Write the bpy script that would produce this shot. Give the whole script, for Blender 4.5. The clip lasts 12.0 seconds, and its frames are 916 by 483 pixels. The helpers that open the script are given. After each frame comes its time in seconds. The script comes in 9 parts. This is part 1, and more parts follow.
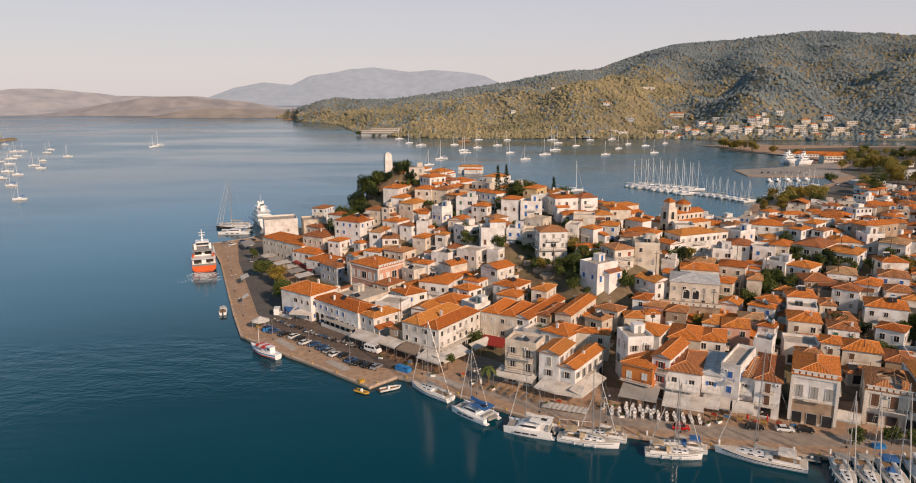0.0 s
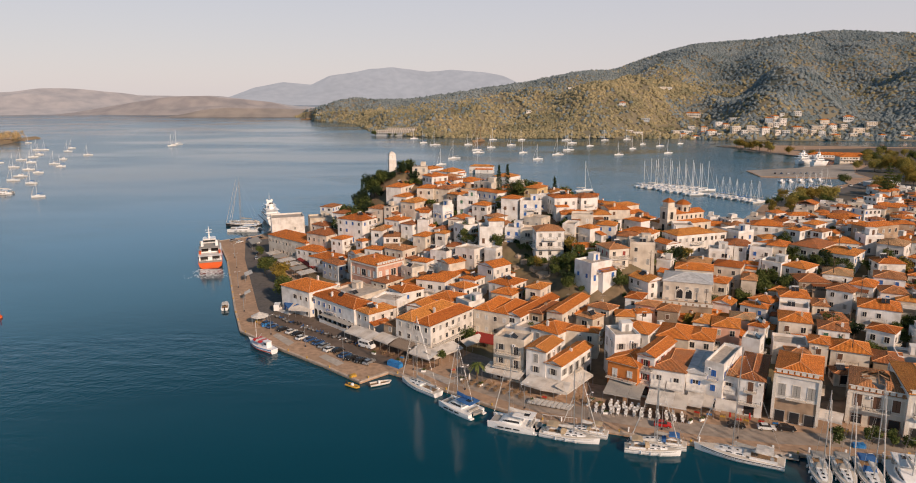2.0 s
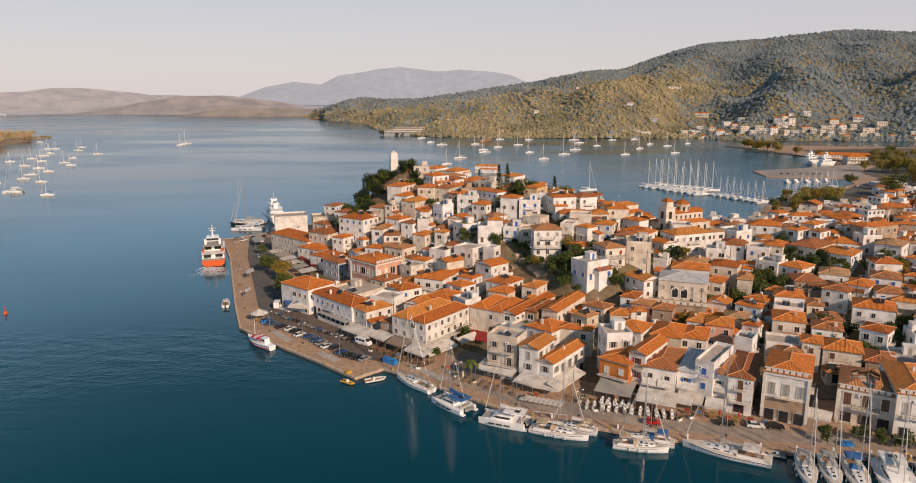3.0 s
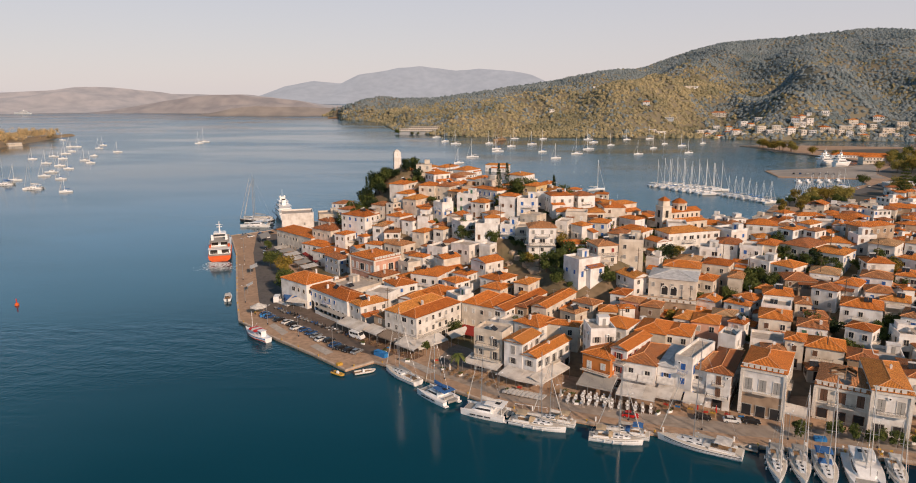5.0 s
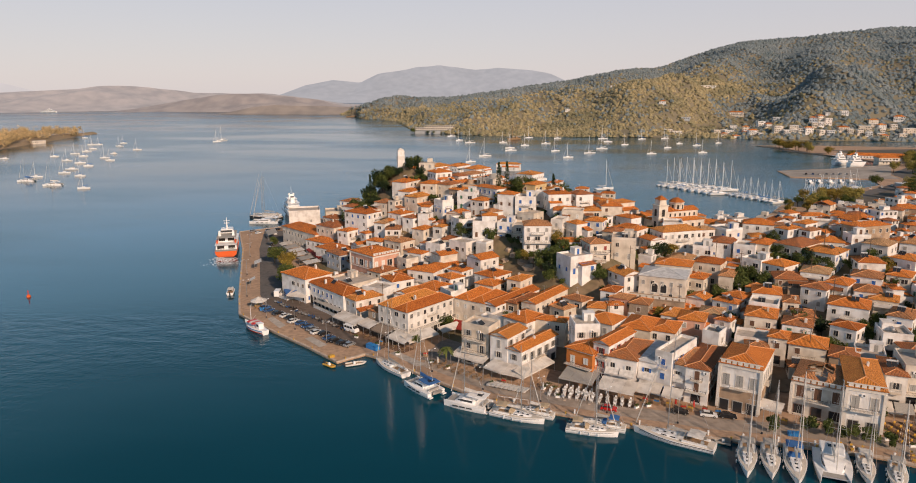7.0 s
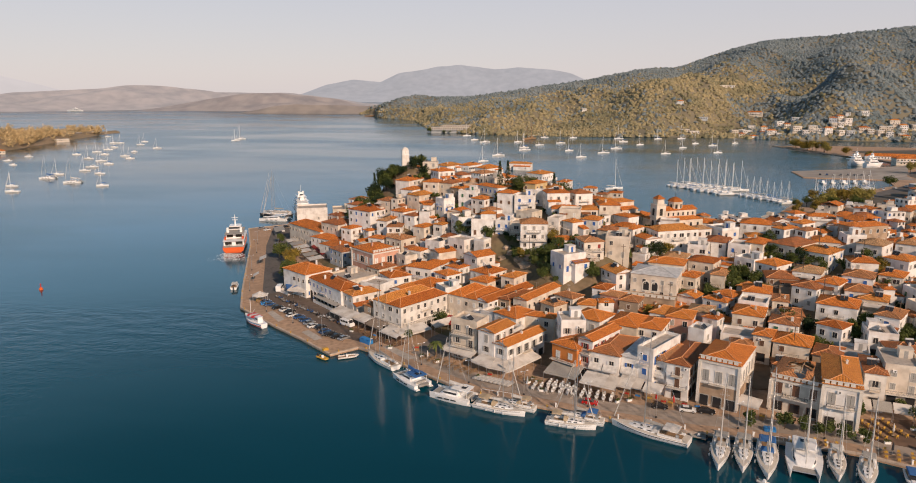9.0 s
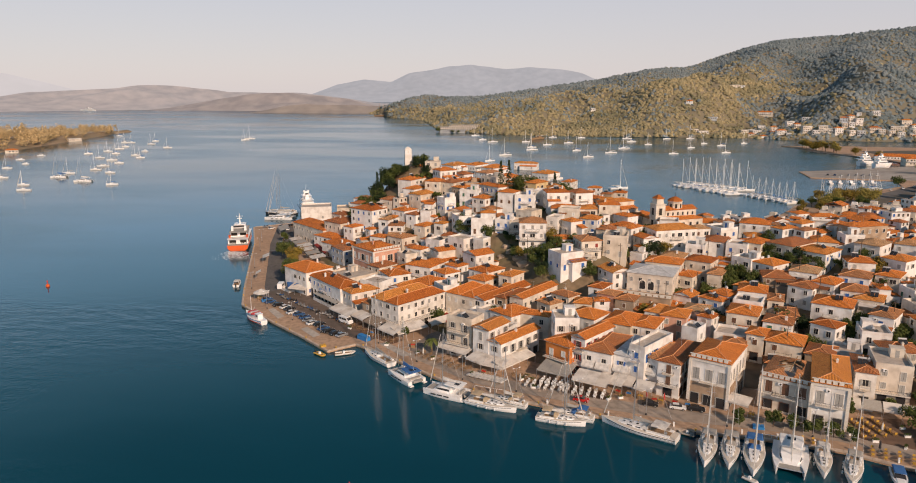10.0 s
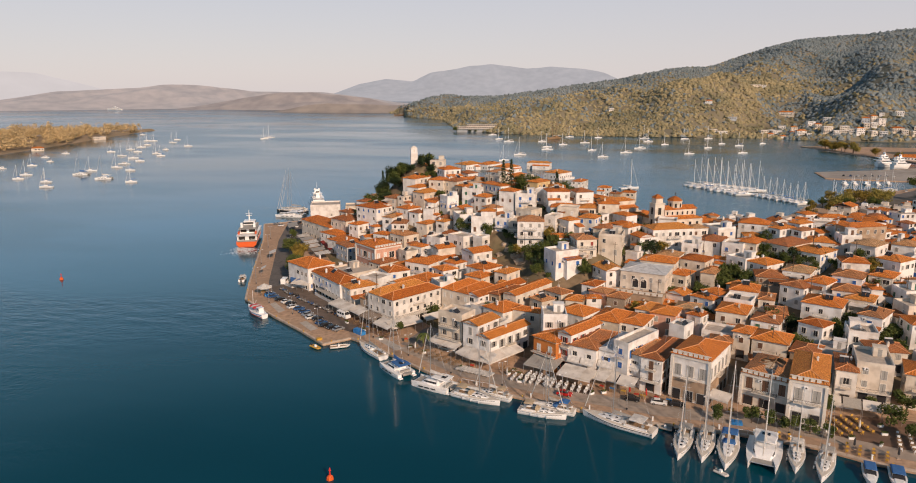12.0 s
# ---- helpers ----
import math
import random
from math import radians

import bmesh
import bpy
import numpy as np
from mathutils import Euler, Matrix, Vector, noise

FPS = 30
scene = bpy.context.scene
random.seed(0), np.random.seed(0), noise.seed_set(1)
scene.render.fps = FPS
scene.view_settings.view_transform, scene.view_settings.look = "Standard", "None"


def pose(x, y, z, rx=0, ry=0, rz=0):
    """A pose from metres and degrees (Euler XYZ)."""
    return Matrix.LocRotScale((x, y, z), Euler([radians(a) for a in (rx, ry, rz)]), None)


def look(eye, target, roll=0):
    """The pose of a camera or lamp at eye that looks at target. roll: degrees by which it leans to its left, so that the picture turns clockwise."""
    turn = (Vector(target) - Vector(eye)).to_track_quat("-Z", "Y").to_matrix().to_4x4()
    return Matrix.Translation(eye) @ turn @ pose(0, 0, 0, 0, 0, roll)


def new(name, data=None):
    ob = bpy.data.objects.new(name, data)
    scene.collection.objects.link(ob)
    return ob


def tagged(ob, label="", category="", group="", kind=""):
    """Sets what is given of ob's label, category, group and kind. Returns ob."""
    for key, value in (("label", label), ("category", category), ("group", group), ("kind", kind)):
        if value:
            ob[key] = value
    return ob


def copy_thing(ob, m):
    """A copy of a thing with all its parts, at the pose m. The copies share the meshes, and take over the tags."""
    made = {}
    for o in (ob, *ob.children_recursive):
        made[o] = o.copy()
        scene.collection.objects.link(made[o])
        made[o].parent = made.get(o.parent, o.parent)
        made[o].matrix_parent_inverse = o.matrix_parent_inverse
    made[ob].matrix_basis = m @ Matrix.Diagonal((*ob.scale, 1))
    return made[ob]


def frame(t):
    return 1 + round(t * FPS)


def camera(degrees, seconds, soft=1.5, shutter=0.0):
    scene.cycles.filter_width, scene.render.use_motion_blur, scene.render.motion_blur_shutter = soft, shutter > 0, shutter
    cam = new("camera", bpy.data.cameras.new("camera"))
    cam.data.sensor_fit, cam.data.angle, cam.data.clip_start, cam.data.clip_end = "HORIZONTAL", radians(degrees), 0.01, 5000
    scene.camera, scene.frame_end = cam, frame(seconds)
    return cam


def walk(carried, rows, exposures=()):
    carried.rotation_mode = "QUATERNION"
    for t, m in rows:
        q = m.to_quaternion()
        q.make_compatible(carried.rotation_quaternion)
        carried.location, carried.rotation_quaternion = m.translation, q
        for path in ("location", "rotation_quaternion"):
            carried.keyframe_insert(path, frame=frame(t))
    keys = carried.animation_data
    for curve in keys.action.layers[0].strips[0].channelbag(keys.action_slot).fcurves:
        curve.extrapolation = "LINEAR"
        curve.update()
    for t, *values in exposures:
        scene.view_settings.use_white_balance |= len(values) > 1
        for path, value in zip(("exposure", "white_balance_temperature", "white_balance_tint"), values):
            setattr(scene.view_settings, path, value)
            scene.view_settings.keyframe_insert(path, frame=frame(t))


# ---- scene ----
cam = camera(67.39, 12.0, soft=1.0)
PATH = [
    (0, pose(8.52, -0.82, 77.52, 77.610, 0, 1.138) @ pose(0, 0, 0, 0, 0, -0.308)),
    (0.5, pose(10.37, -1.49, 77.58, 77.606, 0, 1.536) @ pose(0, 0, 0, 0, 0, -0.298)),
    (1, pose(12.28, -2.18, 77.63, 77.605, 0, 1.932) @ pose(0, 0, 0, 0, 0, -0.290)),
    (1.5, pose(14.26, -2.91, 77.65, 77.604, 0, 2.329) @ pose(0, 0, 0, 0, 0, -0.282)),
    (2, pose(16.29, -3.70, 77.68, 77.602, 0, 2.729) @ pose(0, 0, 0, 0, 0, -0.276)),
    (2.5, pose(18.39, -4.55, 77.70, 77.596, 0, 3.132) @ pose(0, 0, 0, 0, 0, -0.271)),
    (3, pose(20.53, -5.45, 77.72, 77.586, 0, 3.539) @ pose(0, 0, 0, 0, 0, -0.266)),
    (5, pose(29.43, -9.36, 77.89, 77.521, 0, 5.178) @ pose(0, 0, 0, 0, 0, -0.233)),
    (5.5, pose(31.70, -10.35, 77.95, 77.503, 0, 5.589) @ pose(0, 0, 0, 0, 0, -0.221)),
    (6, pose(33.97, -11.34, 78.00, 77.485, 0, 6.000) @ pose(0, 0, 0, 0, 0, -0.207)),
    (6.5, pose(36.24, -12.29, 78.06, 77.469, 0, 6.414) @ pose(0, 0, 0, 0, 0, -0.193)),
    (7, pose(38.52, -13.22, 78.11, 77.455, 0, 6.830) @ pose(0, 0, 0, 0, 0, -0.179)),
    (9, pose(47.73, -16.60, 78.30, 77.419, 0, 8.557) @ pose(0, 0, 0, 0, 0, -0.152)),
    (9.5, pose(50.08, -17.38, 78.34, 77.413, 0, 9.009) @ pose(0, 0, 0, 0, 0, -0.155)),
    (10, pose(52.45, -18.14, 78.38, 77.406, 0, 9.470) @ pose(0, 0, 0, 0, 0, -0.161)),
    (10.5, pose(54.83, -18.89, 78.43, 77.399, 0, 9.936) @ pose(0, 0, 0, 0, 0, -0.167)),
    (11, pose(57.22, -19.63, 78.48, 77.390, 0, 10.403) @ pose(0, 0, 0, 0, 0, -0.169)),
    (11.5, pose(59.59, -20.36, 78.55, 77.379, 0, 10.863) @ pose(0, 0, 0, 0, 0, -0.162)),
    (12, pose(61.92, -21.08, 78.63, 77.367, 0, 11.305) @ pose(0, 0, 0, 0, 0, -0.135)),
]
walk(cam, PATH)

# world, sun and exposure
SUN_AZ, SUN_EL = radians(142), radians(27.5)   # azimuth clockwise from +y
world = bpy.data.worlds.new("sky")
scene.world = world
world.use_nodes = True
wn = world.node_tree.nodes
sky = wn.new("ShaderNodeTexSky")
sky.sky_type = "NISHITA"
sky.sun_disc = False
sky.sun_elevation, sky.sun_rotation = SUN_EL, SUN_AZ
sky.air_density, sky.dust_density, sky.ozone_density = 1.3, 0.4, 3.0
wl = world.node_tree.links
wn["Background"].inputs["Strength"].default_value = 0.11
# sea haze: pale and warm low down all round, thinning to blue overhead
gen = wn.new("ShaderNodeTexCoord")
up = wn.new("ShaderNodeSeparateXYZ")
wl.new(gen.outputs["Generated"], up.inputs["Vector"])
tint = wn.new("ShaderNodeValToRGB")
for _ in range(4):
    tint.color_ramp.elements.new(0.5)
for e, (p, c) in zip(tint.color_ramp.elements, ((0.0, (0.655, 0.59, 0.61)), (0.125, (0.575, 0.55, 0.60)), (0.155, (0.49, 0.70, 0.98)), (0.26, (0.41, 0.72, 1.0)), (0.42, (0.055, 0.125, 0.205)), (0.75, (0.045, 0.072, 0.105)))):
    e.position, e.color = p, (*c, 1)
wl.new(up.outputs["Z"], tint.inputs["Fac"])
scale = wn.new("ShaderNodeVectorMath")
scale.operation = "SCALE"
scale.inputs["Scale"].default_value = 9.6
wl.new(tint.outputs["Color"], scale.inputs[0])
haze = wn.new("ShaderNodeMix")
haze.data_type = "RGBA"
haze.inputs[0].default_value = 0.85
wl.new(sky.outputs["Color"], haze.inputs[6])
wl.new(scale.outputs["Vector"], haze.inputs[7])
wl.new(haze.outputs[2], wn["Background"].inputs["Color"])

sun_data = bpy.data.lights.new("sun", "SUN")
sun_data.energy, sun_data.angle, sun_data.color = 4.15, radians(1.6), (1.0, 0.73, 0.53)
sun = new("sun", sun_data)
sun_way = Vector((math.sin(SUN_AZ) * math.cos(SUN_EL), math.cos(SUN_AZ) * math.cos(SUN_EL), math.sin(SUN_EL)))
sun.matrix_world = look(sun_way * 400, (0, 0, 0))
scene.view_settings.exposure = 0.0


# ---- mesh tools ----
class Build:
    """Collects faces of one mesh, with a material slot for each face."""

    def __init__(self):
        self.v, self.f, self.m, self.uv = [], [], [], []

    def face(self, pts, mat=0, uv=None):
        n = len(self.v)
        self.v.extend([tuple(p) for p in pts])
        self.f.append(tuple(range(n, n + len(pts))))
        self.m.append(mat)
        self.uv.append(uv or [(0, 0)] * len(pts))
        return self

    def hexa(self, b, t, mat=0):
        """A solid from a bottom and a top quad, both counter-clockwise seen from above."""
        n = len(self.v)
        self.v.extend([tuple(p) for p in (*b, *t)])
        for f in ((3, 2, 1, 0), (4, 5, 6, 7), (0, 1, 5, 4), (1, 2, 6, 5), (2, 3, 7, 6), (3, 0, 4, 7)):
            self.f.append(tuple(n + k for k in f))
            self.m.append(mat)
            self.uv.append([(0, 0)] * 4)
        return self

    def box(self, x, y, z, sx, sy, sz, turn=0.0, mat=0, taper=1.0):
        """Box by the centre of its base, its sizes, a turn about z (degrees) and the scale of its top."""
        c, s = math.cos(radians(turn)), math.sin(radians(turn))
        q = []
        for k, h in ((1.0, 0), (taper, sz)):
            q.append([(x + (a * c - b * s) * k, y + (a * s + b * c) * k, z + h)
                      for a, b in ((-sx / 2, -sy / 2), (sx / 2, -sy / 2), (sx / 2, sy / 2), (-sx / 2, sy / 2))])
        return self.hexa(q[0], q[1], mat)

    def rings(self, rings, mat=0, caps=True, closed=True):
        """Skin over a run of rings with equal numbers of points."""
        n, k = len(self.v), len(rings[0])
        for r in rings:
            self.v.extend([tuple(p) for p in r])
        for i in range(len(rings) - 1):
            for j in range(k if closed else k - 1):
                a, b = n + i * k + j, n + i * k + (j + 1) % k
                self.f.append((a, b, b + k, a + k))
                self.m.append(mat)
                self.uv.append([(0, 0)] * 4)
        if caps:
            self.f.append(tuple(n + j for j in reversed(range(k))))
            self.f.append(tuple(n + (len(rings) - 1) * k + j for j in range(k)))
            self.m += [mat, mat]
            self.uv += [[(0, 0)] * k, [(0, 0)] * k]
        return self

    def tube(self, p, q, r0, r1=None, sides=6, mat=0):
        p, q = Vector(p), Vector(q)
        d = (q - p).normalized()
        a = d.cross(Vector((0, 0, 1)) if abs(d.z) < 0.9 else Vector((1, 0, 0))).normalized()
        b = d.cross(a)
        r1 = r0 if r1 is None else r1
        return self.rings([[o + a * r * math.cos(t) + b * r * math.sin(t) for t in [2 * math.pi * k / sides for k in range(sides)]]
                           for o, r in ((p, r0), (q, r1))], mat)

    def lathe(self, x, y, prof, sides=10, mat=0):
        """Turned shape from (radius, height) pairs, bottom first."""
        return self.rings([[(x + r * math.cos(2 * math.pi * k / sides), y + r * math.sin(2 * math.pi * k / sides), z)
                            for k in range(sides)] for r, z in prof], mat)

    def prism(self, poly, z0, z1, mat=0):
        return self.rings([[(x, y, z0) for x, y in poly], [(x, y, z1) for x, y in poly]], mat)

    def append(self, other, m, shift=0):
        """Adds another Build moved by m, with its slot 1 and up raised by shift."""
        n = len(self.v)
        self.v.extend([tuple(m @ Vector(p)) for p in other.v])
        self.f.extend([tuple(n + k for k in f) for f in other.f])
        self.m.extend([k + shift if k else 0 for k in other.m])
        self.uv.extend(other.uv)
        return self

    def weld(self):
        """Joins corners that lie in the same place."""
        seen, verts, where = {}, [], []
        for p in self.v:
            k = (round(p[0], 4), round(p[1], 4), round(p[2], 4))
            if k not in seen:
                seen[k] = len(verts)
                verts.append(p)
            where.append(seen[k])
        faces, m, uv = [], [], []
        for f, a, b in zip(self.f, self.m, self.uv):
            g = tuple(where[i] for i in f)
            if len(set(g)) == len(g):
                faces.append(g)
                m.append(a)
                uv.append(b)
        self.v, self.f, self.m, self.uv = verts, faces, m, uv

    def mesh(self, name, mats):
        if len(self.v) < 6000:
            self.weld()
        me = bpy.data.meshes.new(name)
        me.from_pydata(self.v, [], self.f)
        for m in mats if isinstance(mats, (list, tuple)) else [mats]:
            me.materials.append(m)
        me.polygons.foreach_set("material_index", self.m)
        lay = me.uv_layers.new(name="UVMap")
        lay.data.foreach_set("uv", [c for q in self.uv for p in q for c in p])
        me.validate()
        me.update()
        return me


def thing(name, m, label="", category="", group="", kind=""):
    ob = new(name)
    ob.empty_display_size = 0.3
    ob.matrix_world = m
    return tagged(ob, label, category, group, kind)


def part(name, b, mats, parent=None, label="", m=None):
    """Links a Build or a ready mesh as one mesh object under its parent."""
    ob = new(name, b.mesh(name, mats) if isinstance(b, Build) else b)
    if parent is not None:
        ob.parent = parent
    if m is not None:
        ob.matrix_basis = m
    return tagged(ob, label)


def smooth(ob):
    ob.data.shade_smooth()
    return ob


# ---- materials ----
def mat_nodes(name, rough=0.8, metal=0.0, spec=0.5):
    m = bpy.data.materials.new(name)
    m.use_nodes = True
    n, l = m.node_tree.nodes, m.node_tree.links
    p = n["Principled BSDF"]
    p.inputs["Roughness"].default_value, p.inputs["Metallic"].default_value = rough, metal
    p.inputs["Specular IOR Level"].default_value = spec
    return m, n, l, p


def noise_node(n, l, scale, detail=4.0, coord="Object", stretch=None):
    tc = n.new("ShaderNodeTexCoord")
    t = n.new("ShaderNodeTexNoise")
    t.inputs["Scale"].default_value, t.inputs["Detail"].default_value = scale, detail
    if stretch:
        mp = n.new("ShaderNodeMapping")
        mp.inputs["Scale"].default_value = stretch
        l.new(tc.outputs[coord], mp.inputs["Vector"])
        l.new(mp.outputs["Vector"], t.inputs["Vector"])
    else:
        l.new(tc.outputs[coord], t.inputs["Vector"])
    return t.outputs["Fac"]


def ramp(n, l, fac, stops):
    r = n.new("ShaderNodeValToRGB")
    while len(r.color_ramp.elements) < len(stops):
        r.color_ramp.elements.new(0.5)
    for e, (p, c) in zip(r.color_ramp.elements, stops):
        e.position, e.color = p, (*c, 1)
    l.new(fac, r.inputs["Fac"])
    return r.outputs["Color"]


def mix(n, l, a, b, fac, mode="MIX"):
    x = n.new("ShaderNodeMix")
    x.data_type, x.blend_type = "RGBA", mode
    for k, val in ((6, a), (7, b), (0, fac)):
        if isinstance(val, bpy.types.NodeSocket):
            l.new(val, x.inputs[k])
        elif k == 0:
            x.inputs[0].default_value = val
        else:
            x.inputs[k].default_value = (*val, 1)
    return x.outputs[2]


def bump(n, l, p, height, strength, distance):
    b = n.new("ShaderNodeBump")
    b.inputs["Strength"].default_value, b.inputs["Distance"].default_value = strength, distance
    l.new(height, b.inputs["Height"])
    l.new(b.outputs["Normal"], p.inputs["Normal"])


def plain(name, c, rough=0.6, metal=0.0, vary=0.12, scale=3.0):
    """One paint or material with slight mottling."""
    m, n, l, p = mat_nodes(name, rough, metal)
    f = noise_node(n, l, scale, 5)
    lo, hi = [max(k * (1 - vary), 0) for k in c], [min(k * (1 + vary), 1) for k in c]
    l.new(ramp(n, l, f, [(0.3, lo), (0.7, hi)]), p.inputs["Base Color"])
    return m


def plaster(name, c, stain=0.25):
    """Painted stucco: patches of age, vertical streaks, fine relief, a little different from house to house."""
    m, n, l, p = mat_nodes(name, 0.9, 0, 0.2)
    dirt = [k * (1 - stain) * w for k, w in zip(c, (1.0, 0.96, 0.92))]
    patch = noise_node(n, l, 0.35, 6)
    streak = noise_node(n, l, 1.0, 5, stretch=(1.6, 1.6, 0.16))
    a = mix(n, l, c, dirt, ramp(n, l, patch, [(0.42, (0, 0, 0)), (0.72, (1, 1, 1))]))
    s = ramp(n, l, streak, [(0.52, (0, 0, 0)), (0.8, (0.24, 0.24, 0.24))])
    b = mix(n, l, a, [k * 0.62 for k in dirt], s)
    info = n.new("ShaderNodeObjectInfo")
    tone = ramp(n, l, info.outputs["Random"], [(0.0, (0.90, 0.87, 0.83)), (0.35, (1, 1, 1)), (0.7, (0.98, 0.99, 1.0)), (1.0, (0.95, 0.91, 0.88))])
    l.new(mix(n, l, b, tone, 1.0, "MULTIPLY"), p.inputs["Base Color"])
    bump(n, l, p, noise_node(n, l, 6, 6), 0.35, 0.03)
    return m


def tiles(name, c, old, worn):
    """Clay pantiles: barrel columns down the slope and courses across it; UVs run in metres, u along the eaves."""
    m, n, l, p = mat_nodes(name, 0.85, 0, 0.25)
    uv = n.new("ShaderNodeUVMap")
    sep = n.new("ShaderNodeSeparateXYZ")
    l.new(uv.outputs["UV"], sep.inputs["Vector"])

    def wave(out, freq):
        k = n.new("ShaderNodeMath")
        k.operation = "MULTIPLY"
        k.inputs[1].default_value = freq
        l.new(out, k.inputs[0])
        s = n.new("ShaderNodeMath")
        s.operation = "SINE"
        l.new(k.outputs[0], s.inputs[0])
        return s.outputs[0]
    cols, rows = wave(sep.outputs["X"], 2 * math.pi / 0.3), wave(sep.outputs["Y"], 2 * math.pi / 0.42)
    add = n.new("ShaderNodeMath")
    add.operation = "MULTIPLY_ADD"
    l.new(rows, add.inputs[0])
    add.inputs[1].default_value = 0.35
    l.new(cols, add.inputs[2])
    big, small = noise_node(n, l, 0.5, 5), noise_node(n, l, 4.5, 3)
    a = mix(n, l, c, old, ramp(n, l, big, [(0.44 - worn, (0, 0, 0)), (0.62 - worn, (1, 1, 1))]))
    tint = ramp(n, l, small, [(0.35, [k * 0.42 for k in c]), (0.5, c), (0.64, (min(c[0] * 1.25, 1), c[1] * 1.5, c[2] * 1.9))])
    b = mix(n, l, a, tint, 0.6)
    gap = ramp(n, l, cols, [(0.0, (0.48, 0.46, 0.44)), (0.5, (1, 1, 1))])
    info = n.new("ShaderNodeObjectInfo")
    tone = ramp(n, l, info.outputs["Random"], [(0.0, (0.66, 0.60, 0.60)), (0.2, (0.95, 0.93, 0.92)), (0.6, (1, 1, 1)), (0.85, (1.0, 1.12, 1.15)), (1.0, (0.95, 1.25, 1.5))])
    l.new(mix(n, l, mix(n, l, b, gap, 1.0, "MULTIPLY"), tone, 1.0, "MULTIPLY"), p.inputs["Base Color"])
    bump(n, l, p, add.outputs[0], 0.6, 0.05)
    return m


def stony(name, c, d, scale=1.5, rough=0.9, relief=0.08):
    m, n, l, p = mat_nodes(name, rough, 0, 0.25)
    a, b = noise_node(n, l, scale, 8), noise_node(n, l, scale * 0.12, 4)
    x = ramp(n, l, a, [(0.3, [k * 0.7 for k in c]), (0.5, c), (0.72, [min(k * 1.2, 1) for k in c])])
    l.new(mix(n, l, x, d, ramp(n, l, b, [(0.4, (0, 0, 0)), (0.65, (0.8, 0.8, 0.8))])), p.inputs["Base Color"])
    bump(n, l, p, a, 0.6, relief)
    return m


def leafy(name, dark, light, scale=0.6, spread=1.0, speck=0.8):
    m, n, l, p = mat_nodes(name, 0.75, 0, 0.2)
    a, b = noise_node(n, l, scale, 3), noise_node(n, l, scale * 9, 3)
    x = ramp(n, l, a, [(0.3, dark), (0.7, light)])
    geo = n.new("ShaderNodeNewGeometry")
    isl = ramp(n, l, geo.outputs["Random Per Island"], [(0, [1 - k * spread for k in (0.38, 0.34, 0.4)]), (1, [1 + k * spread for k in (0.3, 0.25, 0.1)])])
    y = mix(n, l, x, isl, 1.0, "MULTIPLY")
    l.new(mix(n, l, y, ramp(n, l, b, [(0.3, (0.6, 0.6, 0.6)), (0.7, (1.2, 1.2, 1.2))]), speck, "MULTIPLY"), p.inputs["Base Color"])
    return m


def glass(name, c=(0.035, 0.036, 0.04)):
    m, n, l, p = mat_nodes(name, 0.08, 0, 0.5)
    p.inputs["Base Color"].default_value = (*c, 1)
    return m


WALLS = {"W": plaster("white_plaster", (0.83, 0.81, 0.785), 0.3), "C": plaster("cream_plaster", (0.73, 0.655, 0.56), 0.32),
         "P": plaster("pink_plaster", (0.66, 0.38, 0.28)), "O": plaster("orange_plaster", (0.62, 0.22, 0.06)),
         "T": plaster("tan_plaster", (0.46, 0.34, 0.24), 0.4), "G": plaster("grey_plaster", (0.52, 0.55, 0.58)),
         "Y": plaster("yellow_plaster", (0.72, 0.53, 0.28)), "S": stony("rubble_stone", (0.34, 0.26, 0.19), (0.24, 0.19, 0.15), 3)}
TILE = tiles("orange_clay_tile", (0.92, 0.285, 0.055), (0.70, 0.20, 0.048), 0.0)
TILE_OLD = tiles("weathered_clay_tile", (0.60, 0.215, 0.075), (0.36, 0.19, 0.11), 0.02)
TILE_TAN = tiles("sun_bleached_clay_tile", (0.72, 0.335, 0.14), (0.52, 0.26, 0.125), 0.02)
TILE_RUIN = tiles("broken_clay_tile", (0.74, 0.30, 0.12), (0.52, 0.22, 0.10), 0.0)
TIN = stony("grey_metal_sheet", (0.56, 0.56, 0.56), (0.44, 0.45, 0.46), 0.8, 0.5, 0.01)
ROOF_FLAT = stony("flat_roof_screed", (0.52, 0.46, 0.40), (0.38, 0.33, 0.29), 0.8)
SHUT = {"g": plain("grey_paint", (0.34, 0.33, 0.31)), "b": plain("blue_paint", (0.03, 0.13, 0.42)), "w": plain("white_paint", (0.72, 0.71, 0.68)),
        "n": plain("brown_paint", (0.14, 0.07, 0.04)), "r": plain("red_paint", (0.28, 0.04, 0.03)), "e": plain("green_paint", (0.05, 0.16, 0.10))}
WHITE = plain("white_gloss", (0.86, 0.855, 0.845), 0.3, vary=0.05)
FRAME = plain("frame_paint", (0.70, 0.65, 0.58))
GLASS = glass("window_glass")
# near-black for dark parts, and painted in for shade inside openings
DARK = plain("black_and_shade", (0.03, 0.026, 0.022), 0.9)
IRON = plain("dark_iron", (0.05, 0.05, 0.055), 0.5, 0.4)
WOOD = plain("bare_wood", (0.30, 0.19, 0.10), 0.75)
STEEL = plain("brushed_aluminium", (0.6, 0.6, 0.6), 0.35, 0.8)
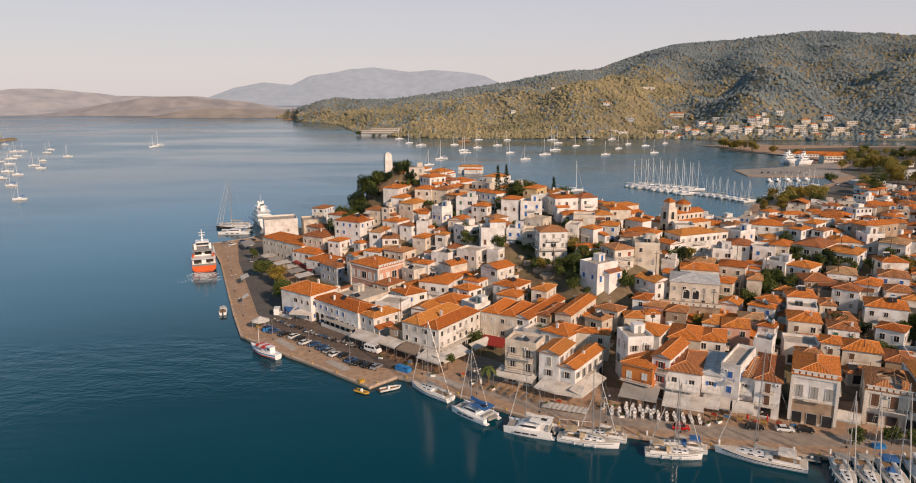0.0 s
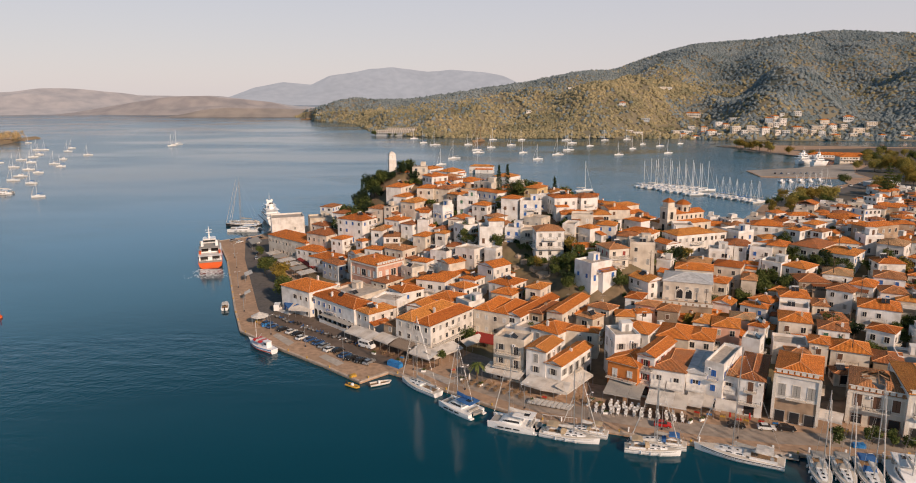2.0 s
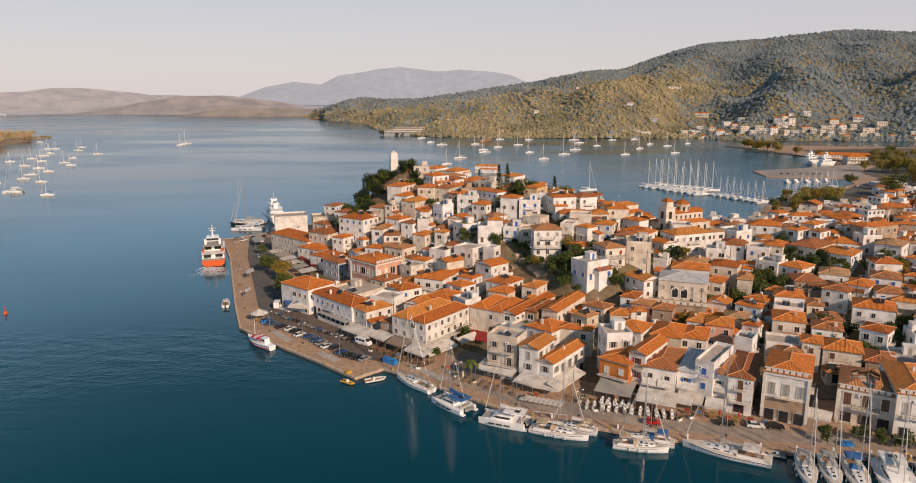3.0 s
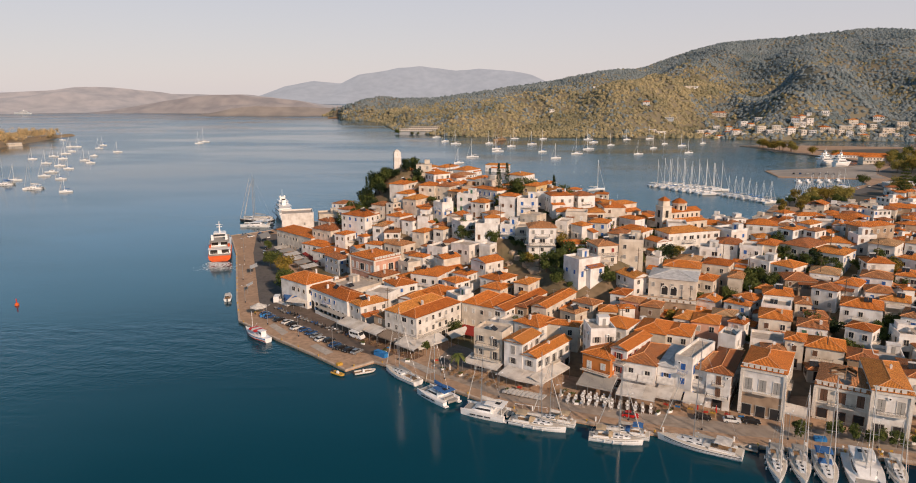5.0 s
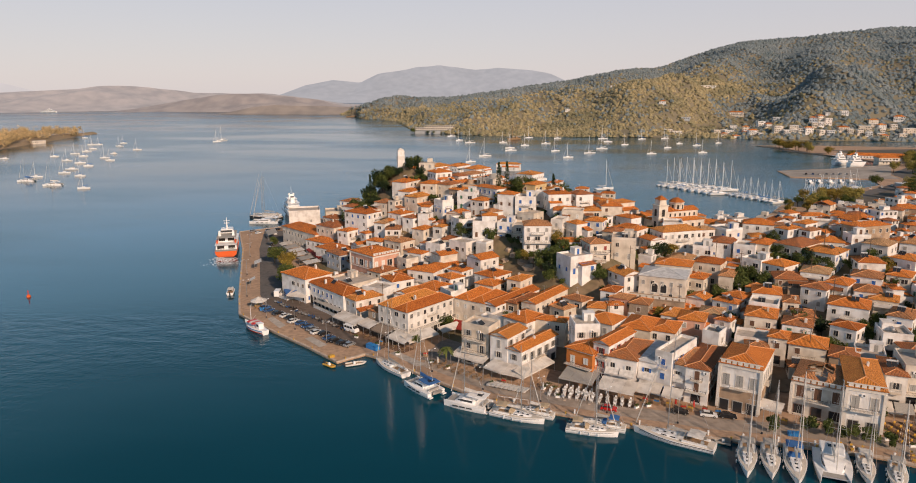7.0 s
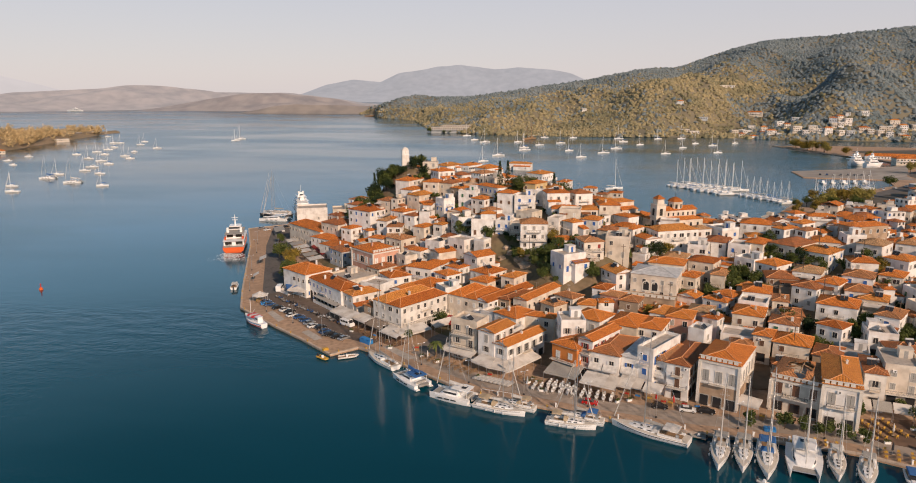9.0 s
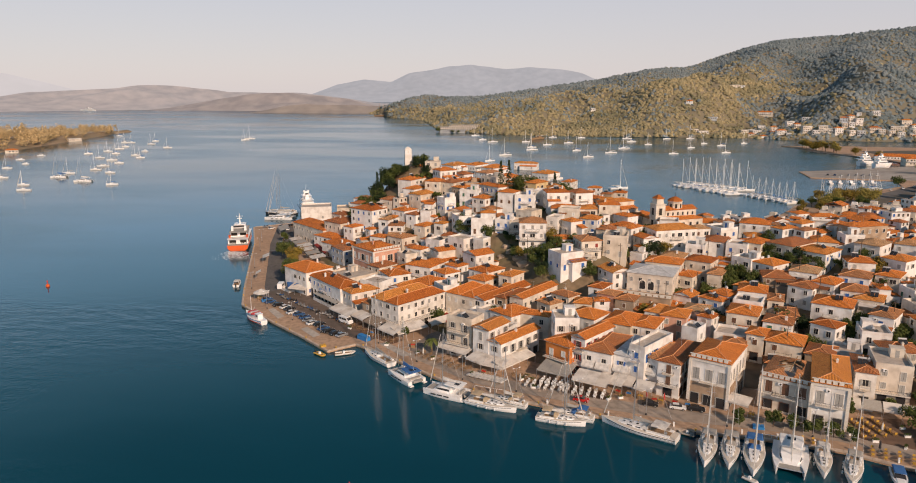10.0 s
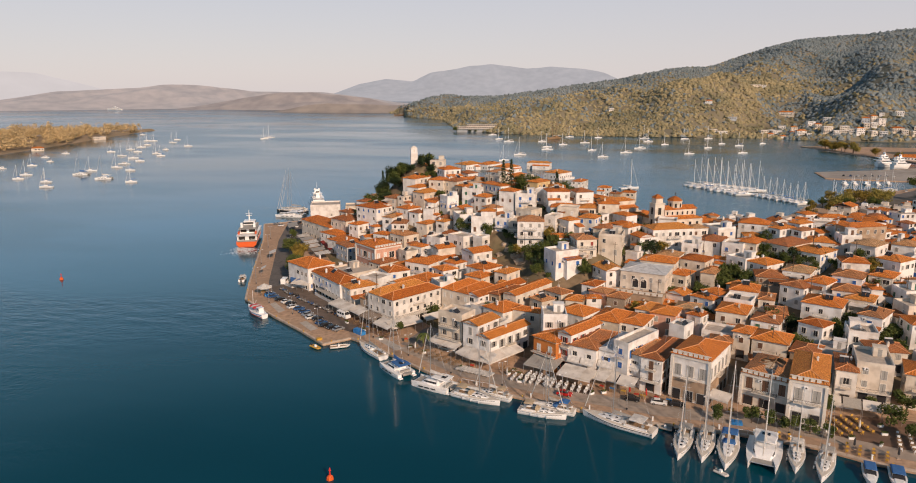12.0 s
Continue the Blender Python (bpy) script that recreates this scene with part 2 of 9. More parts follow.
CANVAS = plain("white_canvas", (0.62, 0.59, 0.55), 0.9, vary=0.2, scale=1.2)
MORTAR = plain("ridge_mortar", (0.72, 0.34, 0.15), 0.9)
AWNING = plaster("awning_canvas", (0.70, 0.66, 0.61), 0.35)
CANVAS_GREY = plain("grey_canvas", (0.36, 0.34, 0.31), 0.9)
CANVAS_RED = plain("dark_red_canvas", (0.30, 0.03, 0.02), 0.9)
CANVAS_BLUE = plain("blue_canvas", (0.04, 0.14, 0.36), 0.9)
ORANGE = plain("orange_paint", (0.72, 0.12, 0.02), 0.45)
BLUE = plain("bright_blue_paint", (0.03, 0.22, 0.55), 0.5)
YELLOW = plain("yellow_paint", (0.58, 0.34, 0.05), 0.5)
RED = plain("bright_red_paint", (0.55, 0.03, 0.02), 0.4)
RUBBER = plain("black_rubber", (0.02, 0.02, 0.02), 0.8)
BARK = stony("bark", (0.14, 0.10, 0.07), (0.09, 0.07, 0.05), 4)
LEAF = leafy("broad_leaves", (0.05, 0.08, 0.022), (0.145, 0.165, 0.05))
LEAF_GOLD = leafy("yellowing_leaves", (0.17, 0.135, 0.03), (0.38, 0.27, 0.06))
LEAF_SUN = leafy("olive_green_leaves", (0.22, 0.20, 0.055), (0.44, 0.36, 0.11))
TERRACE = stony("brown_terrace_tile", (0.20, 0.125, 0.085), (0.14, 0.095, 0.07), 0.7)
LEAF_DARK = leafy("cypress_needles", (0.018, 0.036, 0.018), (0.045, 0.07, 0.03))
# blue-grey tone holds aerial haze as well as the needles' own green
PINE_HAZY = leafy("hazy_pine_crowns", (0.145, 0.185, 0.20), (0.24, 0.275, 0.29), 0.02, 0.2, 0.4)
PAVING = stony("quay_paving", (0.48, 0.325, 0.22), (0.37, 0.255, 0.175), 0.7)
ASPHALT = stony("asphalt", (0.13, 0.12, 0.115), (0.17, 0.155, 0.14), 0.8)
COPING = stony("coping_stone", (0.56, 0.45, 0.36), (0.36, 0.29, 0.23), 1.2)
EARTH = stony("dry_earth", (0.24, 0.17, 0.11), (0.12, 0.12, 0.06), 0.35)


# ---- setting: sea, land, hills ----
HUMPS = ((-28, 318, 26, 30, 29.4), (10, 300, 28, 32, 9.2), (45, 278, 28, 40, 16.6), (75, 268, 30, 45, 9.1), (120, 255, 34, 42, 6.3), (160, 255, 34, 42, 16.7),
         (60, 235, 26, 26, -2.1), (200, 240, 45, 45, -1), (-45, 300, 30, 30, -7), (130, 225, 30, 30, -1.2), (-31, 329, 11, 11, 11), (57, 229, 14, 13, 5), (86, 218, 12, 14, -3.5), (18, 314, 24, 19, 6.5), (17, 258, 8, 7, 4.5), (68, 228, 7, 6, 2.5))


def ground(x, y):
    return max(1.2, 1.3 + sum(h * math.exp(-((x - a) / s) ** 2 / 2 - ((y - b) / u) ** 2 / 2) for a, b, s, u, h in HUMPS))


def water_material():
    m, n, l, p = mat_nodes("sea_water", 0.12, 0, 0.5)
    p.inputs["IOR"].default_value = 1.33
    geo = n.new("ShaderNodeNewGeometry")

    def nz(scale, detail, stretch=(1, 1, 1)):
        mp = n.new("ShaderNodeMapping")
        mp.inputs["Scale"].default_value = stretch
        mp.inputs["Rotation"].default_value = (0, 0, 0.5)
        t = n.new("ShaderNodeTexNoise")
        t.inputs["Scale"].default_value, t.inputs["Detail"].default_value = scale, detail
        l.new(geo.outputs["Position"], mp.inputs["Vector"])
        l.new(mp.outputs["Vector"], t.inputs["Vector"])
        return t.outputs["Fac"]
    big = nz(0.006, 4, (0.6, 1.4, 1))
    l.new(ramp(n, l, big, [(0.35, (0.0003, 0.042, 0.066)), (0.65, (0.0006, 0.062, 0.097))]), p.inputs["Base Color"])
    l.new(ramp(n, l, big, [(0.42, (0.11, 0.11, 0.11)), (0.58, (0.20, 0.20, 0.20))]), p.inputs["Roughness"])
    rip = n.new("ShaderNodeMath")
    rip.operation = "MULTIPLY_ADD"
    l.new(nz(0.16, 3, (0.6, 1.3, 1)), rip.inputs[0])
    rip.inputs[1].default_value = 2.0
    l.new(nz(0.9, 4), rip.inputs[2])
    bump(n, l, p, rip.outputs[0], 0.30, 0.35)
    slick = nz(0.0042, 5, (0.5, 1.5, 1))
    l.new(ramp(n, l, slick, [(0.42, (0.02, 0.02, 0.02)), (0.49, (0.05, 0.05, 0.05)), (0.55, (0.34, 0.34, 0.34))]), n["Bump"].inputs["Strength"])
    return m


SEA, SEA_Z = water_material(), 0.55
water = part("water", Build().face([(-5200, -900, SEA_Z), (5200, -900, SEA_Z), (5200, 5200, SEA_Z), (-5200, 5200, SEA_Z)]), SEA)
tagged(water, "dark blue-green calm sea round the town", "sea", kind="structure")
seabed = part("seabed", Build().face([(-5200, -900, -6), (5200, -900, -6), (5200, 5200, -6), (-5200, 5200, -6)]), EARTH)
tagged(seabed, "dark seabed under the water", "seabed", kind="structure")

# the quay line from the ferry berth round the front of the town, then the back shore
QUAY = [(-100, 388), (-110, 356), (-126, 342), (-105.9, 301), (-88.5, 259.6), (-74.8, 227), (-65.3, 206), (-46.7, 190.2), (-31.3, 178.3),
        (-18.5, 167.4), (-11.8, 174.2), (-4.3, 170.2), (2.5, 164.6), (14.4, 155.8), (26, 147.6), (43.1, 142.4), (58, 138), (79.4, 133.4), (97, 132.2), (112.5, 129.2), (122.5, 124.5), (150, 117), (230, 100)]
BACK = [(700, 60), (1400, 60), (1400, 900), (600, 935), (420, 975), (329, 970), (350, 905), (386, 796), (395, 735), (318, 690), (262, 668), (258, 622),
        (322, 612), (312, 575), (232, 500), (200, 464), (182, 430), (150, 385), (100, 362), (40, 372), (-20, 384), (-70, 378)]
land = part("pavement", Build().prism(QUAY + BACK, -5, 1.2), PAVING)
tagged(land, "pale pinkish-tan quay paving and town ground", "pavement", kind="structure")


def offset(line, d):
    """A line moved sideways by d metres to its left."""
    out = []
    for i, p in enumerate(line):
        a, b = Vector(line[max(i - 1, 0)]), Vector(line[min(i + 1, len(line) - 1)])
        t = (b - a).normalized()
        out.append((p[0] - t.y * d, p[1] + t.x * d))
    return out


def strip(line, d0, d1, z, name, mat, label, category):
    a, b = offset(line, d0), offset(line, d1)
    bl = Build()
    for i in range(len(line) - 1):
        bl.face([(*a[i], z), (*a[i + 1], z), (*b[i + 1], z), (*b[i], z)])
    return tagged(part(name, bl, mat), label, category, kind="structure")


front = QUAY[12:]
strip(front, 4.5, 10.5, 1.215, "road", stony("pale_road", (0.40, 0.33, 0.27), (0.31, 0.255, 0.21), 0.5), "worn pale concrete road along the quay", "road")
strip([(-120, 342), (-105.9, 301), (-88.5, 259.6), (-74, 225), (-62, 204)], 8, 21, 1.215, "road", ASPHALT, "dark asphalt road along the ferry quay", "road")
strip([(-64, 222), (-50, 205), (-37, 193), (-22, 182), (-9, 176)], 1, 24, 1.225, "road", stony("worn_tarmac", (0.17, 0.13, 0.105), (0.12, 0.10, 0.085), 0.5), "dark asphalt car park behind the quay", "road")
# coping stones along the edge
for i in range(len(QUAY) - 1):
    a, b = Vector(QUAY[i]), Vector(QUAY[i + 1])
    d = b - a
    n_seg = max(1, round(d.length / 6))
    for k in range(n_seg):
        c0, c1 = a + d * (k / n_seg), a + d * ((k + 0.985) / n_seg)
        mid, ang = (c0 + c1) / 2, math.degrees(math.atan2(d.y, d.x))
        st = part("coping_stone", Build().box(0, 0, 0, (c1 - c0).length, 0.7, 0.42), COPING, land)
        st.matrix_basis = pose(mid.x, mid.y, 0.93, 0, 0, ang) @ pose(0, 0.25, 0)


def heightfield(name, xs, ys, fn, mat, skip=None):
    bl = Build()
    idx = {}
    for j, y in enumerate(ys):
        for i, x in enumerate(xs):
            idx[i, j] = len(bl.v)
            bl.v.append((x, y, fn(x, y)))
    for j in range(len(ys) - 1):
        for i in range(len(xs) - 1):
            q = (idx[i, j], idx[i + 1, j], idx[i + 1, j + 1], idx[i, j + 1])
            if skip and all(bl.v[k][2] < skip for k in q):
                continue
            bl.f.append(q)
            bl.m.append(0)
            bl.uv.append([(0, 0)] * 4)
    return part(name, bl, mat)


def rough_ground(x, y):
    g = ground(x, y)
    return g + (noise.noise((x * 0.12, y * 0.12, 3)) * min(1.2, (g - 1.2) * 0.15)) - 0.25 - 1.1 * max(0, 2.8 - g)


hill = heightfield("ground", np.linspace(-115, 260, 126), np.linspace(160, 380, 74), rough_ground, EARTH, 1.0)
tagged(hill, "dry stony hillside under the old town", "hillside", kind="structure")


# wooded hills across the strait: knots along x for the shore, the crest and its height
SHORE_X = (-700, -520, -450, -415, -311, -196, -96, 97, 286, 392, 600, 1100, 1800)
SHORE_Y = (2200, 2040, 1830, 1790, 1660, 1263, 1162, 1123, 1125, 1085, 1060, 1000, 900)
CREST_X = (-700, -560, -480, -440, -409, -367, -333, -292, -200, -151, 0, 155, 253, 354, 487, 569, 727, 874, 985, 1160, 1800)
CREST_Y = (2350, 2150, 1930, 1900, 1900, 1900, 1900, 1880, 1800, 1792, 1849, 1894, 1934, 1969, 1993, 2002, 1994, 1967, 1970, 1874, 1700)
CREST_Z = (8, 20, 27, 37, 48, 57, 58, 53, 54, 60, 82, 105, 124, 130, 174, 193, 208, 222, 228, 210, 185)


SPURS = ((0, -26, 65), (125, 34, 62), (265, -12, 60), (370, 24, 60), (-150, 16, 70), (-290, -14, 60), (-400, 16, 60), (-560, -10, 60))


def wood_height(x, y):
    s, c, h = np.interp(x, SHORE_X, SHORE_Y), np.interp(x, CREST_X, CREST_Y), np.interp(x, CREST_X, CREST_Z)
    u = (y - s) / (c - s)
    if u < 0:
        return -4 + 40 * max(u, -0.1)
    w = u if u < 1 else max(0, 2.0 - u)
    w = min(w, 1)
    rise = float(np.interp(w, (0, 0.1, 0.26, 0.38, 0.48, 0.6, 0.8, 1), (0, 0.06, 0.25, 0.40, 0.41, 0.52, 0.78, 1)))
    n1 = noise.noise((x * 0.0042, y * 0.0030, 1.7))
    n2 = 1 - abs(noise.noise((x * 0.0075 + y * 0.002, y * 0.0040, 6.1))) * 2.4
    amp = min(1, w * 3) * (1 - 0.93 * w * w)
    # spurs and hollows that run down to the shore
    d = (x - 330) * 0.894 - (y - 1130) * 0.447
    wob = 40 * noise.noise((y * 0.006, 2.0, 3.3))
    spur = sum(a * math.exp(-((d + wob - m) / s) ** 2) for m, a, s in SPURS) * min(1, w * 5) * max(0, 1 - w) ** 0.8 * 1.25 * (1 if x < 760 else max(0, 1 - (x - 760) / 300))
    upper = h * 0.075 * math.sin((d + 1.6 * wob) / 34) * max(0, min(1, (w - 0.42) * 5)) * max(0, min(1, (0.97 - w) * 4))
    return 1.0 + spur + upper + h * rise + amp * (h * 0.22 * n1 + (10 + 0.10 * h) * n2) + 26 * math.exp(-((x - 190) / 150) ** 2 - ((y - 1370) / 120) ** 2)


MAQUIS = stony("hillside_scrub", (0.24, 0.205, 0.14), (0.19, 0.18, 0.135), 0.02)
woods = heightfield("hill", np.linspace(-700, 1800, 180), np.linspace(880, 2300, 130), wood_height, MAQUIS, -2)
smooth(woods)
tagged(woods, "long wooded hill with dry scrub across the strait", "hill", kind="structure")


def ridge(name, xs, ys, zs, depth, mat, label, seed, steps=140, rough=0.2):
    """A far range: crest line by knots, falling to the sea on the near side."""
    bl, rows = Build(), []
    x0, x1 = xs[0], xs[-1]
    for k in range(25):
        w = k / 24
        row = []
        for i in range(steps + 1):
            x = x0 + (x1 - x0) * i / steps
            y, z = np.interp(x, xs, ys), np.interp(x, xs, zs)
            nz = noise.noise((x * 0.004, w * 2.2, seed)) + 0.5 * noise.noise((x * 0.011, w * 4, seed + 4))
            hgt = z * (w ** 1.25) * (1 + rough * 2.2 * nz * (1 - w * 0.85))
            row.append((x, y - depth * (1 - w), hgt - 3 * (1 - w)))
        rows.append(row)
    bl.rings(rows, 0, caps=False, closed=False)
    return tagged(smooth(part(name, bl, mat)), label, "hills", kind="structure")


def far_material(name, c, haze_glow, amount):
    """Bare far hillside, with the haze of sunlit air put in as a pale glow."""
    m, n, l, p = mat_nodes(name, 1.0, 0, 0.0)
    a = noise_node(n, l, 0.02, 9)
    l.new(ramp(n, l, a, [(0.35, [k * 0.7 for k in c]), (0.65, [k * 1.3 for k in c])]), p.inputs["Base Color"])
    l.new(ramp(n, l, noise_node(n, l, 0.004, 8), [(0.3, [k * 0.95 for k in haze_glow]), (0.7, [min(k * 1.03, 1) for k in haze_glow])]), p.inputs["Emission Color"])
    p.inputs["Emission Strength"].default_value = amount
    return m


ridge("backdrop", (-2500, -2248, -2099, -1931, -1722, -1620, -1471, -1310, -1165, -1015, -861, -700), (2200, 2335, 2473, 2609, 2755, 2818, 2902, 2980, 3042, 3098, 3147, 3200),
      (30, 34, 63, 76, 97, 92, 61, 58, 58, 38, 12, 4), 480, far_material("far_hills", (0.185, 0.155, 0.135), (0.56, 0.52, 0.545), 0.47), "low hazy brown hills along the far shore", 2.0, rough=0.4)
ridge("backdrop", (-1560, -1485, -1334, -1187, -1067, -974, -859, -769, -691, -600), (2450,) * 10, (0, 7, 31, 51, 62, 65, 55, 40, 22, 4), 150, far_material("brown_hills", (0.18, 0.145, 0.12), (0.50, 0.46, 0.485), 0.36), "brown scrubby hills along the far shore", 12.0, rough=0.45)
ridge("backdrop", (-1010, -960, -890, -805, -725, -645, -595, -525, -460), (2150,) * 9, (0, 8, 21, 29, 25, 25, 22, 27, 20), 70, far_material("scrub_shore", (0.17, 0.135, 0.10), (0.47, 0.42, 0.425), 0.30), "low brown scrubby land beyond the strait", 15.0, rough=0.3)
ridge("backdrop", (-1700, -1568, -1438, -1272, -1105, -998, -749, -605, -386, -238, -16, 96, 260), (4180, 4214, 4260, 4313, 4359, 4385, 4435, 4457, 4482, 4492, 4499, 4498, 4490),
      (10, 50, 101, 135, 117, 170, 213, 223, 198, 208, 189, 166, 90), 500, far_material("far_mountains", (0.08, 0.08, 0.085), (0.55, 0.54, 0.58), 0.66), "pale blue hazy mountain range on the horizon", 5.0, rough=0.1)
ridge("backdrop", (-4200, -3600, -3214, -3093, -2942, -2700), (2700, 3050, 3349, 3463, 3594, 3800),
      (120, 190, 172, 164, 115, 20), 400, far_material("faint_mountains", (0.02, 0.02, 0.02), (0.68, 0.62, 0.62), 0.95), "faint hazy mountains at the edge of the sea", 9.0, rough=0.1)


# ---- houses ----
rng = random.Random(7)
WALL_WORD = {"W": "whitewashed", "C": "cream", "P": "pink", "O": "orange", "T": "weathered tan", "G": "pale grey", "Y": "yellow", "S": "rubble stone"}
SHUT_WORD = {"g": "grey", "b": "blue", "w": "white", "n": "brown", "r": "dark red", "e": "green"}
ROOF_WORD = {"hip": "orange tiled hip roof", "old": "weathered tiled roof", "gable": "orange tiled gable roof", "twin": "two parallel orange tiled roofs",
             "flat": "flat roof terrace", "tan": "pale tan tiled hip roof", "tin": "grey sheet-metal roof", "ruin": "collapsed tiled roof"}
window_cache = {}


def window_mesh(sh, tall, shut):
    """A deep frame round a recessed pane, or round closed shutter boards, in one connected piece; outward along -y."""
    key = (sh, tall, shut)
    if key not in window_cache:
        w, h = 1.2, 2.3 if tall else 1.6

        def rect(g, y):
            return [(-w / 2 - g, y, -g), (w / 2 + g, y, -g), (w / 2 + g, y, h + g), (-w / 2 - g, y, h + g)]
        fr = Build().rings([rect(0.11, 0.05), rect(0.11, -0.07), rect(0.0, -0.07), rect(0.0, -0.005 if not shut else -0.04)], 0, caps=False)
        n = len(fr.v) - 4
        mid = [len(fr.v), len(fr.v) + 1, len(fr.v) + 2, len(fr.v) + 3]
        y = fr.v[n][1]
        fr.v += [(-0.03, y, 0), (0.03, y, 0), (0.03, y, h), (-0.03, y, h)]
        for f, m in (((n, mid[0], mid[3], n + 3), 1), ((mid[0], mid[1], mid[2], mid[3]), 0 if not shut else 2), ((mid[1], n + 1, n + 2, mid[2]), 1)):
            fr.f.append(f)
            fr.m.append(m)
            fr.uv.append([(0, 0)] * 4)
        leaf = Build().rings([[(-0.24, yy, 0.02), (0.24, yy, 0.02), (0.24, yy, h - 0.02), (-0.24, yy, h - 0.02)] for yy in (0.03, -0.03)])
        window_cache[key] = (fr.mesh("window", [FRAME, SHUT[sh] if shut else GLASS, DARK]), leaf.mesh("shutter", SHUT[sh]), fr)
    return window_cache[key]


def add_window(parent, m, sh, tall, shut, near):
    fr, leaf, _ = window_mesh(sh, tall, shut)
    win = part("window", fr, None, parent, m=m)
    if near and not shut:
        for s in (-1, 1):
            part("shutter", leaf, None, win, m=pose(s * 0.9, -0.1, 0))


def shop_mesh(sh):
    """A wide dark shop opening in a deep painted frame, in one piece."""
    key = ("shop", sh)
    if key not in window_cache:
        w, h = 2.0, 2.7

        def rect(g, yy):
            return [(-w / 2 - g, yy, 0), (w / 2 + g, yy, 0), (w / 2 + g, yy, h + g), (-w / 2 - g, yy, h + g)]
        b = Build().rings([rect(0.16, 0.08), rect(0.16, -0.05), rect(0.0, -0.05), rect(0.0, 0.03)], 0, caps=False)
        n = len(b.v) - 4
        b.f.append((n, n + 1, n + 2, n + 3))
        b.m.append(1)
        b.uv.append([(0, 0)] * 4)
        window_cache[key] = b.mesh("shopfront", [SHUT[sh], GLASS])
    return window_cache[key]


def roof_faces(bl, w, d, z, kind, over=0.45, pitch=0.42):
    """A tiled roof on a w x d plan with its ridge along the longer side; UVs in metres down each slope."""
    W, D = w + 2 * over, d + 2 * over
    swap = D > W
    if swap:
        W, D = D, W

    def put(pts, uv):
        if swap:
            pts = [(-y, x, zz) for x, y, zz in pts]
        bl.face(pts, 0, uv)
    rise = D / 2 * pitch
    slope = math.hypot(D / 2, rise)
    e = W / 2 - (D / 2 if kind == "hip" else 0)
    e = max(e, 0.05)
    a = [(-W / 2, -D / 2, z), (W / 2, -D / 2, z), (W / 2, D / 2, z), (-W / 2, D / 2, z)]
    r0, r1 = (-e, 0, z + rise), (e, 0, z + rise)
    put([a[0], a[1], r1, r0], [(0, 0), (W, 0), (W / 2 + e, slope), (W / 2 - e, slope)])
    put([a[2], a[3], r0, r1], [(0, 0), (W, 0), (W / 2 + e, slope), (W / 2 - e, slope)])
    if kind == "hip":
        put([a[1], a[2], r1], [(0, 0), (D, 0), (D / 2, slope)])
        put([a[3], a[0], r0], [(0, 0), (D, 0), (D / 2, slope)])
    # thickness: a soffit board all round
    t = 0.16
    b = [(x, y, zz - t) for x, y, zz in a]
    for i in range(4):
        j = (i + 1) % 4
        if swap:
            q = [(-p[1], p[0], p[2]) for p in (b[i], b[j], a[j], a[i])]
        else:
            q = [b[i], b[j], a[j], a[i]]
        bl.face(q, 0, [(0, 0)] * 4)
    q = [(-p[1], p[0], p[2]) for p in b] if swap else b
    bl.face(q[::-1], 1)
    caps = Build()

    def cap(p, q2):
        if swap:
            p, q2 = (-p[1], p[0], p[2]), (-q2[1], q2[0], q2[2])
        caps.tube(p, q2, 0.11, sides=5)
    cap(r0, r1)
    if kind == "hip":
        for c, r in ((a[0], r0), (a[3], r0), (a[1], r1), (a[2], r1)):
            cap(c, r)
    gable = None
    if kind == "gable":
        gable = [[(s * (W / 2 - over), -D / 2 + over, z - 0.02), (s * (W / 2 - over), D / 2 - over, z - 0.02), (s * (W / 2 - over), 0, z + rise * (1 - 2 * over / D) - 0.05)] for s in (-1, 1)]
        if swap:
            gable = [[(-y, x, zz) for x, y, zz in g] for g in gable]
    return rise, caps, gable


AC_UNIT = Build().box(0, 0, 0, 0.85, 0.34, 0.6).tube((0.1, -0.16, 0.3), (0.1, -0.19, 0.3), 0.22, sides=10, mat=1).mesh("air_conditioner", [WHITE, DARK])
placed = []
ROOF_TOP = {}


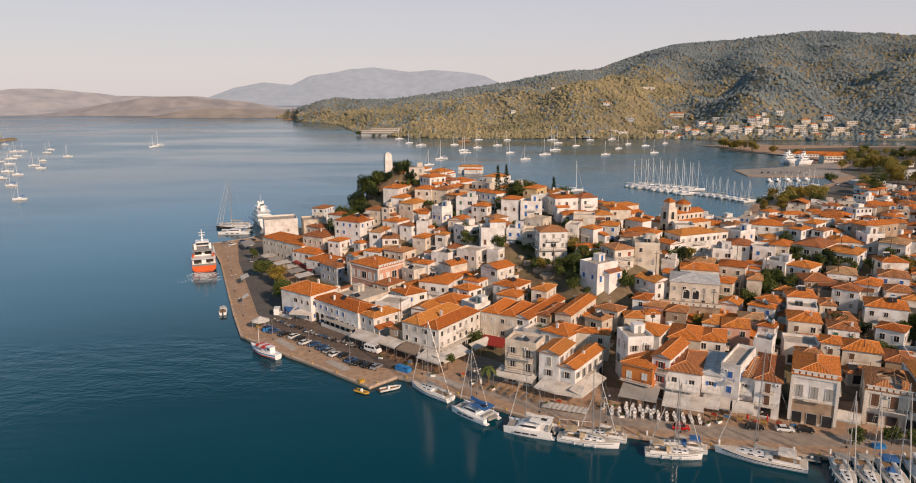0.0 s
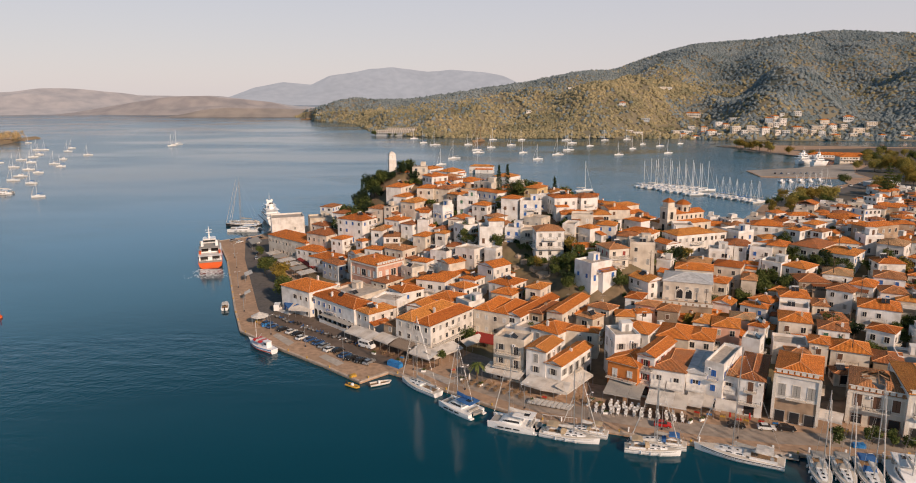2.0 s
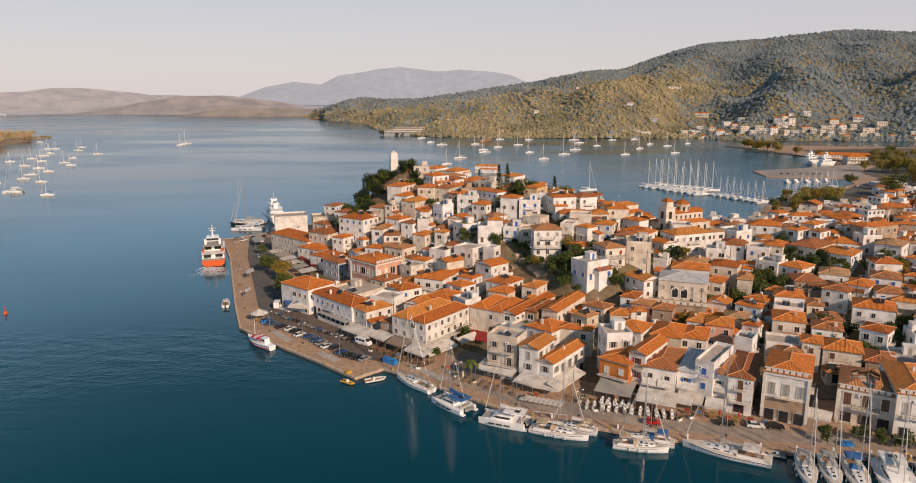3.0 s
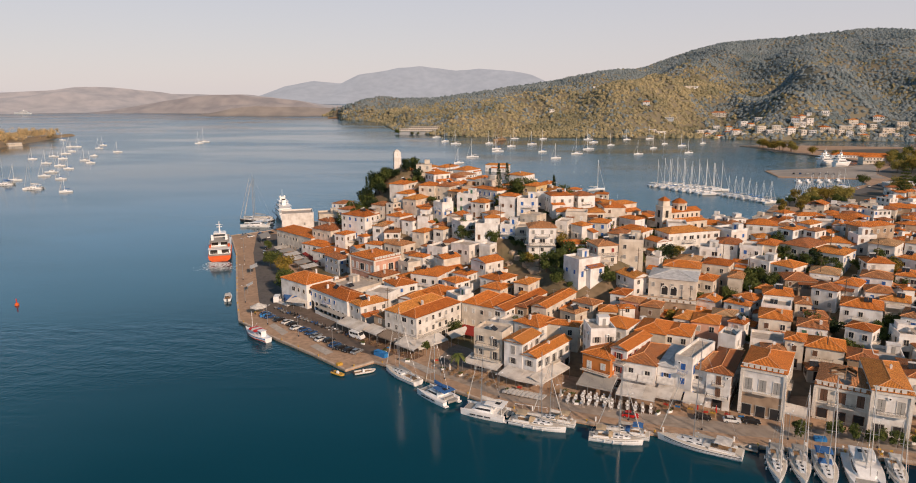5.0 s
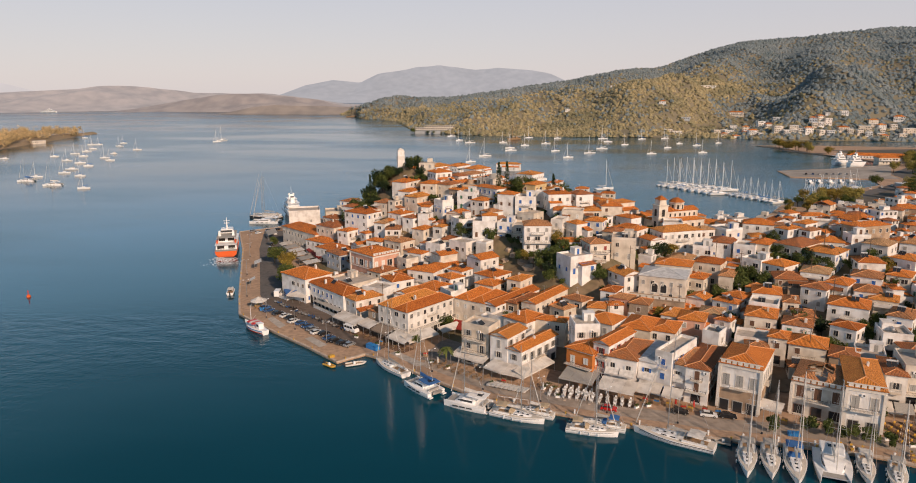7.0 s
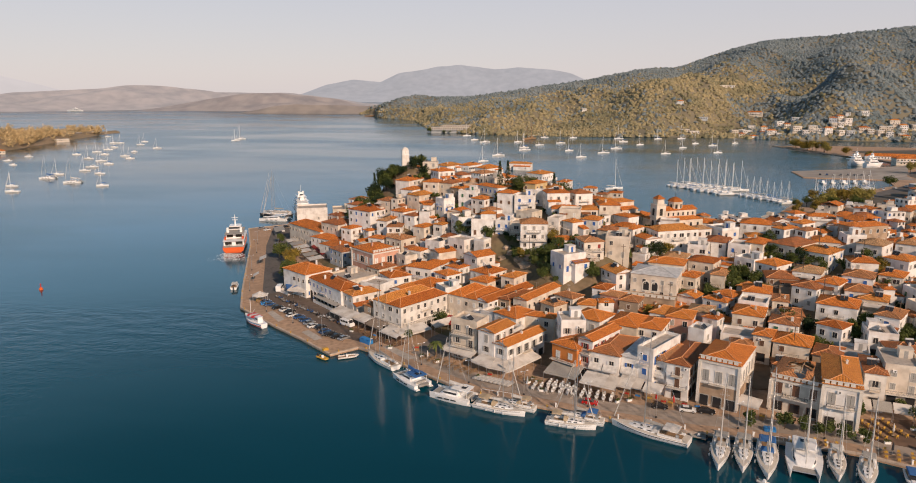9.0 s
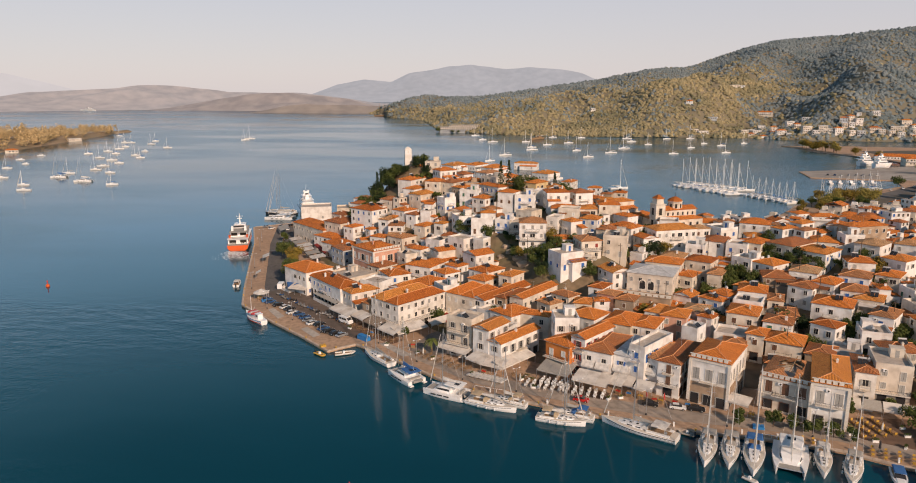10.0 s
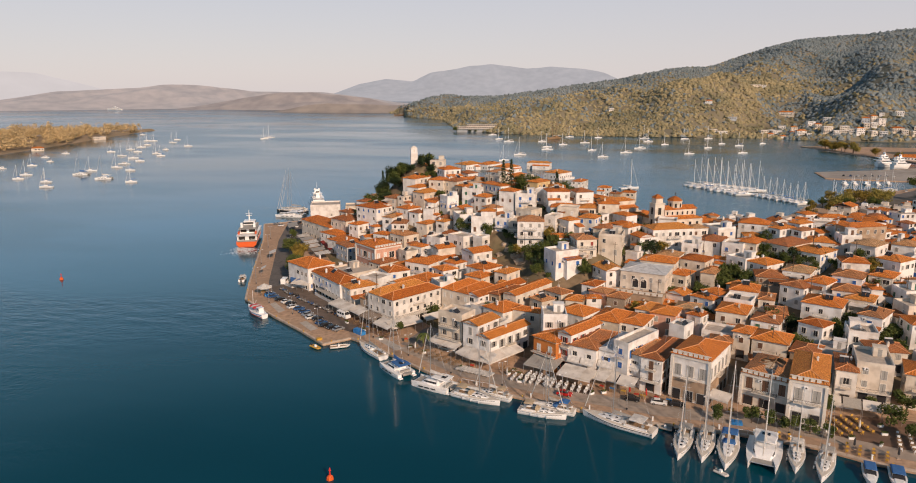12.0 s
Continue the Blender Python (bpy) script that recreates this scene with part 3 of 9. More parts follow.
def house(x, y, z, turn, w, d, h, roof="hip", wall="W", sh="g", extras=True, grand=False, base="", neat=False, balconies=(), bare=False):
    """A town house: body with windows on every side, roof, chimney and sometimes a balcony. Its plan is w along its own x, d along its y."""
    near, single = y < 180, y < 192
    label = f"{WALL_WORD[wall]} house with {SHUT_WORD[sh]} shutters and {ROOF_WORD[roof]}"
    ob = thing("house", pose(x, y, z, 0, 0, turn), label, "house", "town houses")
    placed.append((x, y, w, d, radians(turn)))
    mw = WALLS[wall]
    over = 0.45 if near else 0.32
    body = Build().box(0, 0, -5, w, d, 5 + h - (0.02 if roof != "flat" else 0))
    body.box(0, 0, -5, w + 0.12, d + 0.12, 5.5)
    wl = part("wall", body, mw, ob)
    tile = TILE_OLD if roof in ("old", "ruin") else TIN if roof == "tin" else TILE_TAN if roof == "tan" or roof == "hip" and y > 186 and rng.random() < 0.14 else TILE
    if roof in ("hip", "gable", "old", "tin", "tan"):
        bl = Build()
        rise, caps, gable = roof_faces(bl, w, d, h + 0.16, "gable" if roof == "gable" else "hip", over, 0.22 if roof == "tin" else rng.uniform(0.27, 0.37))
        rf = part("roof", bl, [tile, FRAME], ob)
        if y < 232:
            part("ridge_tiles", caps, TIN if roof == "tin" else MORTAR, rf)["kind"] = "stuff"
        if gable:
            for tri in gable:
                part("gable_wall", Build().rings([tri, [(px * 0.97, py * 0.97, pz) for px, py, pz in tri]], 0), mw, ob)
        if near:
            part("cornice", Build().box(0, 0, h - 0.28, w + 0.28, d + 0.28, 0.26), FRAME, wl)
    elif roof == "twin":
        long_x = w >= d
        for s in (-1, 1):
            bl = Build()
            ww, dd = (w, d / 2) if long_x else (w / 2, d)
            rise, caps, gable = roof_faces(bl, ww - (0 if long_x else 0.9), dd - (0.9 if long_x else 0), h + 0.16, "hip", over, 0.56)
            off = pose(0, s * d / 4, 0) if long_x else pose(s * w / 4, 0, 0)
            rf = part("roof", bl, [tile, FRAME], ob, m=off)
            part("ridge_tiles", caps, MORTAR, rf)["kind"] = "stuff"
        part("cornice", Build().box(0, 0, h - 0.28, w + 0.28, d + 0.28, 0.26), FRAME, wl)
        rise = 1.5
    elif roof == "flat":
        bl = Build()
        for sx, sy, lx, ly in ((0, -1, w, 0.25), (0, 1, w, 0.25), (-1, 0, 0.25, d - 0.5), (1, 0, 0.25, d - 0.5)):
            bl.box(sx * (w / 2 - 0.125), sy * (d / 2 - 0.125), h, lx, ly, 0.85)
        part("parapet", bl, mw, ob)
        part("roof", Build().box(0, 0, h, w - 0.5, d - 0.5, 0.06), ROOF_FLAT, ob)
        if w > 6 and d > 6 and rng.random() < 0.55:
            hut = part("stair_hut", Build().box(w * 0.2, d * 0.22, h + 0.06, 3.0, 2.6, 2.3).box(w * 0.2, d * 0.22, h + 2.36, 3.3, 2.9, 0.14), mw, ob)
            part("door", Build().box(w * 0.2, d * 0.22 - 1.33, h + 0.06, 0.9, 0.06, 1.95), SHUT[sh], hut)
        rise = 0.85
    else:
        rise = 2.4
        ruin_roof(ob, w, d, h, mw)
    # windows and doors on the four sides
    far_windows = Build()
    own = random.Random(int(x * 7 + y * 13))
    floors = max(1, round(h / (5.4 if grand else 3.7)))
    fh = h / floors
    for face, (span, away, rot) in enumerate(((w, d / 2, 0), (w, d / 2, 180), (d, w / 2, -90), (d, w / 2, 90))):
        n = max(1, int((span - 0.8) / (2.7 if grand else 2.9 if single else 2.7)))
        away_side = math.sin(radians(turn + rot - 90)) > 0.25
        if span < 3:
            continue
        for fl in range(floors):
            for k in range(n):
                if bare and rng.random() < 0.8 or not grand and not neat and rng.random() < (0.10 if near else 0.14):
                    continue
                if away_side and (y > 205 or rng.random() < 0.3):
                    continue
                u = (k + 0.5) * span / n - span / 2
                if fl == 0 and y < 185 and math.sin(radians(turn + rot - 90)) < -0.35:
                    part("shopfront", shop_mesh(sh), None, ob, m=pose(0, 0, 0, 0, 0, rot) @ pose(u, -away - (0.16 if base else 0.06), 0.1))
                    continue
                ground_door = fl == 0 and rng.random() < 0.45
                tall = grand or ground_door or (fl > 0 and near and rng.random() < 0.4)
                zz = fl * fh + (0.55 if grand else 0.18 if tall else 1.05)
                if zz + (2.3 if tall else 1.6) > h - 0.35:
                    continue
                m = pose(0, 0, 0, 0, 0, rot) @ pose(u, -away - (0.12 if base and fl == 0 else 0.04), zz)
                shut = grand or (neat and sh in "bw") or rng.random() < 0.5
                if grand:
                    m = m @ Matrix.Diagonal((1.3, 1.0, 1.25, 1))
                if single:
                    add_window(ob, m, sh, tall, shut, near)
                else:
                    wide = fl > 0 and k == n // 2 and own.random() < 0.4
                    shut = shut and not wide
                    far_windows.append(window_mesh(sh, tall, shut)[2], m @ Matrix.Diagonal((1.5 if wide else 0.85, 1.0, 0.88, 1)), 2 if shut else 0)
        for side, level, frac in balconies:
            if side == face:
                bw, out = span * frac, 1.3
                slab = part("balcony", Build().box(0, 0, 0, bw, out, 0.16).box(0, 0.2, -0.3, bw - 0.6, out - 0.7, 0.3), FRAME, ob, m=pose(0, 0, 0, 0, 0, rot) @ pose(0, -away - out / 2, level * fh))
                rail = Build()
                for a, b in (((-bw / 2 + 0.05, out / 2), (-bw / 2 + 0.05, -out / 2 + 0.05)), ((-bw / 2 + 0.05, -out / 2 + 0.05), (bw / 2 - 0.05, -out / 2 + 0.05)), ((bw / 2 - 0.05, -out / 2 + 0.05), (bw / 2 - 0.05, out / 2))):
                    rail.tube((*a, 1.05), (*b, 1.05), 0.04, sides=4)
                    cnt = max(2, int(math.hypot(a[0] - b[0], a[1] - b[1]) / 0.25))
                    for i in range(cnt + 1):
                        px, py = a[0] + (b[0] - a[0]) * i / cnt, a[1] + (b[1] - a[1]) * i / cnt
                        rail.tube((px, py, 0.14), (px, py, 1.05), 0.018, sides=3)
                part("railing", rail, SHUT[sh] if sh == "b" else IRON, slab)["kind"] = "stuff"
        # balcony
        if extras and floors > 1 and face in (0, 3) and rng.random() < (0.75 if near else 0.45) and span > 4.2:
            bw = min(span * 0.5, 4.2)
            bz = (floors - 1) * fh
            floor_slab = Build().box(0, 0, 0, bw, 1.1, 0.14)
            place = pose(0, 0, 0, 0, 0, rot) @ pose(0, -away - 0.55, bz)
            rail = Build() if y < 215 else floor_slab
            for a, b in (((-bw / 2, 0.5), (-bw / 2, -0.5)), ((-bw / 2, -0.5), (bw / 2, -0.5)), ((bw / 2, -0.5), (bw / 2, 0.5))):
                rail.tube((*a, 1.0), (*b, 1.0), 0.03, sides=4)
                cnt = max(2, int(math.hypot(a[0] - b[0], a[1] - b[1]) / 0.22))
                for i in range(cnt + 1):
                    px, py = a[0] + (b[0] - a[0]) * i / cnt, a[1] + (b[1] - a[1]) * i / cnt
                    rail.tube((px, py, 0.12), (px, py, 1.0), 0.015, sides=3)
            if y < 215:
                slab = part("balcony", floor_slab, WALLS["C"], ob, m=place)
                part("railing", rail, SHUT[sh] if sh in "bg" else IRON, slab)["kind"] = "stuff"
            else:
                floor_slab.m = [0] * 6 + [1] * (len(floor_slab.m) - 6)
                part("balcony", floor_slab, [WALLS["C"], SHUT[sh] if sh in "bg" else IRON], ob, m=place)
        if extras and y < 196 and span > 4 and rng.random() < 0.4:
            part("air_conditioner", AC_UNIT, None, ob, m=pose(0, 0, 0, 0, 0, rot) @ pose(rng.uniform(-0.35, 0.35) * span, -away - 0.2, max(2.6, (floors - 0.35) * fh)))
    if far_windows.f:
        part("window", far_windows, [FRAME, GLASS, DARK, SHUT[sh], DARK], ob)["kind"] = "stuff"
    if extras and roof not in ("flat", "ruin"):
        for _ in range(1 if rng.random() < 0.55 else 0):
            cx, cy = rng.uniform(-w * 0.3, w * 0.3), rng.uniform(-d * 0.3, d * 0.3)
            ch = Build().box(cx, cy, h, 0.5, 0.7, rise + 0.5).box(cx, cy, h + rise + 0.5, 0.62, 0.82, 0.1).box(cx, cy, h + rise + 0.6, 0.3, 0.5, 0.22)
            part("chimney", ch, mw, ob)
    ROOF_TOP[x, y] = z + h + rise
    if extras and y > 186 and not grand and rng.random() < 0.8:
        annex(ob, w, d, h, mw, tile if roof != "flat" else TILE_OLD, sh)
    if extras and rng.random() < 0.22 and roof != "ruin":
        solar_heater(ob, rng.uniform(-w * 0.2, w * 0.2), rng.uniform(-d * 0.2, 0), h + (0.1 if roof == "flat" else rise * 0.75), turn)
    if base:
        part("ground_floor", Build().box(0, 0, 0.3, w + 0.16, d + 0.16, fh - 0.5), WALLS[base], ob, "tan-painted ground floor")
    if grand:
        part("string_course", Build().box(0, 0, fh - 0.25, w + 0.3, d + 0.3, 0.3), FRAME, ob)
        part("plinth_course", Build().box(0, 0, 0.45, w + 0.24, d + 0.24, 0.18), FRAME, ob)
        part("entablature", Build().box(0, 0, h - 0.75, w + 0.5, d + 0.5, 0.5), FRAME, ob)
        for sx in (-1, 1):
            for sy in (-1, 1):
                part("corner_pilaster", Build().box(sx * w / 2, sy * d / 2, 0.6, 0.7, 0.7, h - 1.3), FRAME, ob)
        for k in range(int(w / 1.3)):
            part("baluster_panel", Build().box(-w / 2 + 0.65 + k * 1.3, -d / 2 - 0.2, h + 0.2, 0.95, 0.16, 0.75), FRAME, ob)
        part("balustrade_rail", Build().box(0, -d / 2 - 0.2, h + 0.95, w + 0.4, 0.3, 0.16), FRAME, ob)
    return ob


def annex(ob, w, d, h, mw, tile, sh):
    """A lower lean-to or a walled terrace built against a house, with a door, a window and sometimes a pergola."""
    side = rng.choice((0, 0, 1, 2))
    span, away, rot = ((w, d / 2, 0), (d, w / 2, 90), (d, w / 2, -90))[side]
    aw, ad = span * rng.uniform(0.4, 0.85), rng.uniform(1.8, 3.2)
    u = rng.choice((-1, 1)) * (span - aw) / 2 * 0.9
    y0 = -away - ad / 2
    b = Build()
    kind = rng.random()
    if kind < 0.45:
        ah = max(2.4, h * rng.uniform(0.4, 0.62))
        b.box(u, y0, -5, aw, ad, 5 + ah)
        n = len(b.f)
        p = [(u - aw / 2 - 0.2, -away - ad - 0.25, ah), (u + aw / 2 + 0.2, -away - ad - 0.25, ah), (u + aw / 2 + 0.2, -away, ah + 0.3 * ad), (u - aw / 2 - 0.2, -away, ah + 0.3 * ad)]
        b.hexa([(a, c, e + 0.02) for a, c, e in p], [(a, c, e + 0.16) for a, c, e in p], 1)
        b.uv[n + 1] = [(0, 0), (aw, 0), (aw, ad), (0, ad)]
        b.append(window_mesh(sh, False, True)[2], pose(u + aw * 0.22, -away - ad - 0.04, max(0.3, ah - 2.1)), 1)
        b.m = [k if k < 2 else 3 for k in b.m]
    else:
        ah = rng.choice((0.2, 2.9)) if h > 5 else 0.2
        b.box(u, y0, -5, aw, ad, 5 + ah)
        for sx, sy, lx, ly in ((0, -1, aw, 0.2), (-1, 0, 0.2, ad), (1, 0, 0.2, ad)):
            b.box(u + sx * (aw / 2 - 0.1), y0 + sy * (ad / 2 - 0.1), ah, lx, ly - (0.2 if sx else 0), 0.9)
        if kind > 0.75:
            for sx in (-1, 1):
                b.tube((u + sx * (aw / 2 - 0.2), -away - ad + 0.2, ah + 0.8), (u + sx * (aw / 2 - 0.2), -away - ad + 0.2, ah + 2.3), 0.06, sides=4, mat=3)
            b.hexa([(u - aw / 2, -away - ad, ah + 2.25), (u + aw / 2, -away - ad, ah + 2.25), (u + aw / 2, -away, ah + 2.6), (u - aw / 2, -away, ah + 2.6)],
                   [(u - aw / 2, -away - ad, ah + 2.33), (u + aw / 2, -away - ad, ah + 2.33), (u + aw / 2, -away, ah + 2.68), (u - aw / 2, -away, ah + 2.68)], 2)
    part("annex", b, [mw, tile, rng.choice((AWNING, CANVAS_GREY, TILE_OLD)), SHUT[sh]], ob, m=pose(0, 0, 0, 0, 0, rot))


def solar_heater(ob, x, y, z, turn):
    b = Build()
    for s in (-0.55, 0.55):
        b.hexa([(x + s - 0.5, y - 0.9, z + 0.1), (x + s + 0.5, y - 0.9, z + 0.1), (x + s + 0.5, y + 0.4, z + 1.05), (x + s - 0.5, y + 0.4, z + 1.05)],
               [(x + s - 0.5, y - 0.94, z + 0.18), (x + s + 0.5, y - 0.94, z + 0.18), (x + s + 0.5, y + 0.36, z + 1.13), (x + s - 0.5, y + 0.36, z + 1.13)], 1)
    b.tube((x - 1.0, y + 0.65, z + 1.25), (x + 1.0, y + 0.65, z + 1.25), 0.28, sides=8, mat=0)
    for s in (-0.9, 0.9):
        b.tube((x + s, y + 0.6, z - 0.3), (x + s, y + 0.6, z + 1.1), 0.03, sides=4, mat=0)
    part("solar_heater", b, [TIN, GLASS], ob, "solar water heater with steel tank")


def ruin_roof(ob, w, d, h, mw):
    """A hip roof that has fallen in: slabs of tiles left round the edges, bare rafters and dark holes in the middle."""
    # floor coloured near-black to paint the shade below the holes
    part("attic_floor", Build().box(0, 0, h - 0.6, w - 0.6, d - 0.6, 0.1), DARK, ob)
    r2 = random.Random(3)
    rise = 2.4
    b = Build()
    nx, ny = 36, 44

    def top(u, v):
        sag = 0.7 * math.exp(-((u - 0.46) / 0.2) ** 2 - ((v - 0.42) / 0.2) ** 2)
        return h + 0.15 + rise * min(1, min(u, 1 - u) * 2, min(v, 1 - v) * d / (w / 2)) - sag
    for i in range(nx):
        for j in range(ny):
            u0, u1, v0, v1 = i / nx, (i + 1) / nx, j / ny, (j + 1) / ny
            cu, cv = (u0 + u1) / 2, (v0 + v1) / 2
            hole = math.hypot((cu - 0.46) * 1.25, cv - 0.40) + 0.16 * noise.noise((cu * 7.0, cv * 7.0, 5.5))
            if hole < 0.27:
                continue
            q = [((u - 0.5) * (w + 0.7), (v - 0.5) * (d + 0.7), top(u, v) + 0.07 * noise.noise((u * 31, v * 23, 2))) for u, v in ((u0, v0), (u1, v0), (u1, v1), (u0, v1))]
            n = len(b.f)
            b.hexa([(p[0], p[1], p[2] - 0.14) for p in q], q)
            # courses run across whichever slope this patch lies on
            flat = [(p[1], p[0]) if min(cu, 1 - cu) * w < min(cv, 1 - cv) * d else (p[0], p[1]) for p in q]
            b.uv[n + 1] = flat
    part("roof", b, TILE_RUIN, ob, "collapsed weathered clay tile roof")
    part("ridge_beam", Build().tube((0, -d * 0.36, h + rise * 0.62), (0, d * 0.3, h + rise * 0.9), 0.14, 0.12, 5), WOOD, ob)
    for i in range(12):
        v = -0.34 + 0.045 * i
        s = -1 if i % 2 else 1
        rb = Build().tube((s * w * 0.42, v * d, h + 0.25), (s * w * r2.uniform(-0.02, 0.1), (v + r2.uniform(-0.06, 0.06)) * d, h + rise * r2.uniform(0.55, 0.95)), 0.09, 0.07, 4)
        part("rafter", rb, WOOD, ob)

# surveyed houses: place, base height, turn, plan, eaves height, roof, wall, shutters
house(32.8, 277.9, 23.3, 0, 8.7, 8.0, 9.7, "flat", "W", "b", neat=True)
house(16.1, 300.2, 26.8, -43, 15.2, 6.5, 7.1, "hip", "W", "b", neat=True)
house(25.4, 279.5, 28.4, -19, 7.4, 6.9, 5.8, "hip", "W", "n")
house(-3.9, 287.9, 23.3, -45, 6.3, 6.2, 5.9, "flat", "W", "b", neat=True)
house(16.4, 260.0, 19.7, 5, 9.0, 8.0, 5.9, "flat", "W", "n", extras=False)
house(18.6, 261.4, 25.6, 5, 6.0, 4.6, 2.4, "hip", "W", "g", extras=False)
house(25.8, 260.5, 18.6, -12, 6.2, 8.0, 6.6, "flat", "W", "b", neat=True, balconies=((0, 1, 0.9),))
house(31.2, 259.2, 18.6, -7, 5.5, 9.0, 6.3, "flat", "C", "n", neat=True, balconies=((0, 1, 0.9),))
house(37.8, 246.7, 17.7, 5, 10.2, 9.0, 9.9, "tan", "W", "g", neat=True, balconies=((0, 1, 0.95), (0, 2, 0.5), (2, 1, 0.8)))
house(46.6, 250.5, 22.3, -20, 4.6, 8.0, 6.3, "flat", "W", "g")
house(50.1, 268.6, 23.0, -2, 11.2, 8.0, 6.7, "hip", "W", "n")
house(53.0, 247.8, 22.2, -49, 5.6, 5.6, 5.9, "hip", "W", "g")
house(49.8, 238.7, 18.8, 5, 7.4, 6.0, 4.3, "hip", "W", "n")
house(58.7, 230.0, 14.8, 19, 7.5, 9.0, 10.1, "hip", "C", "r", neat=True, balconies=((0, 2, 0.9), (0, 1, 0.5)))
house(51.2, 222.9, 15.6, 36, 9.6, 8.0, 5.6, "flat", "W", "b", neat=True, balconies=((0, 1, 0.5),))
house(69.0, 232.6, 18.9, -8, 8.3, 9.8, 7.1, "flat", "C", "g")
house(60.5, 253.9, 22.0, -19, 7.0, 7.0, 6.2, "hip", "W", "b", neat=True)
house(75.3, 260.9, 19.0, -39, 11.7, 6.8, 5.2, "hip", "W", "w")
house(74.9, 269.0, 22.0, -48, 8.1, 6.0, 5.0, "hip", "W", "n")
house(71.5, 287.8, 24.5, 35, 15.4, 7.0, 5.3, "hip", "C", "g")
house(90.9, 253.1, 17.9, 23, 17.2, 9.0, 7.4, "hip", "W", "g", neat=True, balconies=((0, 1, 0.3), (3, 1, 0.5)))
house(-74.7, 310.4, 1.9, 50, 12.3, 30.8, 8.5, "hip", "C", "g")
house(-61.8, 293.4, 2.3, 58, 10.3, 14.1, 6.5, "hip", "W", "g")
house(-51.4, 278.0, 2.4, 55, 10.7, 15.7, 6.5, "hip", "W", "g")
house(-46.5, 266.7, 2.9, 46, 6.4, 11.3, 6.5, "old", "G", "b")
house(-48.3, 229.5, 1.2, 54, 12.1, 15.3, 9, "hip", "W", "b")
house(-33.4, 217.5, 1.2, -42, 24.1, 9.0, 7.7, "hip", "W", "b")
house(-20.6, 208.3, 1.5, 46, 10.9, 6.9, 7, "hip", "W", "g")
house(-12.5, 197.6, 1.5, 57, 5.9, 5.3, 6, "old", "T", "g")
house(-0.4, 197.4, 1.2, 55, 20.9, 13.6, 9.6, "twin", "W", "g", neat=True, balconies=((0, 1, 0.95), (2, 1, 0.95)))
house(20.0, 205.9, 3.0, -28, 12.3, 14.0, 7.7, "twin", "C", "w")
house(30.0, 206.9, 4.2, 57, 25.1, 5.8, 6.4, "gable", "W", "g")
house(33.9, 204.2, 3.9, 59, 13.9, 4.5, 7, "old", "T", "n")
house(41.2, 204.7, 4.0, 60, 21.2, 5.2, 8, "gable", "C", "g")
house(46.7, 196.1, 4.1, 47, 5.8, 5.9, 7, "hip", "C", "n")
house(51.6, 202.9, 5.4, 51, 5.8, 7.5, 6.5, "old", "C", "g")
house(66.0, 204.7, 5.9, 59, 6.2, 6.2, 6.5, "hip", "P", "g")
house(71.4, 201.0, 5.0, 69, 6.6, 6.0, 7, "old", "S", "n")
house(63.0, 209.1, 7.0, 64, 7.3, 5.1, 6.5, "hip", "W", "b")
house(35.2, 188.2, 2.6, 51, 10.0, 9.2, 7.5, "hip", "W", "g")
house(43.2, 185.5, 3.0, 73, 4.9, 9.2, 7.5, "hip", "C", "g")
house(22.8, 172.6, 1.2, 66, 7.0, 8.7, 11.4, "flat", "C", "g", neat=True, balconies=((0, 2, 0.6), (2, 1, 0.95), (2, 2, 0.8)))
house(30.8, 169.0, 1.2, 60, 9.7, 5.6, 10.7, "gable", "W", "g", neat=True)
house(37.6, 169.7, 1.2, 56, 17.6, 4.5, 7.8, "gable", "W", "g", neat=True)
house(53.6, 166.4, 1.2, -36, 8.1, 12.0, 8.7, "hip", "O", "w", neat=True, balconies=((0, 1, 1.0),))
house(59.6, 166.2, 1.3, -35, 4.5, 14.0, 11.2, "gable", "W", "r", neat=True, balconies=((0, 1, 0.9), (0, 2, 0.9)))
house(63.6, 165.1, 1.3, -23, 8.3, 16.0, 8.5, "old", "W", "w")
house(70.3, 163.5, 1.3, -25, 4.5, 16.0, 8.5, "tin", "W", "b")
house(74.8, 160.5, 1.2, -35, 4.5, 15.0, 11.4, "flat", "W", "b")
house(77.9, 160.1, 1.2, -32, 4.5, 14.0, 9, "old", "W", "g")
house(82.0, 159.1, 1.2, -25, 5.6, 18.0, 9.4, "old", "W", "n", neat=True, balconies=((0, 1, 0.9),))
house(90.6, 154.2, 1.2, -26, 9.4, 15.0, 12, "hip", "W", "g", grand=True, base="T")
house(108.1, 152.4, 1.2, -27, 11.3, 15.0, 8.7, "ruin", "C", "n", grand=True, balconies=((0, 1, 0.5),))
house(115.6, 149.4, 1.2, -18, 7.6, 20.0, 10.8, "hip", "W", "g", grand=True, balconies=((0, 1, 0.75),))
house(125.8, 156.7, 2.0, -15, 4.5, 12.0, 9, "old", "W", "g")
house(132.3, 158.1, 2.1, -13, 8.0, 12.0, 10.0, "flat", "C", "g", neat=True, balconies=((0, 1, 0.95),))
house(142.8, 157.6, 2.2, -18, 5.7, 10.0, 8, "hip", "C", "g")
house(51.9, 172.6, 1.5, 9, 6.9, 8.0, 12.7, "flat", "W", "g")
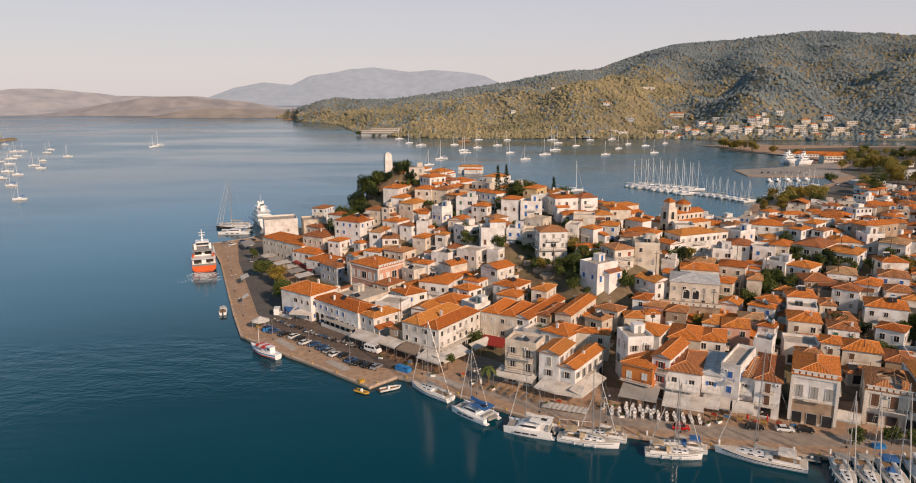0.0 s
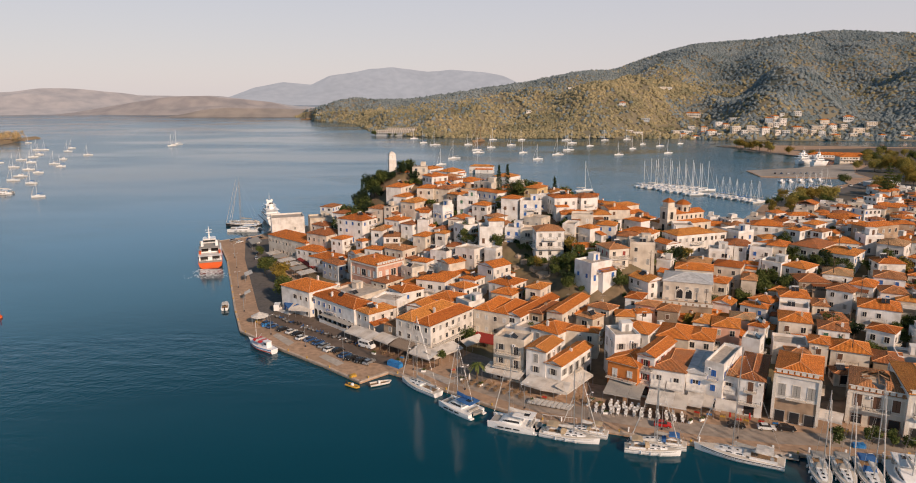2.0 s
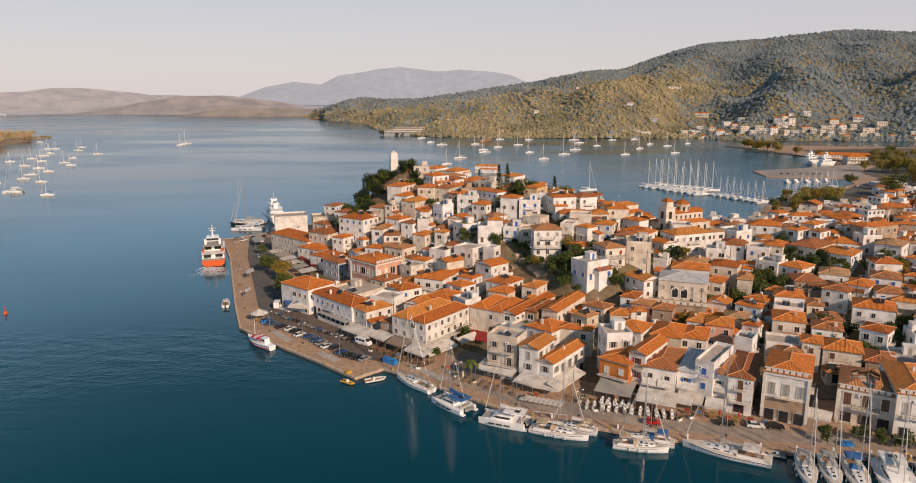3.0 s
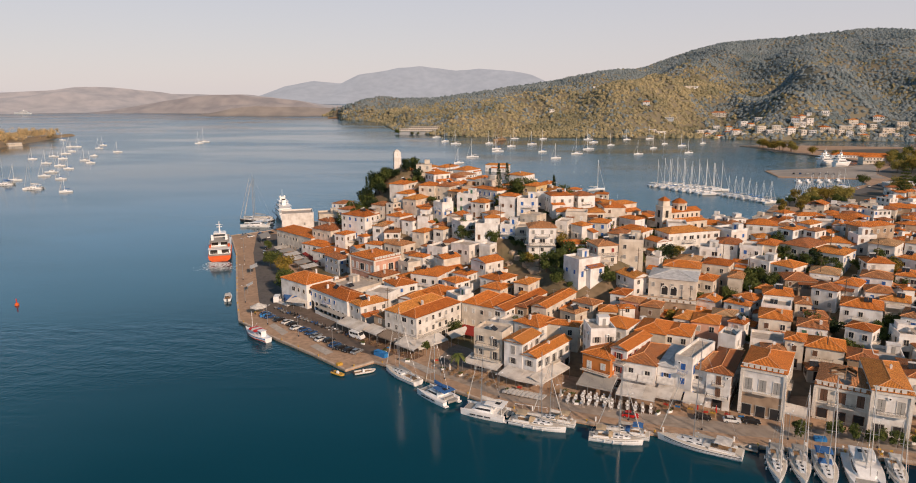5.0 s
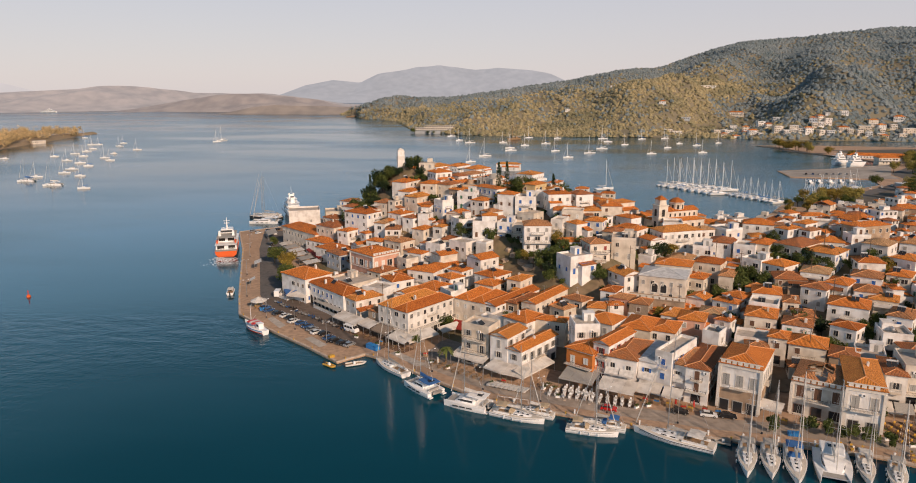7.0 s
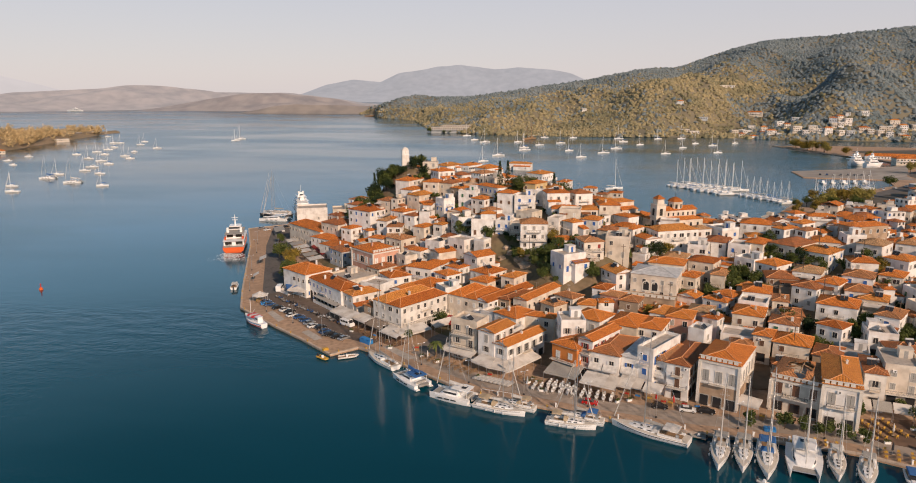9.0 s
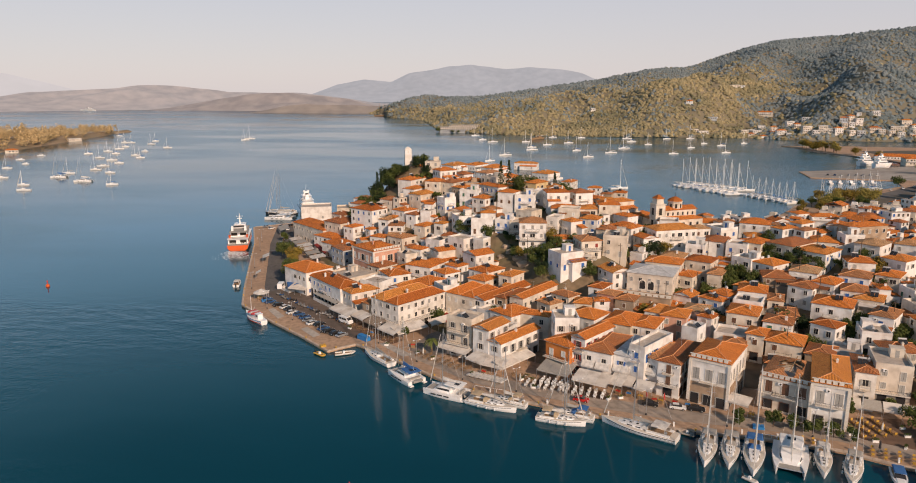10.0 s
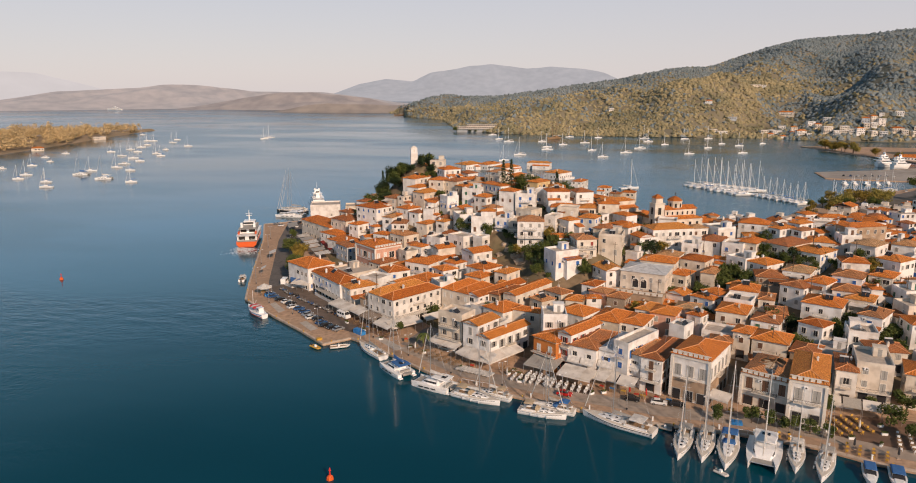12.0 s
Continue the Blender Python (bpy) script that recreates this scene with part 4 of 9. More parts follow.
house(58.8, 185.5, 3.2, 58, 9.2, 9.2, 8, "hip", "W", "g")
house(69.0, 183.8, 3.2, -22, 8.4, 12.0, 7.5, "hip", "C", "g")
house(76.0, 183.1, 3.3, -21, 7.4, 11.0, 7, "hip", "W", "g")
house(79.9, 194.8, 4.3, -24, 4.5, 9.0, 6.5, "hip", "W", "g")
house(85.3, 190.6, 4.1, -19, 7.5, 9.0, 7, "hip", "P", "g")
house(92.6, 197.6, 4.7, -18, 7.0, 8.0, 6, "hip", "W", "g")
house(98.6, 203.9, 5.8, 53, 4.5, 7.8, 6.5, "hip", "W", "b")
house(94.7, 190.5, 4.3, 56, 5.3, 4.5, 6.5, "hip", "W", "g")
house(88.5, 177.9, 3.1, 58, 6.3, 4.6, 8, "flat", "W", "g")
hall = house(80.9, 215.8, 5.9, -17, 14.8, 13.0, 11.9, "tin", "C", "g", extras=False, neat=True)
part("terrace_wing", Build().box(-1.0, -8.6, -5, 17.5, 4.4, 10.4).box(-1.0, -8.7, 5.4, 18.1, 4.8, 0.3), WALLS["T"], hall, "tan terrace wing below the arched windows")
for k in range(9):
    part("baluster_panel", Build().box(-9.2 + 2.05 * k, -10.9, 5.7, 1.5, 0.18, 0.75), FRAME, hall)
part("balustrade_rail", Build().box(-1.0, -10.9, 6.45, 18.0, 0.3, 0.16), FRAME, hall)
for u in (-2.2, 0.6):
    arch = Build()
    for g, yy in ((0.3, 0.0), (0.3, -0.14), (0.0, -0.14), (0.0, -0.03)):
        arch.v += [(u - 0.95 - g, -6.5 + yy, 6.6 - g), (u + 0.95 + g, -6.5 + yy, 6.6 - g)] + [(u + (0.95 + g) * math.cos(math.pi * k / 8), -6.5 + yy, 8.6 + (0.95 + g) * math.sin(math.pi * k / 8)) for k in range(9)]
    for i in range(3):
        for j in range(11):
            arch.f.append((i * 11 + j, i * 11 + (j + 1) % 11, (i + 1) * 11 + (j + 1) % 11, (i + 1) * 11 + j))
    arch.f.append(tuple(range(33, 44)))
    arch.m, arch.uv = [0] * 33 + [1], [[(0, 0)] * len(f) for f in arch.f]
    part("arched_window", arch, [FRAME, GLASS], hall, m=pose(0, -0.04, 0))
house(86.0, 227.0, 7.0, -17, 12.0, 9.0, 11.5, "hip", "C", "g", extras=False)
house(105.3, 191.8, 4.6, -20, 8.6, 10.0, 8, "hip", "C", "n")
house(111.4, 207.9, 7.4, -16, 8.5, 9.0, 7.5, "hip", "W", "g")
house(117.2, 203.1, 7.1, -16, 4.5, 8.0, 6.5, "old", "C", "b")
house(128.2, 211.3, 9.5, -38, 7.5, 9.0, 6.5, "old", "W", "g")
house(132.7, 198.7, 6.9, -26, 10.9, 10.0, 7.5, "hip", "W", "g")
house(126.3, 183.7, 4.3, 48, 6.6, 6.9, 8, "hip", "W", "g")
house(118.3, 195.0, 5.7, -10, 5.9, 8.0, 6, "old", "T", "n")
house(105.6, 176.7, 3.2, 65, 6.6, 4.6, 8, "hip", "C", "n")
house(99.7, 181.1, 3.5, -19, 8.7, 8.0, 5.5, "flat", "W", "g")
house(112.8, 175.0, 3.1, -23, 9.1, 9.0, 7, "hip", "C", "n")
house(120.8, 171.2, 3.0, -25, 6.6, 9.4, 5.6, "old", "T", "n", extras=False)
house(128.0, 173.2, 3.2, -20, 7.2, 7.6, 5.2, "flat", "W", "g", extras=False)
house(144.3, 191.0, 6.0, -35, 6.4, 10.0, 8, "old", "W", "b")
house(145.2, 216.7, 12.2, -29, 8.7, 9.0, 6.5, "hip", "W", "b")
house(155.6, 217.5, 12.6, -33, 6.8, 9.0, 6.5, "hip", "C", "n")
house(141.6, 208.1, 9.7, -19, 7.5, 8.0, 6.5, "old", "W", "b")
house(144.3, 202.9, 8.6, -27, 7.7, 8.0, 6.5, "hip", "C", "g")
house(157.4, 237.4, 17.1, 49, 10.7, 8.1, 8, "hip", "W", "b")
house(161.8, 226.1, 15.0, -49, 7.9, 9.0, 7.5, "hip", "W", "g")
house(138.7, 234.7, 15.6, 48, 12.0, 10.8, 7, "hip", "W", "b")
house(131.7, 241.5, 16.1, 43, 14.8, 10.0, 7.5, "old", "C", "r")
house(130.8, 220.9, 12.1, -26, 8.5, 9.0, 6.5, "hip", "W", "g")
house(135.6, 213.2, 10.6, -38, 6.8, 9.0, 6.5, "hip", "W", "g")
house(120.0, 242.6, 15.8, 58, 9.5, 6.3, 7.5, "hip", "C", "n")
house(113.9, 241.8, 15.2, -25, 7.4, 8.0, 7, "flat", "W", "b")
house(121.4, 227.3, 12.7, -48, 7.9, 9.0, 6.5, "hip", "W", "n")
house(114.9, 232.0, 13.2, -45, 7.6, 8.0, 6, "flat", "W", "g")
house(99.5, 232.3, 10.8, -28, 8.9, 9.0, 7.5, "hip", "C", "g")
house(93.3, 222.5, 7.2, -30, 6.2, 8.0, 8, "hip", "C", "g")
house(102.6, 221.1, 8.5, -23, 4.6, 8.0, 8, "hip", "C", "n")
house(121.5, 219.2, 10.8, -7, 9.7, 9.0, 6, "old", "S", "n")
house(90.7, 236.8, 11.9, -22, 7.6, 8.0, 6.5, "hip", "W", "g")
house(75.6, 252.0, 18.5, 54, 8.3, 5.8, 7, "hip", "W", "g")
house(66.6, 244.5, 19.5, -28, 5.9, 8.0, 6.5, "old", "C", "g")
house(59.3, 265.3, 23.8, 5, 6.9, 8.0, 6.5, "hip", "C", "g")
house(103.3, 387.8, 1.7, -11, 6.8, 8.0, 6.5, "old", "T", "n")
house(46.0, 278.7, 26.9, 14, 9.8, 9.0, 8, "hip", "W", "g")
house(36.3, 297.3, 28.7, 58, 9.8, 6.6, 7.5, "hip", "Y", "n")
house(50.7, 522.7, 1.3, 71, 14.7, 8.4, 6, "hip", "W", "g")
house(69.4, 489.3, 1.3, -14, 9.3, 7.0, 6, "hip", "W", "g")
house(76.6, 458.5, 1.3, -16, 7.5, 7.0, 6.5, "old", "T", "g")
house(85.7, 465.1, 1.3, -13, 9.0, 8.0, 6.5, "hip", "C", "g")
house(8.2, 654.9, 1.3, -9, 22.9, 8.0, 5.5, "hip", "W", "g")
house(30.1, 584.1, 1.3, 56, 18.1, 17.0, 5, "hip", "W", "g")
house(-19.0, 572.3, 1.3, 52, 19.6, 15.3, 6, "hip", "W", "g")
house(-19.5, 624.2, 1.3, 53, 20.6, 15.9, 4.5, "hip", "W", "g")
house(-39.8, 646.2, 1.3, 59, 21.5, 13.0, 4.5, "hip", "W", "g")
house(-59.4, 641.4, 1.3, 53, 22.7, 16.9, 4.5, "hip", "W", "g")
house(-0.1, 548.1, 1.3, 51, 20.1, 16.8, 5.5, "hip", "W", "n")
house(25.5, 288.8, 26.3, 64, 10.6, 8.5, 5.5, "hip", "W", "r")
house(-25.1, 310.6, 28.0, 68, 13.5, 7.7, 7, "hip", "W", "b")
house(-21.9, 301.4, 24.7, 67, 9.8, 6.6, 7, "hip", "W", "g")
house(-15.9, 298.4, 22.5, 58, 14.7, 7.7, 7.5, "hip", "C", "g")
house(-12.0, 302.4, 27.8, -11, 7.4, 8.0, 7.5, "hip", "C", "n")
house(-3.8, 302.2, 28.0, 66, 8.5, 7.4, 7, "old", "C", "g")
house(2.4, 296.8, 25.9, 53, 8.2, 6.4, 7.5, "hip", "T", "n")
house(-33.0, 298.9, 20.0, 61, 7.4, 7.8, 6.5, "old", "C", "g")
house(-41.8, 296.1, 12.6, 61, 14.2, 14.0, 10, "hip", "W", "b")
house(-51.4, 313.9, 14.1, 64, 12.7, 6.6, 8, "old", "W", "b")
house(-82.9, 416.1, 1.3, 71, 12.0, 8.6, 6.5, "old", "W", "b")
house(-23.7, 288.3, 16.5, 57, 8.3, 8.1, 7, "hip", "W", "g")
house(-17.0, 283.3, 15.6, 60, 7.8, 6.1, 7, "old", "W", "g")
house(-30.2, 284.4, 12.4, 72, 9.9, 5.4, 7.5, "hip", "W", "g")
house(-25.1, 278.8, 11.7, 5, 6.6, 8.0, 6.5, "hip", "W", "g")
house(-10.8, 273.3, 12.1, 63, 8.2, 6.0, 7.5, "hip", "C", "g")
house(-2.8, 271.1, 13.6, 65, 5.7, 4.7, 7.5, "hip", "W", "g")
house(-30.4, 270.5, 7.4, 67, 5.8, 8.0, 7, "hip", "W", "g")
house(-20.0, 266.9, 7.6, 57, 8.7, 9.5, 8, "hip", "C", "n")
house(-27.5, 252.7, 2.9, 50, 13.0, 15.4, 11, "hip", "P", "w", grand=True)
house(-48.3, 287.7, 7.6, 61, 7.6, 6.3, 7.5, "hip", "W", "n")
house(-93.0, 356.0, 1.3, 20, 17.0, 14.0, 10.4, "flat", "W", "g", extras=False, bare=True)
house(-76.5, 362.0, 1.3, 20, 12.0, 12.0, 9.0, "flat", "C", "g")
placed.append((95.2, 280, 24, 13, radians(27)))
house(-58.2, 299.5, 6.5, 57, 12.0, 12.6, 8.5, "old", "C", "g")
house(-63.0, 316.2, 8.4, 53, 7.8, 9.6, 7, "old", "C", "g")
house(8.8, 253.3, 10.4, 55, 7.5, 9.0, 8, "flat", "W", "g")
house(17.6, 249.3, 12.2, 59, 4.9, 4.9, 7, "flat", "W", "b")
house(-1.3, 257.3, 8.6, 60, 9.2, 7.5, 8, "flat", "W", "g")
house(2.0, 261.2, 11.0, -7, 5.1, 7.0, 7, "old", "C", "g")
house(-6.3, 261.8, 9.1, -21, 4.9, 7.0, 7, "old", "W", "g")
house(-9.7, 253.5, 6.6, 64, 5.3, 6.7, 7, "hip", "W", "g")
house(1.0, 238.4, 5.7, 71, 6.3, 7.5, 6.5, "hip", "W", "g")
house(-3.2, 234.6, 3.9, -21, 11.2, 9.0, 8, "hip", "W", "b")
house(2.0, 219.5, 3.1, 61, 9.9, 9.2, 6.5, "hip", "C", "g")
house(22.5, 226.3, 6.6, 54, 9.9, 8.9, 6.5, "hip", "W", "g")
house(22.1, 218.7, 5.3, -29, 7.6, 8.0, 6.5, "hip", "C", "g")
house(32.4, 217.2, 6.7, 61, 8.1, 5.4, 7.5, "hip", "C", "g")
house(10.0, 232.9, 6.1, 57, 6.2, 6.6, 6.5, "hip", "W", "g")
house(-21.8, 241.7, 2.6, 56, 9.5, 7.3, 6.5, "old", "C", "n")
house(-30.6, 229.1, 1.6, 53, 13.8, 14.7, 6.5, "flat", "C", "g")
house(-11.0, 238.0, 3.5, 55, 7.5, 7.2, 6, "hip", "W", "g")
house(126.4, 270.9, 18.6, -19, 11.2, 9.0, 6.5, "hip", "W", "g")
house(133.4, 257.3, 19.4, 38, 8.7, 5.3, 6.5, "hip", "W", "g")
house(141.5, 263.2, 20.5, 40, 8.2, 5.1, 6.5, "hip", "W", "g")
house(140.0, 253.9, 20.0, 36, 6.9, 4.5, 6, "hip", "W", "g")
house(160.8, 256.5, 20.4, 24, 16.2, 6.9, 7.5, "hip", "T", "g")
house(233.2, 366.6, 1.3, -61, 7.7, 8.0, 6.5, "hip", "C", "g")
house(247.2, 386.9, 1.3, -21, 10.4, 8.0, 6, "hip", "W", "g")
house(238.4, 353.3, 1.4, -51, 8.1, 9.0, 7, "hip", "W", "n")
house(209.8, 382.4, 1.4, -22, 14.7, 8.0, 6, "old", "W", "g")
house(193.9, 393.1, 1.3, -1, 14.8, 8.0, 6, "hip", "W", "g")

# the lesser houses that close the lanes between them
def clear(x, y, r):
    for a, b, w, d, t in placed:
        dx, dy = x - a, y - b
        lx, ly = dx * math.cos(t) + dy * math.sin(t), -dx * math.sin(t) + dy * math.cos(t)
        if abs(lx) < w / 2 + r and abs(ly) < d / 2 + r:
            return False
    return True


def on_quay(x, y):
    """True on the open quays, the car park and the square."""
    p = Vector((x, y))
    for i in range(2, len(QUAY) - 1):
        a, b = Vector(QUAY[i]), Vector(QUAY[i + 1])
        t = max(0, min(1, (p - a).dot(b - a) / (b - a).length_squared))
        if (a + (b - a) * t - p).length < (36 if i < 11 else 21):
            return True
    return math.hypot(x - 16, y - 178) < 15


GARDENS = ((48, 218, 7), (57, 213, 6), (30, 247, 5), (8, 264, 5), (-34, 322, 16), (98, 214, 6), (66, 225, 5), (20, 172, 12), (4, 166, 8), (24, 280, 6), (33, 240, 14), (24, 251, 9), (40, 230, 9), (24, 297, 7), (46, 296, 5), (45, 163, 8))
# houses too far off or too hidden to tell apart are joined
JOINED = Build()
JOIN_MATS = [FRAME, GLASS, DARK, SHUT["b"], DARK, SHUT["g"], DARK, WALLS["W"], WALLS["C"], WALLS["T"], TILE, TILE_OLD, ROOF_FLAT]


def joined_house(x, y, z, turn, w, d, h, roof, wall, sh):
    placed.append((x, y, w, d, radians(turn)))
    m = pose(x, y, z, 0, 0, turn)
    JOINED.append(Build().box(0, 0, -5, w, d, 5 + h, mat={"W": 7, "C": 8}.get(wall, 9)), m)
    if roof == "flat":
        JOINED.append(Build().box(0, 0, h, w + 0.1, d + 0.1, 0.5, mat={"W": 7, "C": 8}.get(wall, 9)).box(0, 0, h + 0.5, w - 0.5, d - 0.5, 0.03, mat=12), m)
    else:
        b = Build()
        roof_faces(b, w, d, h + 0.12, "gable" if roof == "gable" else "hip", 0.4, rng.uniform(0.28, 0.36))
        b.m = [11 if roof == "old" else 10 for _ in b.m]
        JOINED.append(b, m)
    wall_no = {"W": 7, "C": 8}.get(wall, 9)
    extra = Build()
    if rng.random() < 0.6:
        cx, cy = rng.uniform(-0.3, 0.3) * w, rng.uniform(-0.3, 0.3) * d
        extra.box(cx, cy, h, 0.5, 0.6, 1.6, mat=wall_no).box(cx, cy, h + 1.6, 0.62, 0.72, 0.1, mat=10)
    if rng.random() < 0.55:
        # a lower wing with its own sloping roof
        ww, dd, hh, side = w * rng.uniform(0.5, 0.9), rng.uniform(1.6, 3.0), max(2.2, h * rng.uniform(0.4, 0.65)), rng.choice((-1, 1))
        extra.box(side * (w - ww) * 0.4, -d / 2 - dd / 2, -5, ww, dd, 5 + hh, mat=wall_no)
        x0, x1, y0, y1 = side * (w - ww) * 0.4 - ww / 2 - 0.2, side * (w - ww) * 0.4 + ww / 2 + 0.2, -d / 2 - dd - 0.2, -d / 2
        n = len(extra.f)
        extra.hexa([(x0, y0, hh + 0.02), (x1, y0, hh + 0.02), (x1, y1, hh + 0.02 + 0.3 * dd), (x0, y1, hh + 0.02 + 0.3 * dd)], [(x0, y0, hh + 0.15), (x1, y0, hh + 0.15), (x1, y1, hh + 0.15 + 0.3 * dd), (x0, y1, hh + 0.15 + 0.3 * dd)], rng.choice((10, 10, 11)))
        extra.uv[n + 1] = [(0, 0), (ww, 0), (ww, dd), (0, dd)]
    if roof == "flat" and w > 4:
        extra.box(w * 0.22, d * 0.2, h + 0.5, w * 0.35, d * 0.4, 1.9, mat=wall_no)
        extra.tube((-w * 0.25, -0.6, h + 0.9), (-w * 0.25, 0.6, h + 0.9), 0.3, sides=7, mat=1)
    JOINED.append(extra, m)
    for span, away, rot in ((w, d / 2, 0), (d, w / 2, -90), (d, w / 2, 90)):
        n = max(1, int(span / 2.6))
        for fl in range(max(1, round(h / 3.6))):
            for k in range(n):
                if rng.random() < 0.8:
                    shut = rng.random() < 0.4
                    JOINED.append(window_mesh("b" if sh == "b" else "g", False, shut)[2], m @ pose(0, 0, 0, 0, 0, rot) @ pose((k + 0.5) * span / n - span / 2, -away - 0.04, fl * 3.4 + 1.0), (2 if sh == "b" else 4) if shut else 0)


def inside(x, y, line):
    hit = False
    for (ax, ay), (bx, by) in zip(line, line[1:] + line[:1]):
        if (ay > y) != (by > y) and x < ax + (y - ay) / (by - ay) * (bx - ax):
            hit = not hit
    return hit


# the quarter between the old town and the marina
for k in range(2600):
    x, y = rng.uniform(60, 330), rng.uniform(318, 500)
    s = rng.uniform(3.6, 5.2) if k < 1500 else rng.uniform(2.6, 3.6)
    if not all(inside(x + a, y + b, QUAY + BACK) for a, b in ((-11, 0), (0, 12), (-8, 9), (8, 9))) or y > 330 + (x - 60) * 0.62 or not clear(x, y, s * 0.98):
        continue
    joined_house(x, y, ground(x, y) - 0.2, rng.choice((20, -30, 60, -62)) + rng.uniform(-8, 8), 2 * s + rng.uniform(-0.4, 1.2), 2 * s - rng.uniform(0, 1.2), rng.choice((6.4, 7.0, 9.4, 6.8, 3.8)), rng.choice(("hip", "hip", "gable", "old", "flat")), rng.choice("WWWCCT"), rng.choice("gb"))
made = [0, 0]
for k in range(14000):
    x, y = rng.uniform(-85, 330), rng.uniform(158, 520)
    if y < 166 and x < 135 or y > 380 and x < 235 or x > 200 and y < 230 and rng.random() < 0.5 or y > 340 and x < 110:
        continue
    if x < -60 - (y - 300) * 0.4 or x < 10 - (y - 160) * 1.25 or x < -30 and y > 318 or y > 372 and rng.random() < 0.6:
        continue
    if y > 440 and x < 300 or any(math.hypot(x - a, y - b) < r for a, b, r in GARDENS) or on_quay(x, y):
        continue
    s = rng.uniform(3.4, 4.6) if k < 4000 else rng.uniform(2.1, 3.4)
    if not clear(x, y, s * 0.95):
        continue
    slope = math.degrees(math.atan2(ground(x, y + 3) - ground(x, y - 3), ground(x + 3, y) - ground(x - 3, y))) if ground(x, y) > 2.5 else 70
    turn = (slope + 90) % 90 + rng.uniform(-8, 8) - (90 if rng.random() < 0.5 else 0)
    hh = rng.choice((3.6, 6.2, 6.6, 7.0, 7.2)) if s > 3.2 else rng.choice((3.2, 3.6, 5.8))
    near_one = s > 2.6 and y < 300 and x < 185 and made[0] < 100
    args = (x, y, ground(x, y) - 0.3, turn, 2 * s + rng.uniform(-0.6, 0.9), 2 * s + rng.uniform(-1.4, 0.2), hh, rng.choice(("hip", "hip", "gable", "gable", "old", "flat", "flat")), rng.choice("WWWWCCWW"), rng.choice("ggbnwe"))
    if near_one:
        house(*args)
    else:
        joined_house(*args)
    made[0 if near_one else 1] += 1
    if made[1] > 330:
        break
for k in range(7000):
    x, y = rng.uniform(-70, 175), rng.uniform(192, 322)
    s = rng.uniform(1.7, 3.0)
    if x < 12 - (y - 160) * 1.25 or x < -38 and y > 306 or any(math.hypot(x - a, y - b) < r * 0.8 for a, b, r in GARDENS) or on_quay(x, y) or not clear(x, y, s * 0.8):
        continue
    slope = math.degrees(math.atan2(ground(x, y + 3) - ground(x, y - 3), ground(x + 3, y) - ground(x - 3, y)))
    joined_house(x, y, ground(x, y) - 0.3, (slope + 90) % 90 + rng.uniform(-10, 10), 2 * s + rng.uniform(0, 1.0), 2 * s - rng.uniform(0, 0.8), rng.choice((2.8, 3.2, 3.6, 5.6)), rng.choice(("hip", "gable", "old", "flat", "flat")), rng.choice("WWWCCT"), rng.choice("gb"))
    if len(placed) > 820:
        break
tagged(part("town_houses", JOINED, JOIN_MATS), "crowded small whitewashed houses with tiled roofs behind the town", "houses", kind="stuff")


# ---- boats ----
def hull_rings(L, B, free, stem=0.55, stern=0.72, n=12, flare=1.0, rake=0.0):
    """Sections of a hull from transom to stem; each ring runs keel to port rail and back."""
    out = []
    for i in range(n + 1):
        u = i / n
        x = -L / 2 + L * u
        full = 1 - max(0, (u - (1 - stem)) / stem) ** 2.1
        full *= stern + (1 - stern) * min(1, u / 0.45)
        half = max(B / 2 * full, 0.03)
        top = free * (1 + 0.22 * u * u)
        xx = x + rake * (u ** 8)
        out.append([(x, 0, -0.35), (x, -half * 0.62, -0.22), (x + rake * 0.3 * u ** 8, -half * 0.93 * flare, top * 0.4), (xx, -half, top),
                    (xx, half, top), (x + rake * 0.3 * u ** 8, half * 0.93 * flare, top * 0.4), (x, half * 0.62, -0.22)])
    return out


def stripe(L, B, rings, z0, z1, mat_ob, parent, name="stripe"):
    bl = Build()
    for s, ids in ((-1, (2, 3)), (1, (5, 4))):
        prev = None
        for r in rings[: len(rings) - 1]:
            a, b = Vector(r[ids[0]]), Vector(r[ids[1]])
            lo, hi = a + (b - a) * z0 + Vector((0, s * 0.02, 0)), a + (b - a) * z1 + Vector((0, s * 0.02, 0))
            if prev:
                bl.face([prev[0], lo, hi, prev[1]] if s < 0 else [lo, prev[0], prev[1], hi])
            prev = (lo, hi)
    st = part(name, bl, mat_ob, parent)
    st["kind"] = "stuff"
    return st


